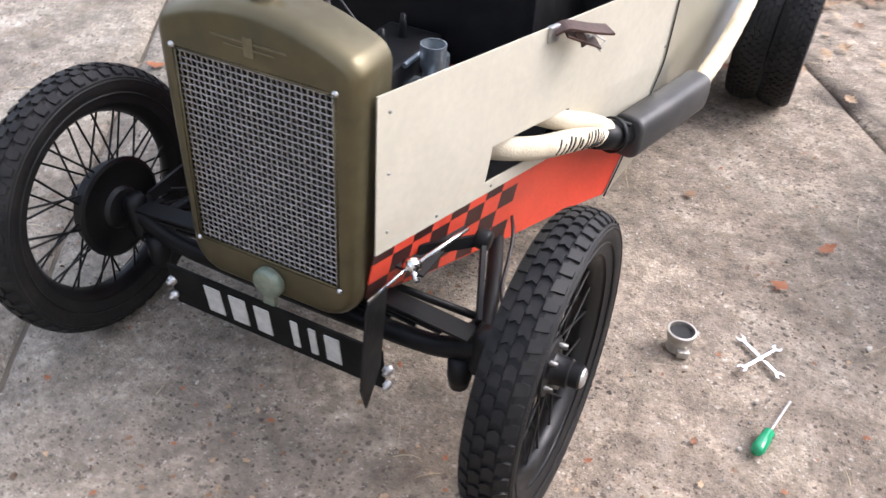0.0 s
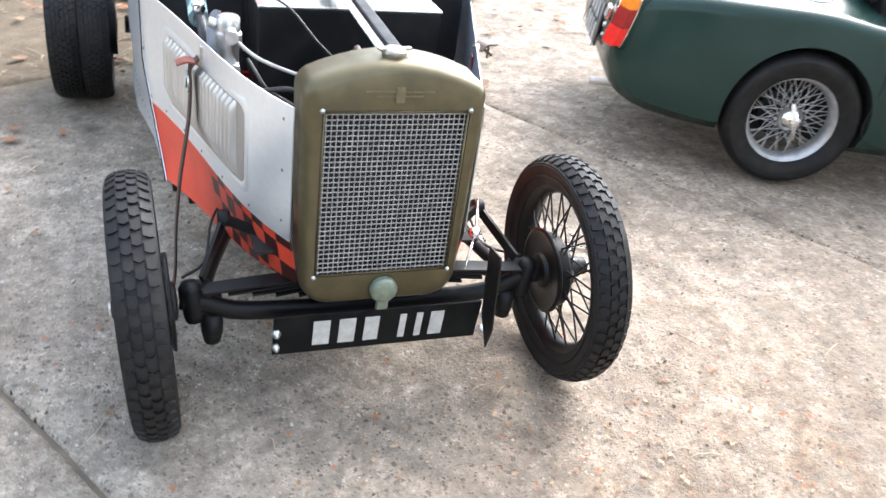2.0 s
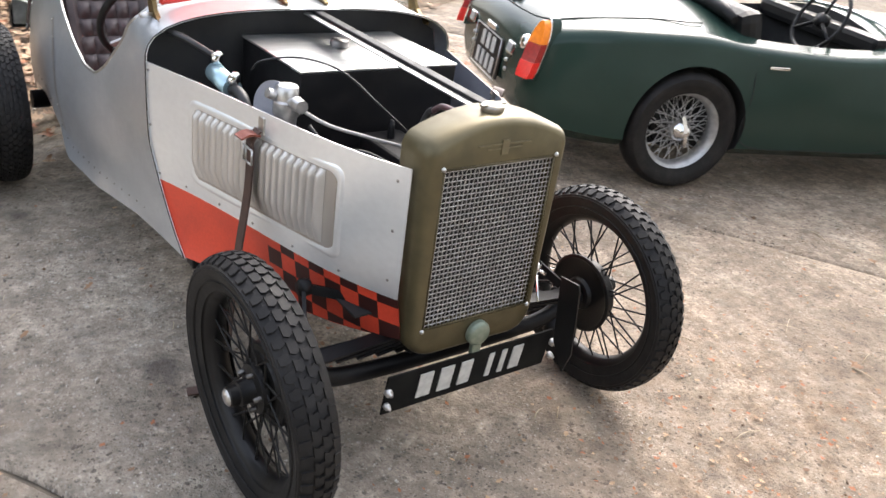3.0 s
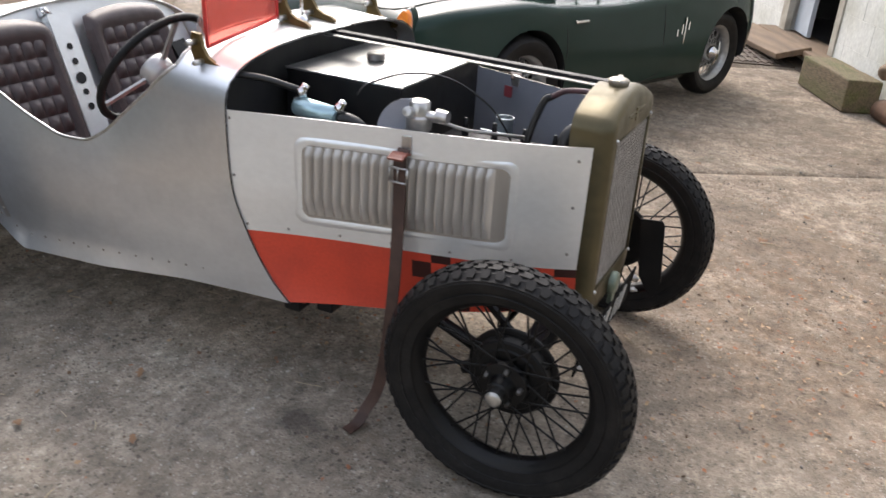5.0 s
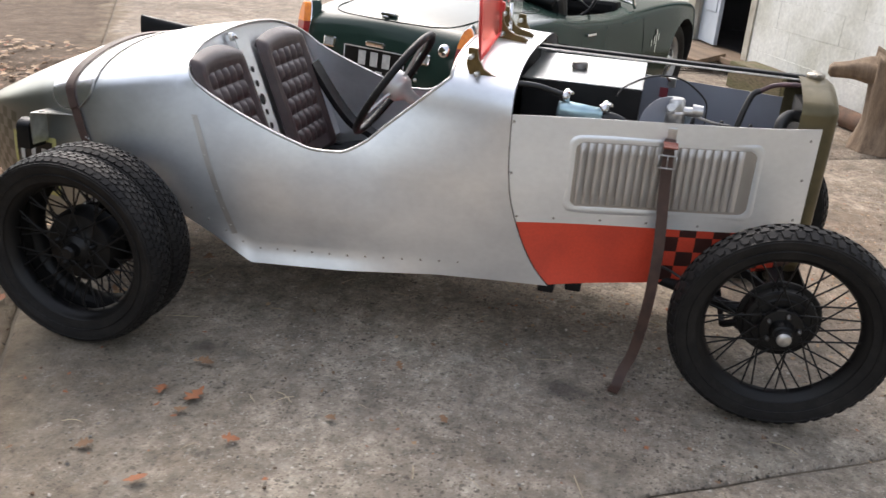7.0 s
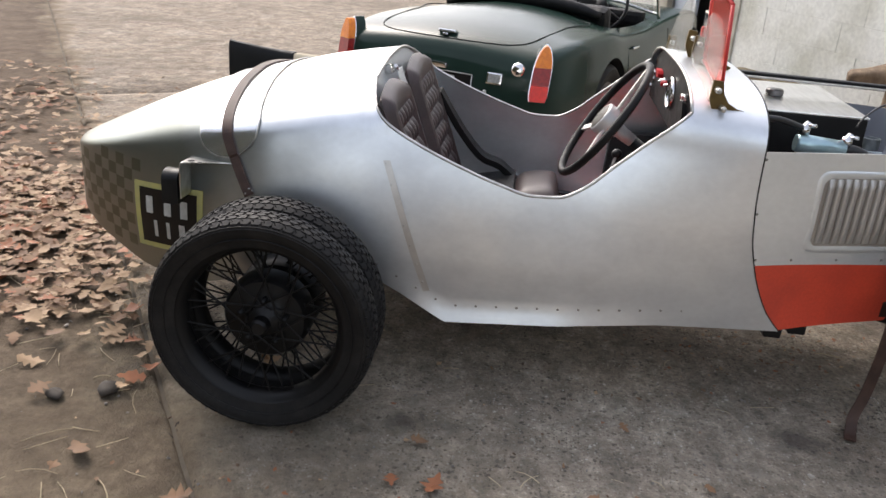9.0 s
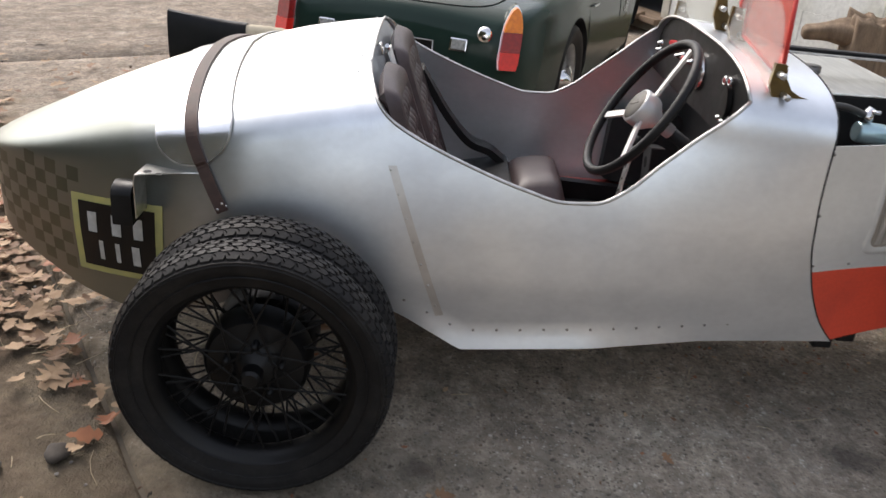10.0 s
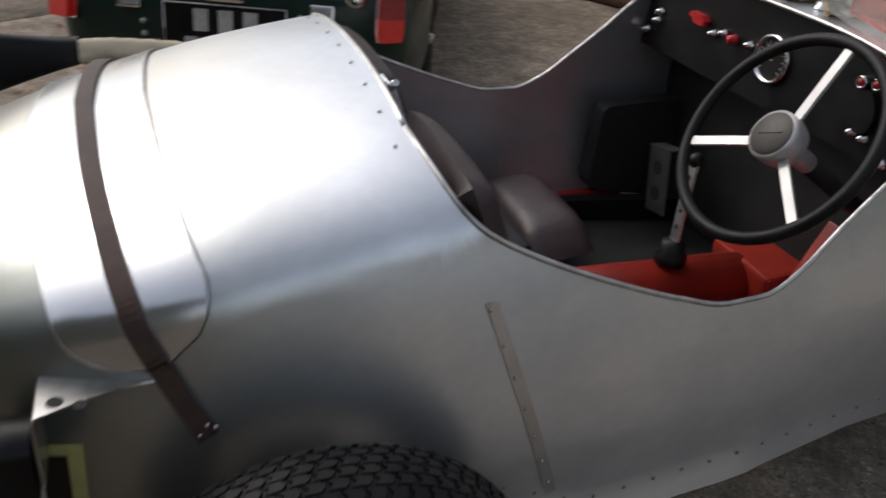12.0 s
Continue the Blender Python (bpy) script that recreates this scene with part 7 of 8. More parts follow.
def mg_details():
    seam = material("shut_line", (0.006, 0.007, 0.007), 0.8)
    # boot lid line
    pts = [mg_top(0.90, 0.44, 0.001), mg_top(0.60, 0.46, 0.001), mg_top(0.30, 0.45, 0.001), mg_top(0.16, 0.42, 0.001), mg_top(0.10, 0.33, 0.001), mg_top(0.075, 0.15, 0.001), mg_top(0.07, 0.0, 0.001)]
    pts = pts + [Vector((p.x, -p.y, p.z)) for p in pts[-2::-1]]
    bm = bmesh.new()
    add_tube(bm, spline(pts, 5, closed=True), 0.0032, 5, closed=True)
    for s in (-1, 1):
        pts = [mg_side(1.10, 0.70, s), mg_side(1.115, 0.5, s), mg_side(1.14, 0.26, s), mg_side(1.55, 0.235, s), mg_side(2.02, 0.26, s), mg_side(2.03, 0.5, s), mg_side(2.02, 0.69, s)]
        add_tube(bm, spline(pts, 6), 0.003, 5)
    split_parts("shut_line", bm, seam, mg)
    # tail lamps: chrome surround, amber above red
    for s in (-1, 1):
        def lens(z0, z1, mat, name, par, grow=0.0, begin=0.0, depth=0.062):
            bm = bmesh.new()

            def half(z):
                w = 0.043 * (1 - max(0.0, (z - 0.60) / 0.158)**2.2)**0.55 if z < 0.758 else 0.0
                return max(0.002, (w + grow) * min(1.0, 0.86 + 0.14 * (z - 0.495) / 0.03))
            zz = [z0 + (z1 - z0) * k / 14 for k in range(15)]
            out = [(half(z), z) for z in zz] + [(-half(z), z) for z in zz[::-1]]
            m = Matrix.Translation((0.052, s * 0.555, 0.0)) @ pose(0, 0, 0, 0, 0, -s * 24) @ Matrix(((0, 0, -1, 0.03), (1, 0, 0, 0), (0, 1, 0, 0), (0, 0, 0, 1))) @ pose(0, 0, 0, 0, 0, 0)
            sh = Matrix(((1, 0, 0.24, -0.16), (0, 1, 0, 0), (0, 0, 1, 0), (0, 0, 0, 1)))
            add_prism(bm, out, sh @ m @ pose(0, 0, begin), depth - begin)
            ob = part(name, bm, mat, par)
            return auto_smooth(ob, 40)
        lamp = lens(0.486, 0.764, GREEN, "tail_lamp", mg, 0.006, -0.03, 0.026)
        lens(0.490, 0.764, CHROME, "lamp_rim", lamp, 0.0045, 0.026, 0.033)
        lens(0.498, 0.572, BRIGHT_RED, "red_lens", lamp, 0, 0.030, 0.072)
        lens(0.573, 0.655, GLASS_RED, "dark_red_lens", lamp, 0, 0.030, 0.069)
        lens(0.656, 0.757, GLASS_ORANGE, "amber_lens", lamp, 0, 0.030, 0.072)
    # reflectors, round cap, plate, handles
    for y in (-0.33, 0.33):
        bm = bmesh.new()
        add_box(bm, 0.02, 0.085, 0.06, pose(-0.004, y, 0.572, 0, 12, 0), 0.008)
        r = part("plate_lamp", bm, CHROME, mg, "chrome-framed square reversing lamp")
        bm = bmesh.new()
        add_box(bm, 0.006, 0.062, 0.04, pose(-0.014, y, 0.574, 0, 12, 0), 0.002)
        part("lamp_glass", bm, material("ribbed_glass", (0.25, 0.26, 0.25), 0.3, 0, (0.4, 0.4, 0.38), 80, 2), r)
    bm = bmesh.new()
    add_lathe(bm, [(0.0001, 0.03), (0.02, 0.03), (0.034, 0.022), (0.038, 0.01), (0.036, -0.01)], 24, pose(0.03, -0.44, 0.625, 0, -90 + 8, 0))
    part("fuel_cap", bm, CHROME, mg, "round chrome fuel filler cap")
    bm = bmesh.new()
    add_box(bm, 0.05, 0.13, 0.03, pose(0.01, 0.0, 0.60), 0.01)
    part("number_lamp", bm, CHROME, mg, "chrome number-plate lamp")
    bm = bmesh.new()
    add_box(bm, 0.05, 0.10, 0.018, pose(0.115, 0.0, 0.748, 0, 20, 0), 0.006)
    add_box(bm, 0.05, 0.03, 0.012, pose(0.095, 0.0, 0.735, 0, 20, 0), 0.004)
    part("boot_handle", bm, CHROME, mg, "chrome boot handle")
    bm = bmesh.new()
    add_box(bm, 0.01, 0.42, 0.20, pose(-0.008, 0.0, 0.475, 0, 6, 0), 0.004)
    np_ = part("number_plate", bm, BLACKP, mg, "black plate with white bars")
    bm = bmesh.new()
    for k, y in enumerate((0.085, 0.0, -0.085)):
        add_box(bm, 0.004, 0.05, 0.075, pose(-0.013, y, 0.52, 0, 6, 0))
    for y in (0.12, 0.04, -0.04, -0.12):
        add_box(bm, 0.004, 0.045, 0.075, pose(-0.022, y, 0.425, 0, 6, 0))
    split_parts("plate_bar", bm, WHITE_BAR, np_)
    bm = bmesh.new()
    for a, b in (((-0.21, 0.575), (0.21, 0.575)), ((0.21, 0.575), (0.21, 0.375)), ((0.21, 0.375), (-0.21, 0.375)), ((-0.21, 0.375), (-0.21, 0.575))):
        add_tube(bm, [(-0.014 + (0.575 - a[1]) * -0.1, a[0], a[1]), (-0.014 + (0.575 - b[1]) * -0.1, b[0], b[1])], 0.003, 5)
    part("plate_edge", bm, STEEL, np_)
    bm = bmesh.new()
    for y in (0.32, -0.31):
        for z in (0.50, 0.455):
            add_lathe(bm, [(0.0001, 0.012), (0.009, 0.01), (0.011, 0.0)], 10, pose(0.0, y * 0.9, z, 0, -90, 0))
    split_parts("bumper_bolt", bm, STEEL, mg)
    # exhaust pipe end
    bm = bmesh.new()
    add_tube(bm, [(0.35, -0.30, 0.24), (-0.02, -0.30, 0.24)], 0.018, 12)
    part("exhaust_end", bm, ALU_STAIN, mg)
    # door handles, screen, cockpit
    for s in (-1, 1):
        bm = bmesh.new()
        p = mg_side(1.22, 0.645, s, 0.012)
        add_box(bm, 0.11, 0.012, 0.016, Matrix.Translation(p), 0.005)
        part("door_handle", bm, CHROME, mg, "chrome door handle")
    bm = bmesh.new()
    add_tube(bm, spline([(2.00, -0.60, 0.745), (1.93, -0.585, 0.90), (1.80, -0.55, 1.10), (1.77, -0.40, 1.13), (1.74, 0, 1.15), (1.77, 0.40, 1.13), (1.80, 0.55, 1.10), (1.93, 0.585, 0.90), (2.00, 0.60, 0.745)], 5), 0.011, 8)
    add_tube(bm, [(2.0, -0.60, 0.77), (2.06, -0.3, 0.82), (2.08, 0, 0.835), (2.06, 0.3, 0.82), (2.0, 0.60, 0.77)], 0.011, 8)
    part("screen_frame", bm, CHROME, mg, "chrome windscreen frame")
    bm = bmesh.new()
    rows = []
    for k in range(9):
        y = -0.56 + 1.12 * k / 8
        bow = 0.07 * (1 - (y / 0.58)**2)
        rows.append([Vector((2.0 + bow, y, 0.765 + bow)), Vector((1.79 + bow * -0.5, y * 0.97, 1.12))])
    add_grid(bm, rows)
    gl = bpy.data.materials.new("windscreen_glass")
    gl.use_nodes = True
    b = gl.node_tree.nodes["Principled BSDF"]
    b.inputs["Transmission Weight"].default_value, b.inputs["Roughness"].default_value, b.inputs["IOR"].default_value = 1.0, 0.02, 1.1
    ob = solid(part("windscreen", bm, gl, mg, "clear windscreen glass"), 0.004, 0)
    ob.visible_shadow = False
    bm = bmesh.new()
    add_box(bm, 0.10, 1.06, 0.10, pose(1.90, 0, 0.74), 0.03)
    for y in (-0.30, 0.30):
        add_box(bm, 0.42, 0.46, 0.14, pose(1.40, y, 0.46), 0.05)
        add_box(bm, 0.13, 0.46, 0.48, pose(1.16, y, 0.63, 0, -14, 0), 0.05)
    split_parts("seat_and_dash", bm, SATIN, mg)
    m = Matrix.Translation((1.66, -0.30, 0.82)) @ pose(0, 0, 0, 0, -65, 0)
    bm = bmesh.new()
    add_tube(bm, [m @ Vector((0.17 * math.cos(a), 0.17 * math.sin(a), 0)) for a in (2 * math.pi * k / 40 for k in range(40))], 0.011, 8, closed=True)
    for a in (0, 120, 240):
        add_tube(bm, [m @ Vector((0, 0, 0)), m @ Vector((0.17 * math.cos(radians(a)), 0.17 * math.sin(radians(a)), 0))], 0.010, 6)
    add_lathe(bm, [(0.0001, 0.02), (0.035, 0.015), (0.04, -0.03), (0.0001, -0.03)], 16, m)
    part("steering_wheel", bm, SATIN, mg)
    # trim on the front wing and folded hood
    bm = bmesh.new()
    for du, z0, z1 in ((2.22, 0.50, 0.56), (2.25, 0.44, 0.60), (2.29, 0.52, 0.57), (2.17, 0.49, 0.53)):
        add_box(bm, 0.014, 0.004, z1 - z0, Matrix.Translation(mg_side(du, (z0 + z1) / 2, -1, 0.002)))
    part("wing_badge", bm, CHROME, mg, "chrome wing trim")
    bm = bmesh.new()
    pts = [(1.03, y, 0.865 - 0.05 * (abs(y) / 0.5)**3) for y in np.linspace(-0.5, 0.5, 9)]
    add_tube(bm, pts, [0.02, 0.035, 0.04, 0.045, 0.045, 0.045, 0.04, 0.035, 0.02], 12)
    part("folded_hood", bm, SATIN, mg, "black folded hood behind the seats")


mg_details()

silver = material("silver_wheel_paint", (0.48, 0.48, 0.475), 0.4, 0.6, (0.36, 0.36, 0.355), 30, 4)
mgw = wheel_parts(0.298, 0.15, 0.192, 60, silver, silver, dish=0.03, hub_r=0.042)
bm = bmesh.new()
add_lathe(bm, [(0.0001, -0.085), (0.022, -0.083), (0.030, -0.075), (0.042, -0.06), (0.056, -0.045), (0.060, 0.02), (0.07, 0.05)], 28, pose(0, 0, 0, 0, 90, 0))
for a in (60, 240):
    d = Vector((0, math.cos(radians(a)), math.sin(radians(a))))
    add_strap(bm, [Vector((-0.075, 0, 0)), Vector((-0.07, 0, 0)) + d * 0.045, Vector((-0.058, 0, 0)) + d * 0.078], (1, 0, 0), 0.024, 0.018)
part("knock_off_nut", bm, CHROME, mgw, "chrome two-eared wheel nut")
bm = bmesh.new()
add_lathe(bm, [(0.0001, 0.05), (0.115, 0.05), (0.12, 0.06), (0.12, 0.10), (0.0001, 0.10)], 28, pose(0, 0, 0, 0, 90, 0))
part("brake_drum", bm, SATIN, mgw)
for u in (0.81, 2.83):
    for s in (-1, 1):
        # the wheel's own axis is x with its outer face to -x
        w = copy_thing(mgw, pose(u, s * (0.605 if u < 1 else 0.53), 0.303, 0, 0, 90 if s < 0 else -90) @ pose(0, 0, 0, 17 * u, 0, 0))
        w.parent = mg
for o in (*mgw.children_recursive, mgw):
    bpy.data.objects.remove(o)

# ---- the white block wall with its doorway ----
WALLP = material("flaking_white_wall_paint", (0.70, 0.70, 0.65), 0.85, 0, (0.46, 0.455, 0.375), 1.5, 11, (0.46, 0.70), 0.6, 40, fine=0.10, fine_scale=30, world_space=True)
MORTAR = material("painted_mortar", (0.60, 0.59, 0.54), 0.9, 0, (0.46, 0.44, 0.37), 5, 6, bump=0.3, bump_scale=80)
WOOD_OLD = material("weathered_timber", (0.20, 0.135, 0.085), 0.85, 0, (0.12, 0.085, 0.055), 6, 8, (0.35, 0.7), 0.5, 70, stretch=(0.25, 3, 3), fine=0.15)
MOSSY = material("mossy_timber", (0.155, 0.118, 0.072), 0.9, 0, (0.105, 0.108, 0.040), 3.5, 9, (0.40, 0.66), 0.9, 45, stretch=(0.5, 2.5, 2.5), fine=0.3, fine_scale=40)
BARK = material("dry_stump_wood", (0.25, 0.18, 0.12), 0.9, 0, (0.13, 0.09, 0.06), 9, 8, (0.35, 0.7), 0.6, 50, stretch=(2.5, 2.5, 0.35), fine=0.2)
RUSTY = material("rusty_pipe", (0.14, 0.075, 0.045), 0.85, 0, (0.085, 0.05, 0.033), 12, 7, bump=0.4, bump_scale=90)
DOORB = material("pale_blue_door_paint", (0.48, 0.53, 0.58), 0.6, 0, (0.40, 0.45, 0.50), 4, 6, bump=0.1, bump_scale=60)
FRAMEW = material("grey_frame_paint", (0.46, 0.43, 0.36), 0.7, 0, (0.30, 0.27, 0.21), 6, 7, bump=0.25, bump_scale=80)

WD = 24.0
wall_m = pose(5.50, -0.32, 0, 0, 0, WD)     # x along the wall, y towards the yard


def wall_box(name, mat, x0, x1, y0, y1, z0, z1, bev=0.0, parent=None):
    bm = bmesh.new()
    add_box(bm, x1 - x0, y1 - y0, z1 - z0, pose((x0 + x1) / 2, (y0 + y1) / 2, (z0 + z1) / 2), bev)
    ob = part(name, bm, mat, parent)
    if not parent:
        ob.matrix_basis = wall_m
    return ob


D0, D1, SILL, HEAD = 0.0, 1.15, 0.15, 2.2
bm = bmesh.new()
for x0, x1, z0, z1 in ((-5.0, D0, -0.1, 3.0), (D1, 4.5, -0.1, 3.0), (D0, D1, HEAD, 3.0), (D0, D1, -0.1, SILL - 0.06)):
    add_box(bm, x1 - x0, 0.2, z1 - z0, pose((x0 + x1) / 2, -0.104, (z0 + z1) / 2))
wall = part("wall_north", bm, MORTAR)
wall.matrix_basis = wall_m
tagged(wall, "white painted concrete block wall with a doorway", "wall", kind="structure")
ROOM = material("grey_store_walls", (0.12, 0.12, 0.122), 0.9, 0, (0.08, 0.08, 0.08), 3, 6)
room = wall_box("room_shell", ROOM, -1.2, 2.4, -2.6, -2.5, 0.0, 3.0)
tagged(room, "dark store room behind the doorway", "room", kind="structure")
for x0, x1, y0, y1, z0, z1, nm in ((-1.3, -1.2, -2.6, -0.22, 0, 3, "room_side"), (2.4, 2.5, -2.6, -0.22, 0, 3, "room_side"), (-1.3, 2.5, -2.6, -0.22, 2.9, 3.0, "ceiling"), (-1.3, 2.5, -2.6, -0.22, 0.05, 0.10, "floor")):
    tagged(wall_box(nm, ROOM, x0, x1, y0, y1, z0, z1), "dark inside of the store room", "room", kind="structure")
fr = thing("door_1", "pale blue wooden door standing open inside a grey frame", "door", m=wall_m, kind="structure")
wall_box("door_jamb", FRAMEW, D0 - 0.08, D0 + 0.02, -0.16, 0.012, SILL, HEAD, 0.006, fr)
wall_box("door_jamb", FRAMEW, D1 - 0.04, D1 + 0.12, -0.05, 0.012, SILL, HEAD, 0.006, fr)
wall_box("door_head", FRAMEW, D0 - 0.02, D1 + 0.02, -0.16, 0.012, HEAD - 0.06, HEAD, 0.006, fr)
wall_box("threshold", WOOD_OLD, D0 - 0.10, D1 + 0.25, -0.18, 0.16, SILL - 0.055, SILL, 0.01, fr)
bm = bmesh.new()
add_box(bm, 0.42, 0.04, HEAD - SILL - 0.09, pose(0.905, -0.085, (HEAD + SILL) / 2 - 0.03, 0, 0, -4), 0.004)
for z in (0.75, 1.55):
    add_box(bm, 0.30, 0.012, 0.55, pose(0.905, -0.061, z, 0, 0, -4), 0.006)
leaf = part("door_leaf", bm, DOORB, fr, "pale blue door leaf")

# mossy timber step, stump, log and pipe at the foot of the wall
bm = bmesh.new()
add_box(bm, 0.80, 0.24, 0.222, pose(-0.87, 0.245, 0.112, 0, 0, 2), 0.012)
bmesh.ops.subdivide_edges(bm, edges=[e for e in bm.edges if e.calc_length() > 0.1], cuts=5, use_grid_fill=True)
for v in bm.verts:
    v.co += Vector((0, 0, 0.008)) * noise.noise(v.co * 6)
step = part("timber_step", bm, MOSSY)
step.matrix_basis = wall_m
tagged(step, "mossy squared timber baulk lying along the wall", "timber")
bm = bmesh.new()
add_box(bm, 1.5, 0.30, 0.05, pose(0.88, 0.26, 0.095, -14, 2, 2), 0.010)
plank = part("plank", bm, WOOD_OLD)
plank.matrix_basis = wall_m
tagged(plank, "old brown plank below the doorway", "plank")


def stump():
    """A gnarled, broken stump with a short pointed limb."""
    bm = bmesh.new()
    rows = []
    for k in range(23):
        z = 0.60 * k / 22
        row = []
        for j in range(44):
            a = 2 * math.pi * j / 44
            r = 0.185 * (1.22 - 0.30 * min(1, z / 0.18)) * (1 + 0.10 * math.sin(3 * a + 0.6) + 0.045 * math.sin(11 * a + 4 * z) + 0.16 * noise.noise(Vector((math.cos(a) * 2, math.sin(a) * 2, z * 2.5))))
            ragged = 0.07 * noise.noise(Vector((math.cos(a) * 3, math.sin(a) * 3, 7))) if k > 17 else 0.0
            row.append(Vector((r * math.cos(a), r * math.sin(a), z + ragged * (k - 17) / 5)))
        rows.append(row)
    rows.append([Vector((p.x * 0.75, p.y * 0.75, p.z - 0.02)) for p in rows[-1]])
    rows.append([Vector((p.x * 0.2, p.y * 0.2, p.z - 0.05)) for p in rows[-2]])
    V, _ = add_grid(bm, rows, wrap_v=True)
    bm.faces.new(V[-1])
    st = part("tree_stump", bm, BARK)
    st.matrix_basis = pose(3.20, -1.07, 0)
    tagged(st, "dry gnarled brown tree stump beside the wall", "stump")
    bm = bmesh.new()
    rows = []
    for k in range(19):
        x = 0.40 * k / 18
        row = []
        for j in range(20):
            a = 2 * math.pi * j / 20
            r = (0.125 - 0.070 * (k / 18)**1.3) * (1 + 0.28 * noise.noise(Vector((x * 6, math.cos(a) * 1.3, math.sin(a) * 1.3)))) * (0.6 if k == 18 else 1)
            row.append(Vector((x, r * math.cos(a), r * 0.8 * math.sin(a) - 0.10 * x * x)))
        rows.append(row)
    V, _ = add_grid(bm, rows, wrap_v=True)
    bm.faces.new(V[0])
    bm.faces.new(V[-1])
    limb = part("limb", bm, BARK, st, "short pointed broken limb")
    limb.matrix_basis = pose(0.02, 0.02, 0.50, 0, 2, 78)
    bm = bmesh.new()
    add_tube(bm, spline([(-1.36, 0.13, 0.06), (-1.8, 0.12, 0.06), (-2.5, 0.14, 0.06)], 6), 0.07, 16)
    pp = part("pipe", bm, RUSTY)
    pp.matrix_basis = wall_m
    tagged(pp, "rusty round pipe lying at the foot of the wall", "pipe")


stump()
bm = bmesh.new()
add_box(bm, 0.46, 0.40, 0.012, pose(0, 0, 0.004), 0.003)
for k in range(8):
    add_box(bm, 0.42, 0.018, 0.012, pose(0, -0.16 + 0.046 * k, 0.013), 0.003)
for k in range(4):
    add_box(bm, 0.018, 0.36, 0.012, pose(-0.18 + 0.12 * k, 0, 0.014), 0.003)
dr = part("drain_grate", bm, material("cast_iron", (0.07, 0.055, 0.045), 0.75, 0.3, (0.13, 0.10, 0.075), 14, 6, bump=0.3, bump_scale=100))
dr.matrix_basis = pose(5.80, 0.30, 0.0, 0, 0, 22) @ Matrix.Diagonal((1.6, 1.35, 1, 1))
tagged(dr, "rusty cast iron drain grate set in the concrete", "drain")


# ---- loose things on the ground ----
def tools():
    # small open metal cup
    bm = bmesh.new()
    add_lathe(bm, [(0.0001, 0.004), (0.020, 0.004), (0.026, 0.0), (0.030, 0.004), (0.027, 0.022), (0.031, 0.032), (0.034, 0.040), (0.034, 0.052), (0.036, 0.055), (0.036, 0.060), (0.031, 0.061), (0.030, 0.04), (0.024, 0.02), (0.0001, 0.018)], 28)
    add_box(bm, 0.03, 0.022, 0.02, pose(0.008, -0.030, 0.012), 0.005)
    cup = part("metal_cup", bm, [material("dull_alloy", (0.50, 0.47, 0.42), 0.45, 0.6, (0.36, 0.33, 0.29), 40, 5)])
    auto_smooth(cup, 40)
    cup.matrix_basis = pose(0.735, 0.575, 0.0, 0, 0, 20)
    tagged(cup, "small dull alloy pipe flange standing on the concrete", "fitting")
    # dark disc below the rim stands for the shaded inside
    bm = bmesh.new()
    add_lathe(bm, [(0.0001, 0.0), (0.028, 0.0)], 24, pose(0, 0, 0.052))
    ins = part("dark_bore", bm, DARKIN, cup)

    def spanner(L, m):
        bm = bmesh.new()
        add_box(bm, L, 0.010, 0.004, pose(0, 0, 0.004), 0.0015)
        for s in (-1, 1):
            out = [(s * (L / 2 + 0.004) + s * 0.012 * math.cos(radians(40 + 280 * k / 14)), 0.012 * math.sin(radians(40 + 280 * k / 14))) for k in range(15)]
            out += [(s * (L / 2 + 0.002), -0.005), (s * (L / 2 + 0.002), 0.005)]
            add_prism(bm, out, pose(0, 0, 0.0015), 0.005)
        ob = part("spanner", bm, CHROME)
        ob.matrix_basis = m
        tagged(ob, "bright steel open-ended spanner on the concrete", "spanner", "crossed spanners")
    spanner(0.13, pose(0.925, 0.640, 0.003, 0, 0, -38))
    spanner(0.13, pose(0.925, 0.625, 0.011, 0, 3, 62))
    # screwdriver
    sd = thing("screwdriver", "screwdriver with a green plastic handle on the concrete", "screwdriver")
    m = look((0.978, 0.360, 0.017), (1.035, 0.61, 0.006)) 
    bm = bmesh.new()
    add_lathe(bm, [(0.0001, 0.040), (0.012, 0.038), (0.016, 0.028), (0.016, -0.010), (0.013, -0.022), (0.015, -0.034), (0.010, -0.042), (0.0001, -0.042)], 10, m)
    part("handle", bm, material("green_plastic", (0.01, 0.30, 0.13), 0.25, 0, (0.008, 0.24, 0.10), 30, 3, coat=0.3), sd, "translucent green plastic handle")
    bm = bmesh.new()
    add_lathe(bm, [(0.0035, -0.04), (0.0035, -0.15), (0.004, -0.165), (0.0001, -0.17)], 8, m)
    part("blade", bm, STEEL, sd)


tools()

LEAF = material("dead_leaf", (0.24, 0.135, 0.07), 0.75, 0, (0.14, 0.08, 0.045), 14, 6, (0.35, 0.7), 0.2, 90)
LEAF_PALE = material("pale_dead_leaf", (0.42, 0.285, 0.17), 0.75, 0, (0.27, 0.175, 0.10), 14, 6, (0.35, 0.7), 0.2, 90)
LEAF_ORANGE = material("orange_leaf", (0.32, 0.12, 0.05), 0.7, 0, (0.21, 0.078, 0.035), 14, 6, (0.35, 0.7), 0.2, 90)


def leaf_outline(rnd, n=4):
    """Half-widths along a lobed leaf."""
    pts = []
    for k in range(2 * n + 1):
        f = k / (2 * n)
        w = math.sin(math.pi * min(1, f * 1.05 + 0.03))**0.8 * (0.40 if k % 2 else 0.20) * (1 + rnd.uniform(-0.45, 0.35))
        pts.append((f, w))
    return pts


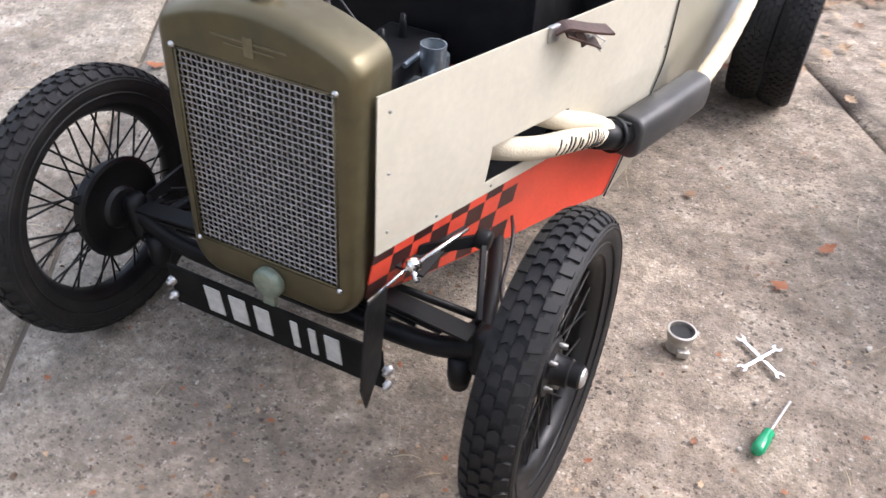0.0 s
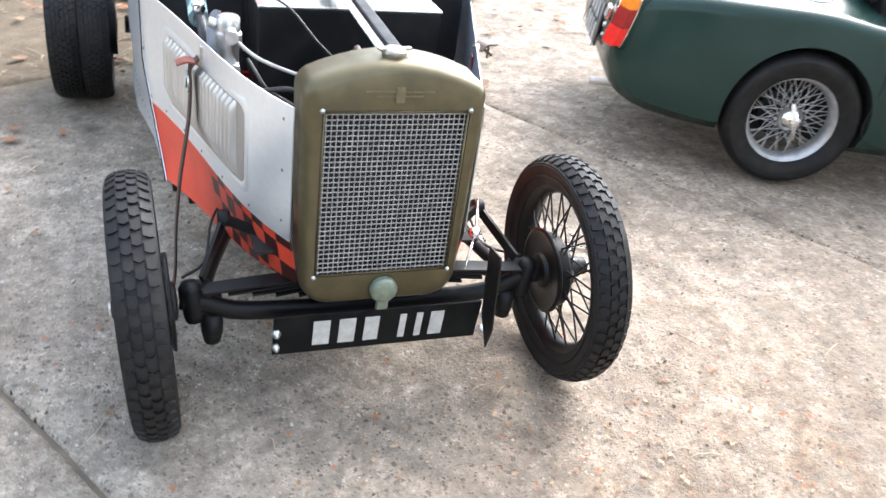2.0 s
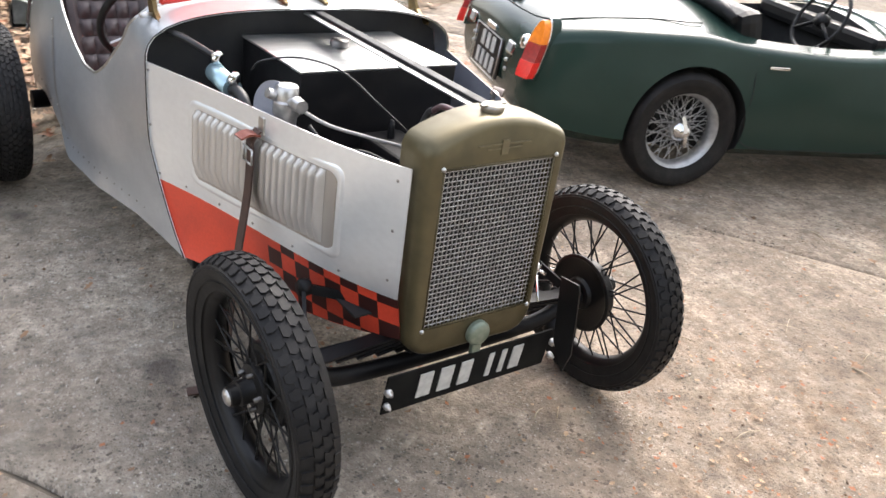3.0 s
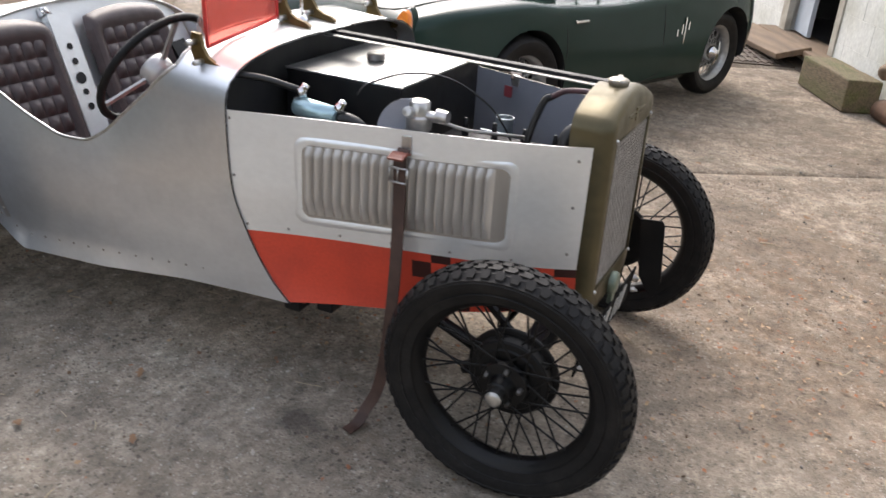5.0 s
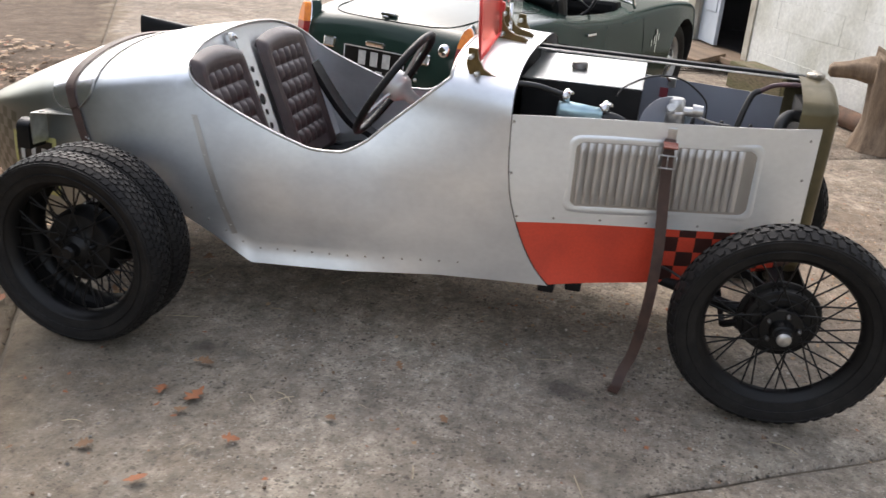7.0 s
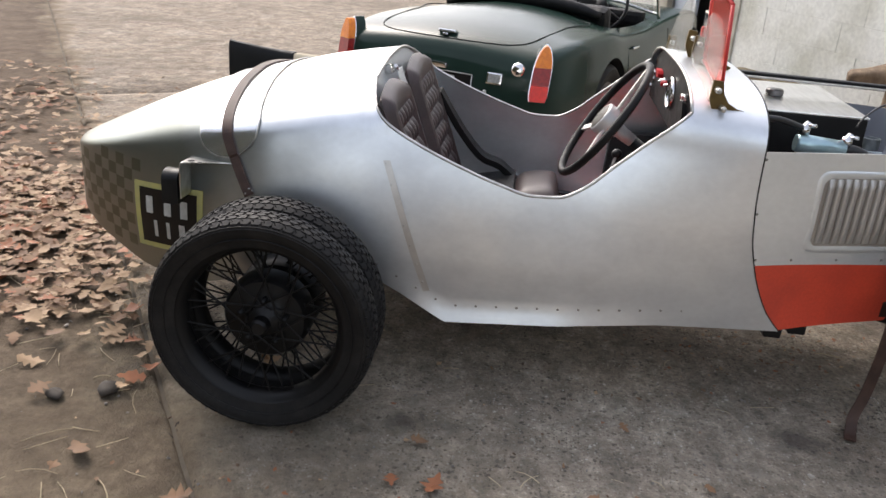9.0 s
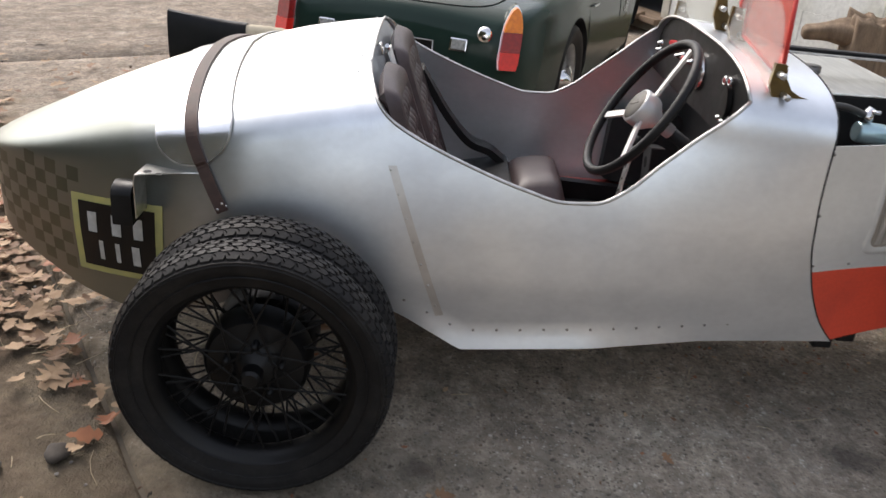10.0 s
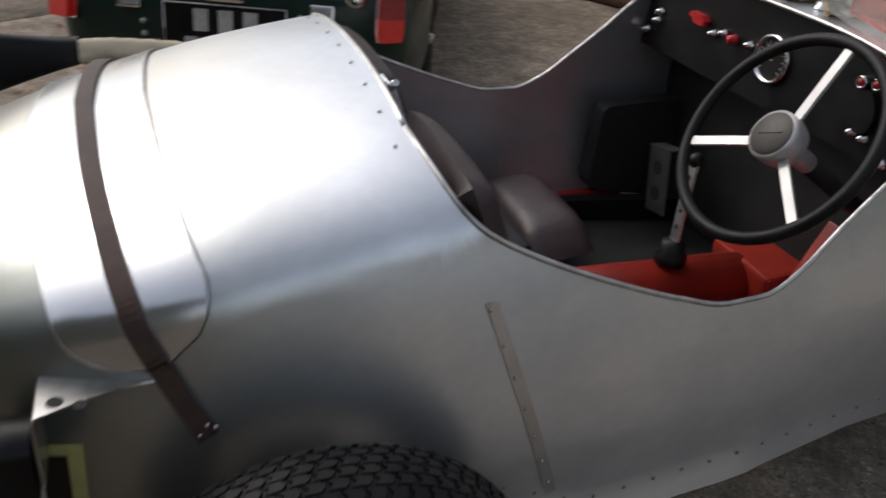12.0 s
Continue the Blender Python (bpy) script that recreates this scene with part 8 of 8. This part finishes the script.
def add_leaf(bm, rnd, p, size, yaw, mat=0):
    out = leaf_outline(rnd)
    m = Matrix.Translation(p) @ pose(0, 0, 0, rnd.uniform(-14, 14), rnd.uniform(-14, 14), yaw)
    curl, cup = rnd.uniform(-0.3, 0.7), rnd.uniform(-0.5, 0.9)
    prev = None
    for f, w in out:
        x = (f - 0.5)
        z = curl * x * x
        c = m @ (Vector((x, 0, z)) * size)
        a = m @ (Vector((x, w, z + cup * w * w)) * size)
        b = m @ (Vector((x, -w, z + cup * w * w)) * size)
        cur = [bm.verts.new(q) for q in (a, c, b)]
        if prev:
            for i in (0, 1):
                fc = bm.faces.new([prev[i], prev[i + 1], cur[i + 1], cur[i]])
                fc.material_index = mat
        prev = cur


def scatter_leaves():
    rnd = random.Random(11)
    bm = bmesh.new()
    made = 0
    while made < 4300:
        x, y = rnd.uniform(-2.6, 3.4), rnd.uniform(2.0, 6.5)
        q = y * 0.853 - x * 0.52
        xe = x + 0.45 * noise.noise(Vector((y * 1.4, x * 0.7, 2)))
        dens = max(0.22, min(1.0, 1.0 - (xe - 0.9) / 0.9)) if q > 2.45 else 0.22
        dens *= max(0.05, min(1.0, 1.0 - (-0.38 - xe) / 0.25)) * min(1.0, max(0.0, (6.6 - y) / 2.2))
        if q < 2.3:
            dens = 0.03
        clump = 0.72 + 0.7 * noise.noise(Vector((x * 1.1, y * 1.1, 5)))
        if rnd.random() > dens * clump:
            continue
        if 0.9 < x < 5 and abs((Vector((x, y, 0)) - Vector((MGX, MGY, 0))).dot(Vector((0.418, 0.909, 0)))) < 0.75 and x > 1.5:
            continue
        add_leaf(bm, rnd, Vector((x, y, 0.012 + rnd.random() * 0.02)), rnd.uniform(0.035, 0.09), rnd.uniform(0, 360), rnd.choice((0, 0, 0, 0, 0, 1, 1, 1, 1, 1, 2)))
        made += 1
    ob = part("leaf_litter", bm, [LEAF, LEAF_PALE, LEAF_ORANGE])
    tagged(ob, "brown and tan fallen oak leaves on bare earth", "leaves", kind="stuff")
    # single leaves on the concrete
    for x, y, s, k in ((-0.975, 1.60, 0.075, 2), (-1.127, 1.41, 0.05, 2), (-0.975, 1.708, 0.05, 2), (-1.33, 1.05, 0.08, 2), (-0.80, 1.66, 0.05, 0), (-1.05, 1.60, 0.04, 0), (1.02, 1.19, 0.06, 2), (0.92, 0.95, 0.055, 2),
                       (-1.35, 1.55, 0.06, 2), (-1.27, 1.75, 0.05, 0), (0.60, 1.26, 0.045, 0), (-0.95, 1.20, 0.04, 0), (-0.62, 1.10, 0.04, 0), (-0.85, 0.90, 0.035, 0), (-1.6, 2.0, 0.07, 2), (-0.68, 2.52, 0.06, 0), (1.5, -0.35, 0.05, 0), (1.9, -0.5, 0.04, 0), (2.4, 0.1, 0.05, 0)):
        bm = bmesh.new()
        add_leaf(bm, rnd, Vector((0, 0, 0.012)), s, rnd.uniform(0, 360))
        ob = part("leaf", bm, (LEAF, LEAF_PALE, LEAF_ORANGE)[k])
        ob.matrix_basis = pose(x, y, 0)
        tagged(ob, "dry orange-brown leaf lying on the concrete" if k == 2 else "small brown dead leaf lying on the concrete", "leaf", "leaves on the yard")
    # straws, twigs and grit
    bm = bmesh.new()
    for k in range(420):
        x, y = (rnd.uniform(-2.2, 2.6), rnd.uniform(-1.2, 3.2)) if k < 220 else (rnd.uniform(-2.2, 0.6), rnd.uniform(2.3, 4.2))
        a, L = rnd.uniform(0, 2 * math.pi), rnd.uniform(0.03, 0.13)
        c = rnd.uniform(-0.4, 0.4)
        pts = [Vector((x + L * (t - 0.5) * math.cos(a + c * t), y + L * (t - 0.5) * math.sin(a + c * t), 0.003 + 0.004 * math.sin(3 * t))) for t in (0, 0.33, 0.67, 1)]
        add_tube(bm, pts, rnd.uniform(0.0007, 0.0016), 4)
    ob = part("straw", bm, material("pale_straw", (0.50, 0.42, 0.28), 0.8, 0, (0.32, 0.25, 0.16), 8, 4))
    tagged(ob, "pale straws and thin twigs scattered on the concrete", "straw", kind="stuff")
    # trodden crumbs of leaf: thick ahead of the car, a drift under it, few elsewhere
    bm = bmesh.new()
    for k in range(1500):
        if k < 900:
            x, y = rnd.gauss(0.75, 0.55), rnd.gauss(-0.55, 0.45)
        elif k < 1020:
            x, y = rnd.gauss(-0.05, 0.16), rnd.gauss(0.62, 0.22)
        else:
            x, y = rnd.uniform(-2.2, 2.4), rnd.uniform(-1.3, 2.6)
        add_leaf(bm, rnd, Vector((x, y, 0.004 + rnd.random() * 0.004)), rnd.uniform(0.006, 0.022), rnd.uniform(0, 360), rnd.choice((0, 0, 1, 2)))
    ob = part("leaf_crumbs", bm, [LEAF, LEAF_PALE, LEAF_ORANGE])
    tagged(ob, "broken crumbs of brown leaf trodden into the concrete", "leaves", kind="stuff")
    bm = bmesh.new()
    for k in range(2600):
        x, y = rnd.uniform(-2.4, 3.2), rnd.uniform(-1.3, 3.6)
        if noise.noise(Vector((x * 1.5, y * 1.5, 9))) < rnd.uniform(-0.5, 0.4):
            continue
        r = rnd.uniform(0.0018, 0.0052) * (1.6 if rnd.random() < 0.05 else 1)
        g = bmesh.ops.create_icosphere(bm, subdivisions=1, radius=r, matrix=pose(x, y, r * 0.3, rnd.uniform(0, 90), 0, rnd.uniform(0, 360)) @ Matrix.Diagonal((1.3, 1, 0.6, 1)))
        mi = rnd.choice((0, 0, 1, 2))
        for v in g["verts"]:
            v.co += Vector((rnd.uniform(-1, 1), rnd.uniform(-1, 1), rnd.uniform(-1, 1))) * r * 0.25
            for f in v.link_faces:
                f.material_index = mi
    ob = part("grit", bm, [material("grey_grit", (0.22, 0.20, 0.18), 0.9, 0, (0.13, 0.12, 0.11), 60, 3), material("pale_grit", (0.50, 0.46, 0.40), 0.9, 0, (0.40, 0.36, 0.31), 60, 3), material("brown_grit", (0.16, 0.10, 0.06), 0.9, 0, (0.09, 0.06, 0.04), 60, 3)], smooth=False)
    tagged(ob, "loose grit and small stones on the concrete", "grit", kind="stuff")
    bm = bmesh.new()
    bmesh.ops.create_icosphere(bm, subdivisions=3, radius=0.03, matrix=Matrix.Diagonal((1.2, 0.9, 0.6, 1)))
    for v in bm.verts:
        v.co *= 1 + 0.3 * noise.noise(v.co * 40)
    st = part("stone", bm, material("dark_stone", (0.09, 0.075, 0.06), 0.85, 0, (0.05, 0.042, 0.036), 30, 5, bump=0.3, bump_scale=90), smooth=True)
    st.matrix_basis = pose(-0.735, 2.56, 0.012)
    tagged(st, "dark lump of stone on the ground", "stone", "stones by the tail")
    st2 = new("stone", st.data)
    st2.matrix_basis = pose(-0.79, 2.69, 0.010, 0, 0, 50) @ Matrix.Diagonal((0.85, 0.8, 0.75, 1))
    tagged(st2, "small brown lump of stone on the ground", "stone", "stones by the tail")


scatter_leaves()

# ---- unseen hedge added behind the camera to close the yard and darken reflections ----
HEDGE = material("unseen_hedge_leaves", (0.030, 0.038, 0.016), 0.9, 0, (0.075, 0.065, 0.035), 1.4, 8, (0.35, 0.65), 0.8, 12)


def hedge(a0, a1, r0, tall):
    """A thick clipped hedge along an arc, added out of view: a lumpy body with a coat of small leaves."""
    rnd = random.Random(int(a0))
    bm = bmesh.new()
    rows = []
    for i in range(61):
        a = radians(a0 + (a1 - a0) * i / 60)
        end = min(1.0, min(i, 60 - i) / 3 + 0.35)
        row = []
        for j in range(25):
            t = math.pi * j / 24
            dr, z = -0.75 * math.copysign(abs(math.cos(t))**0.5, math.cos(t)) * end, tall * math.sin(t)**0.5 * (0.7 + 0.3 * end)
            d = Vector((math.cos(a), math.sin(a), 0))
            p = d * (r0 + 0.6 + dr) + Vector((0, 1, z - 0.05))
            w = noise.noise(p * 1.1) * 0.28 + noise.noise(p * 3.1) * 0.12
            row.append(p + (d * dr + Vector((0, 0, 0.3 * math.sin(t)))).normalized() * w * (1 if 0 < j < 24 else 0))
        rows.append(row)
    V, _ = add_grid(bm, rows)
    bm.faces.new(V[0])
    bm.faces.new(V[-1][::-1])
    for k in range(9000):
        i, j = rnd.randrange(60), rnd.randrange(24)
        p = rows[i][j].lerp(rows[i + 1][j + 1], rnd.random())
        q = rnd.uniform(0.05, 0.11)
        m = Matrix.Translation(p) @ pose(0, 0, 0, rnd.uniform(0, 180), rnd.uniform(0, 180), rnd.uniform(0, 360))
        bm.faces.new([bm.verts.new(m @ (Vector(c) * q)) for c in ((-1, 0, 0), (0, -0.45, 0.1), (1, 0, 0), (0, 0.45, 0.1))])
    ob = part("backdrop", bm, HEDGE)
    tagged(ob, "unseen dark leafy hedge, added to darken reflections", "hedge", kind="structure")


hedge(80, 150, 6.6, 4.6)
hedge(206, 262, 7.0, 3.0)

# ---- wall blocks, last ----
BL, BH = 0.45, 0.225
bm = bmesh.new()
add_box(bm, BL - 0.0022, 0.02, BH - 0.0022, Matrix(), 0.0014)
block_me = bpy.data.meshes.new("block")
bm.to_mesh(block_me)
bm.free()
block_me.materials.append(WALLP)
half_bm = bmesh.new()
add_box(half_bm, BL / 2 - 0.0022, 0.02, BH - 0.0022, Matrix(), 0.0014)
half_me = bpy.data.meshes.new("half_block")
half_bm.to_mesh(half_me)
half_bm.free()
half_me.materials.append(WALLP)
for r in range(11):
    for x0, x1 in ((-4.05, D0 - 0.02), (D1 + 0.02, D1 + 0.02 + 5 * BL)):
        x = x0 + 0.0
        k = 0
        while x < x1 - 0.05:
            L = BL / 2 if (r % 2 and k == 0) or x + BL > x1 + 0.02 else BL
            ob = new("block", half_me if L < BL else block_me)
            ob.parent = wall
            ob.matrix_basis = pose(x + L / 2, -0.0115 + 0.0012 * math.sin(r * 7.3 + k * 3.1), 0.05 + BH * (r + 0.5), 0.3 * math.sin(k * 5.1 + r), 0, 0.3 * math.sin(k * 2.3 + 4 * r))
            x += L
            k += 1
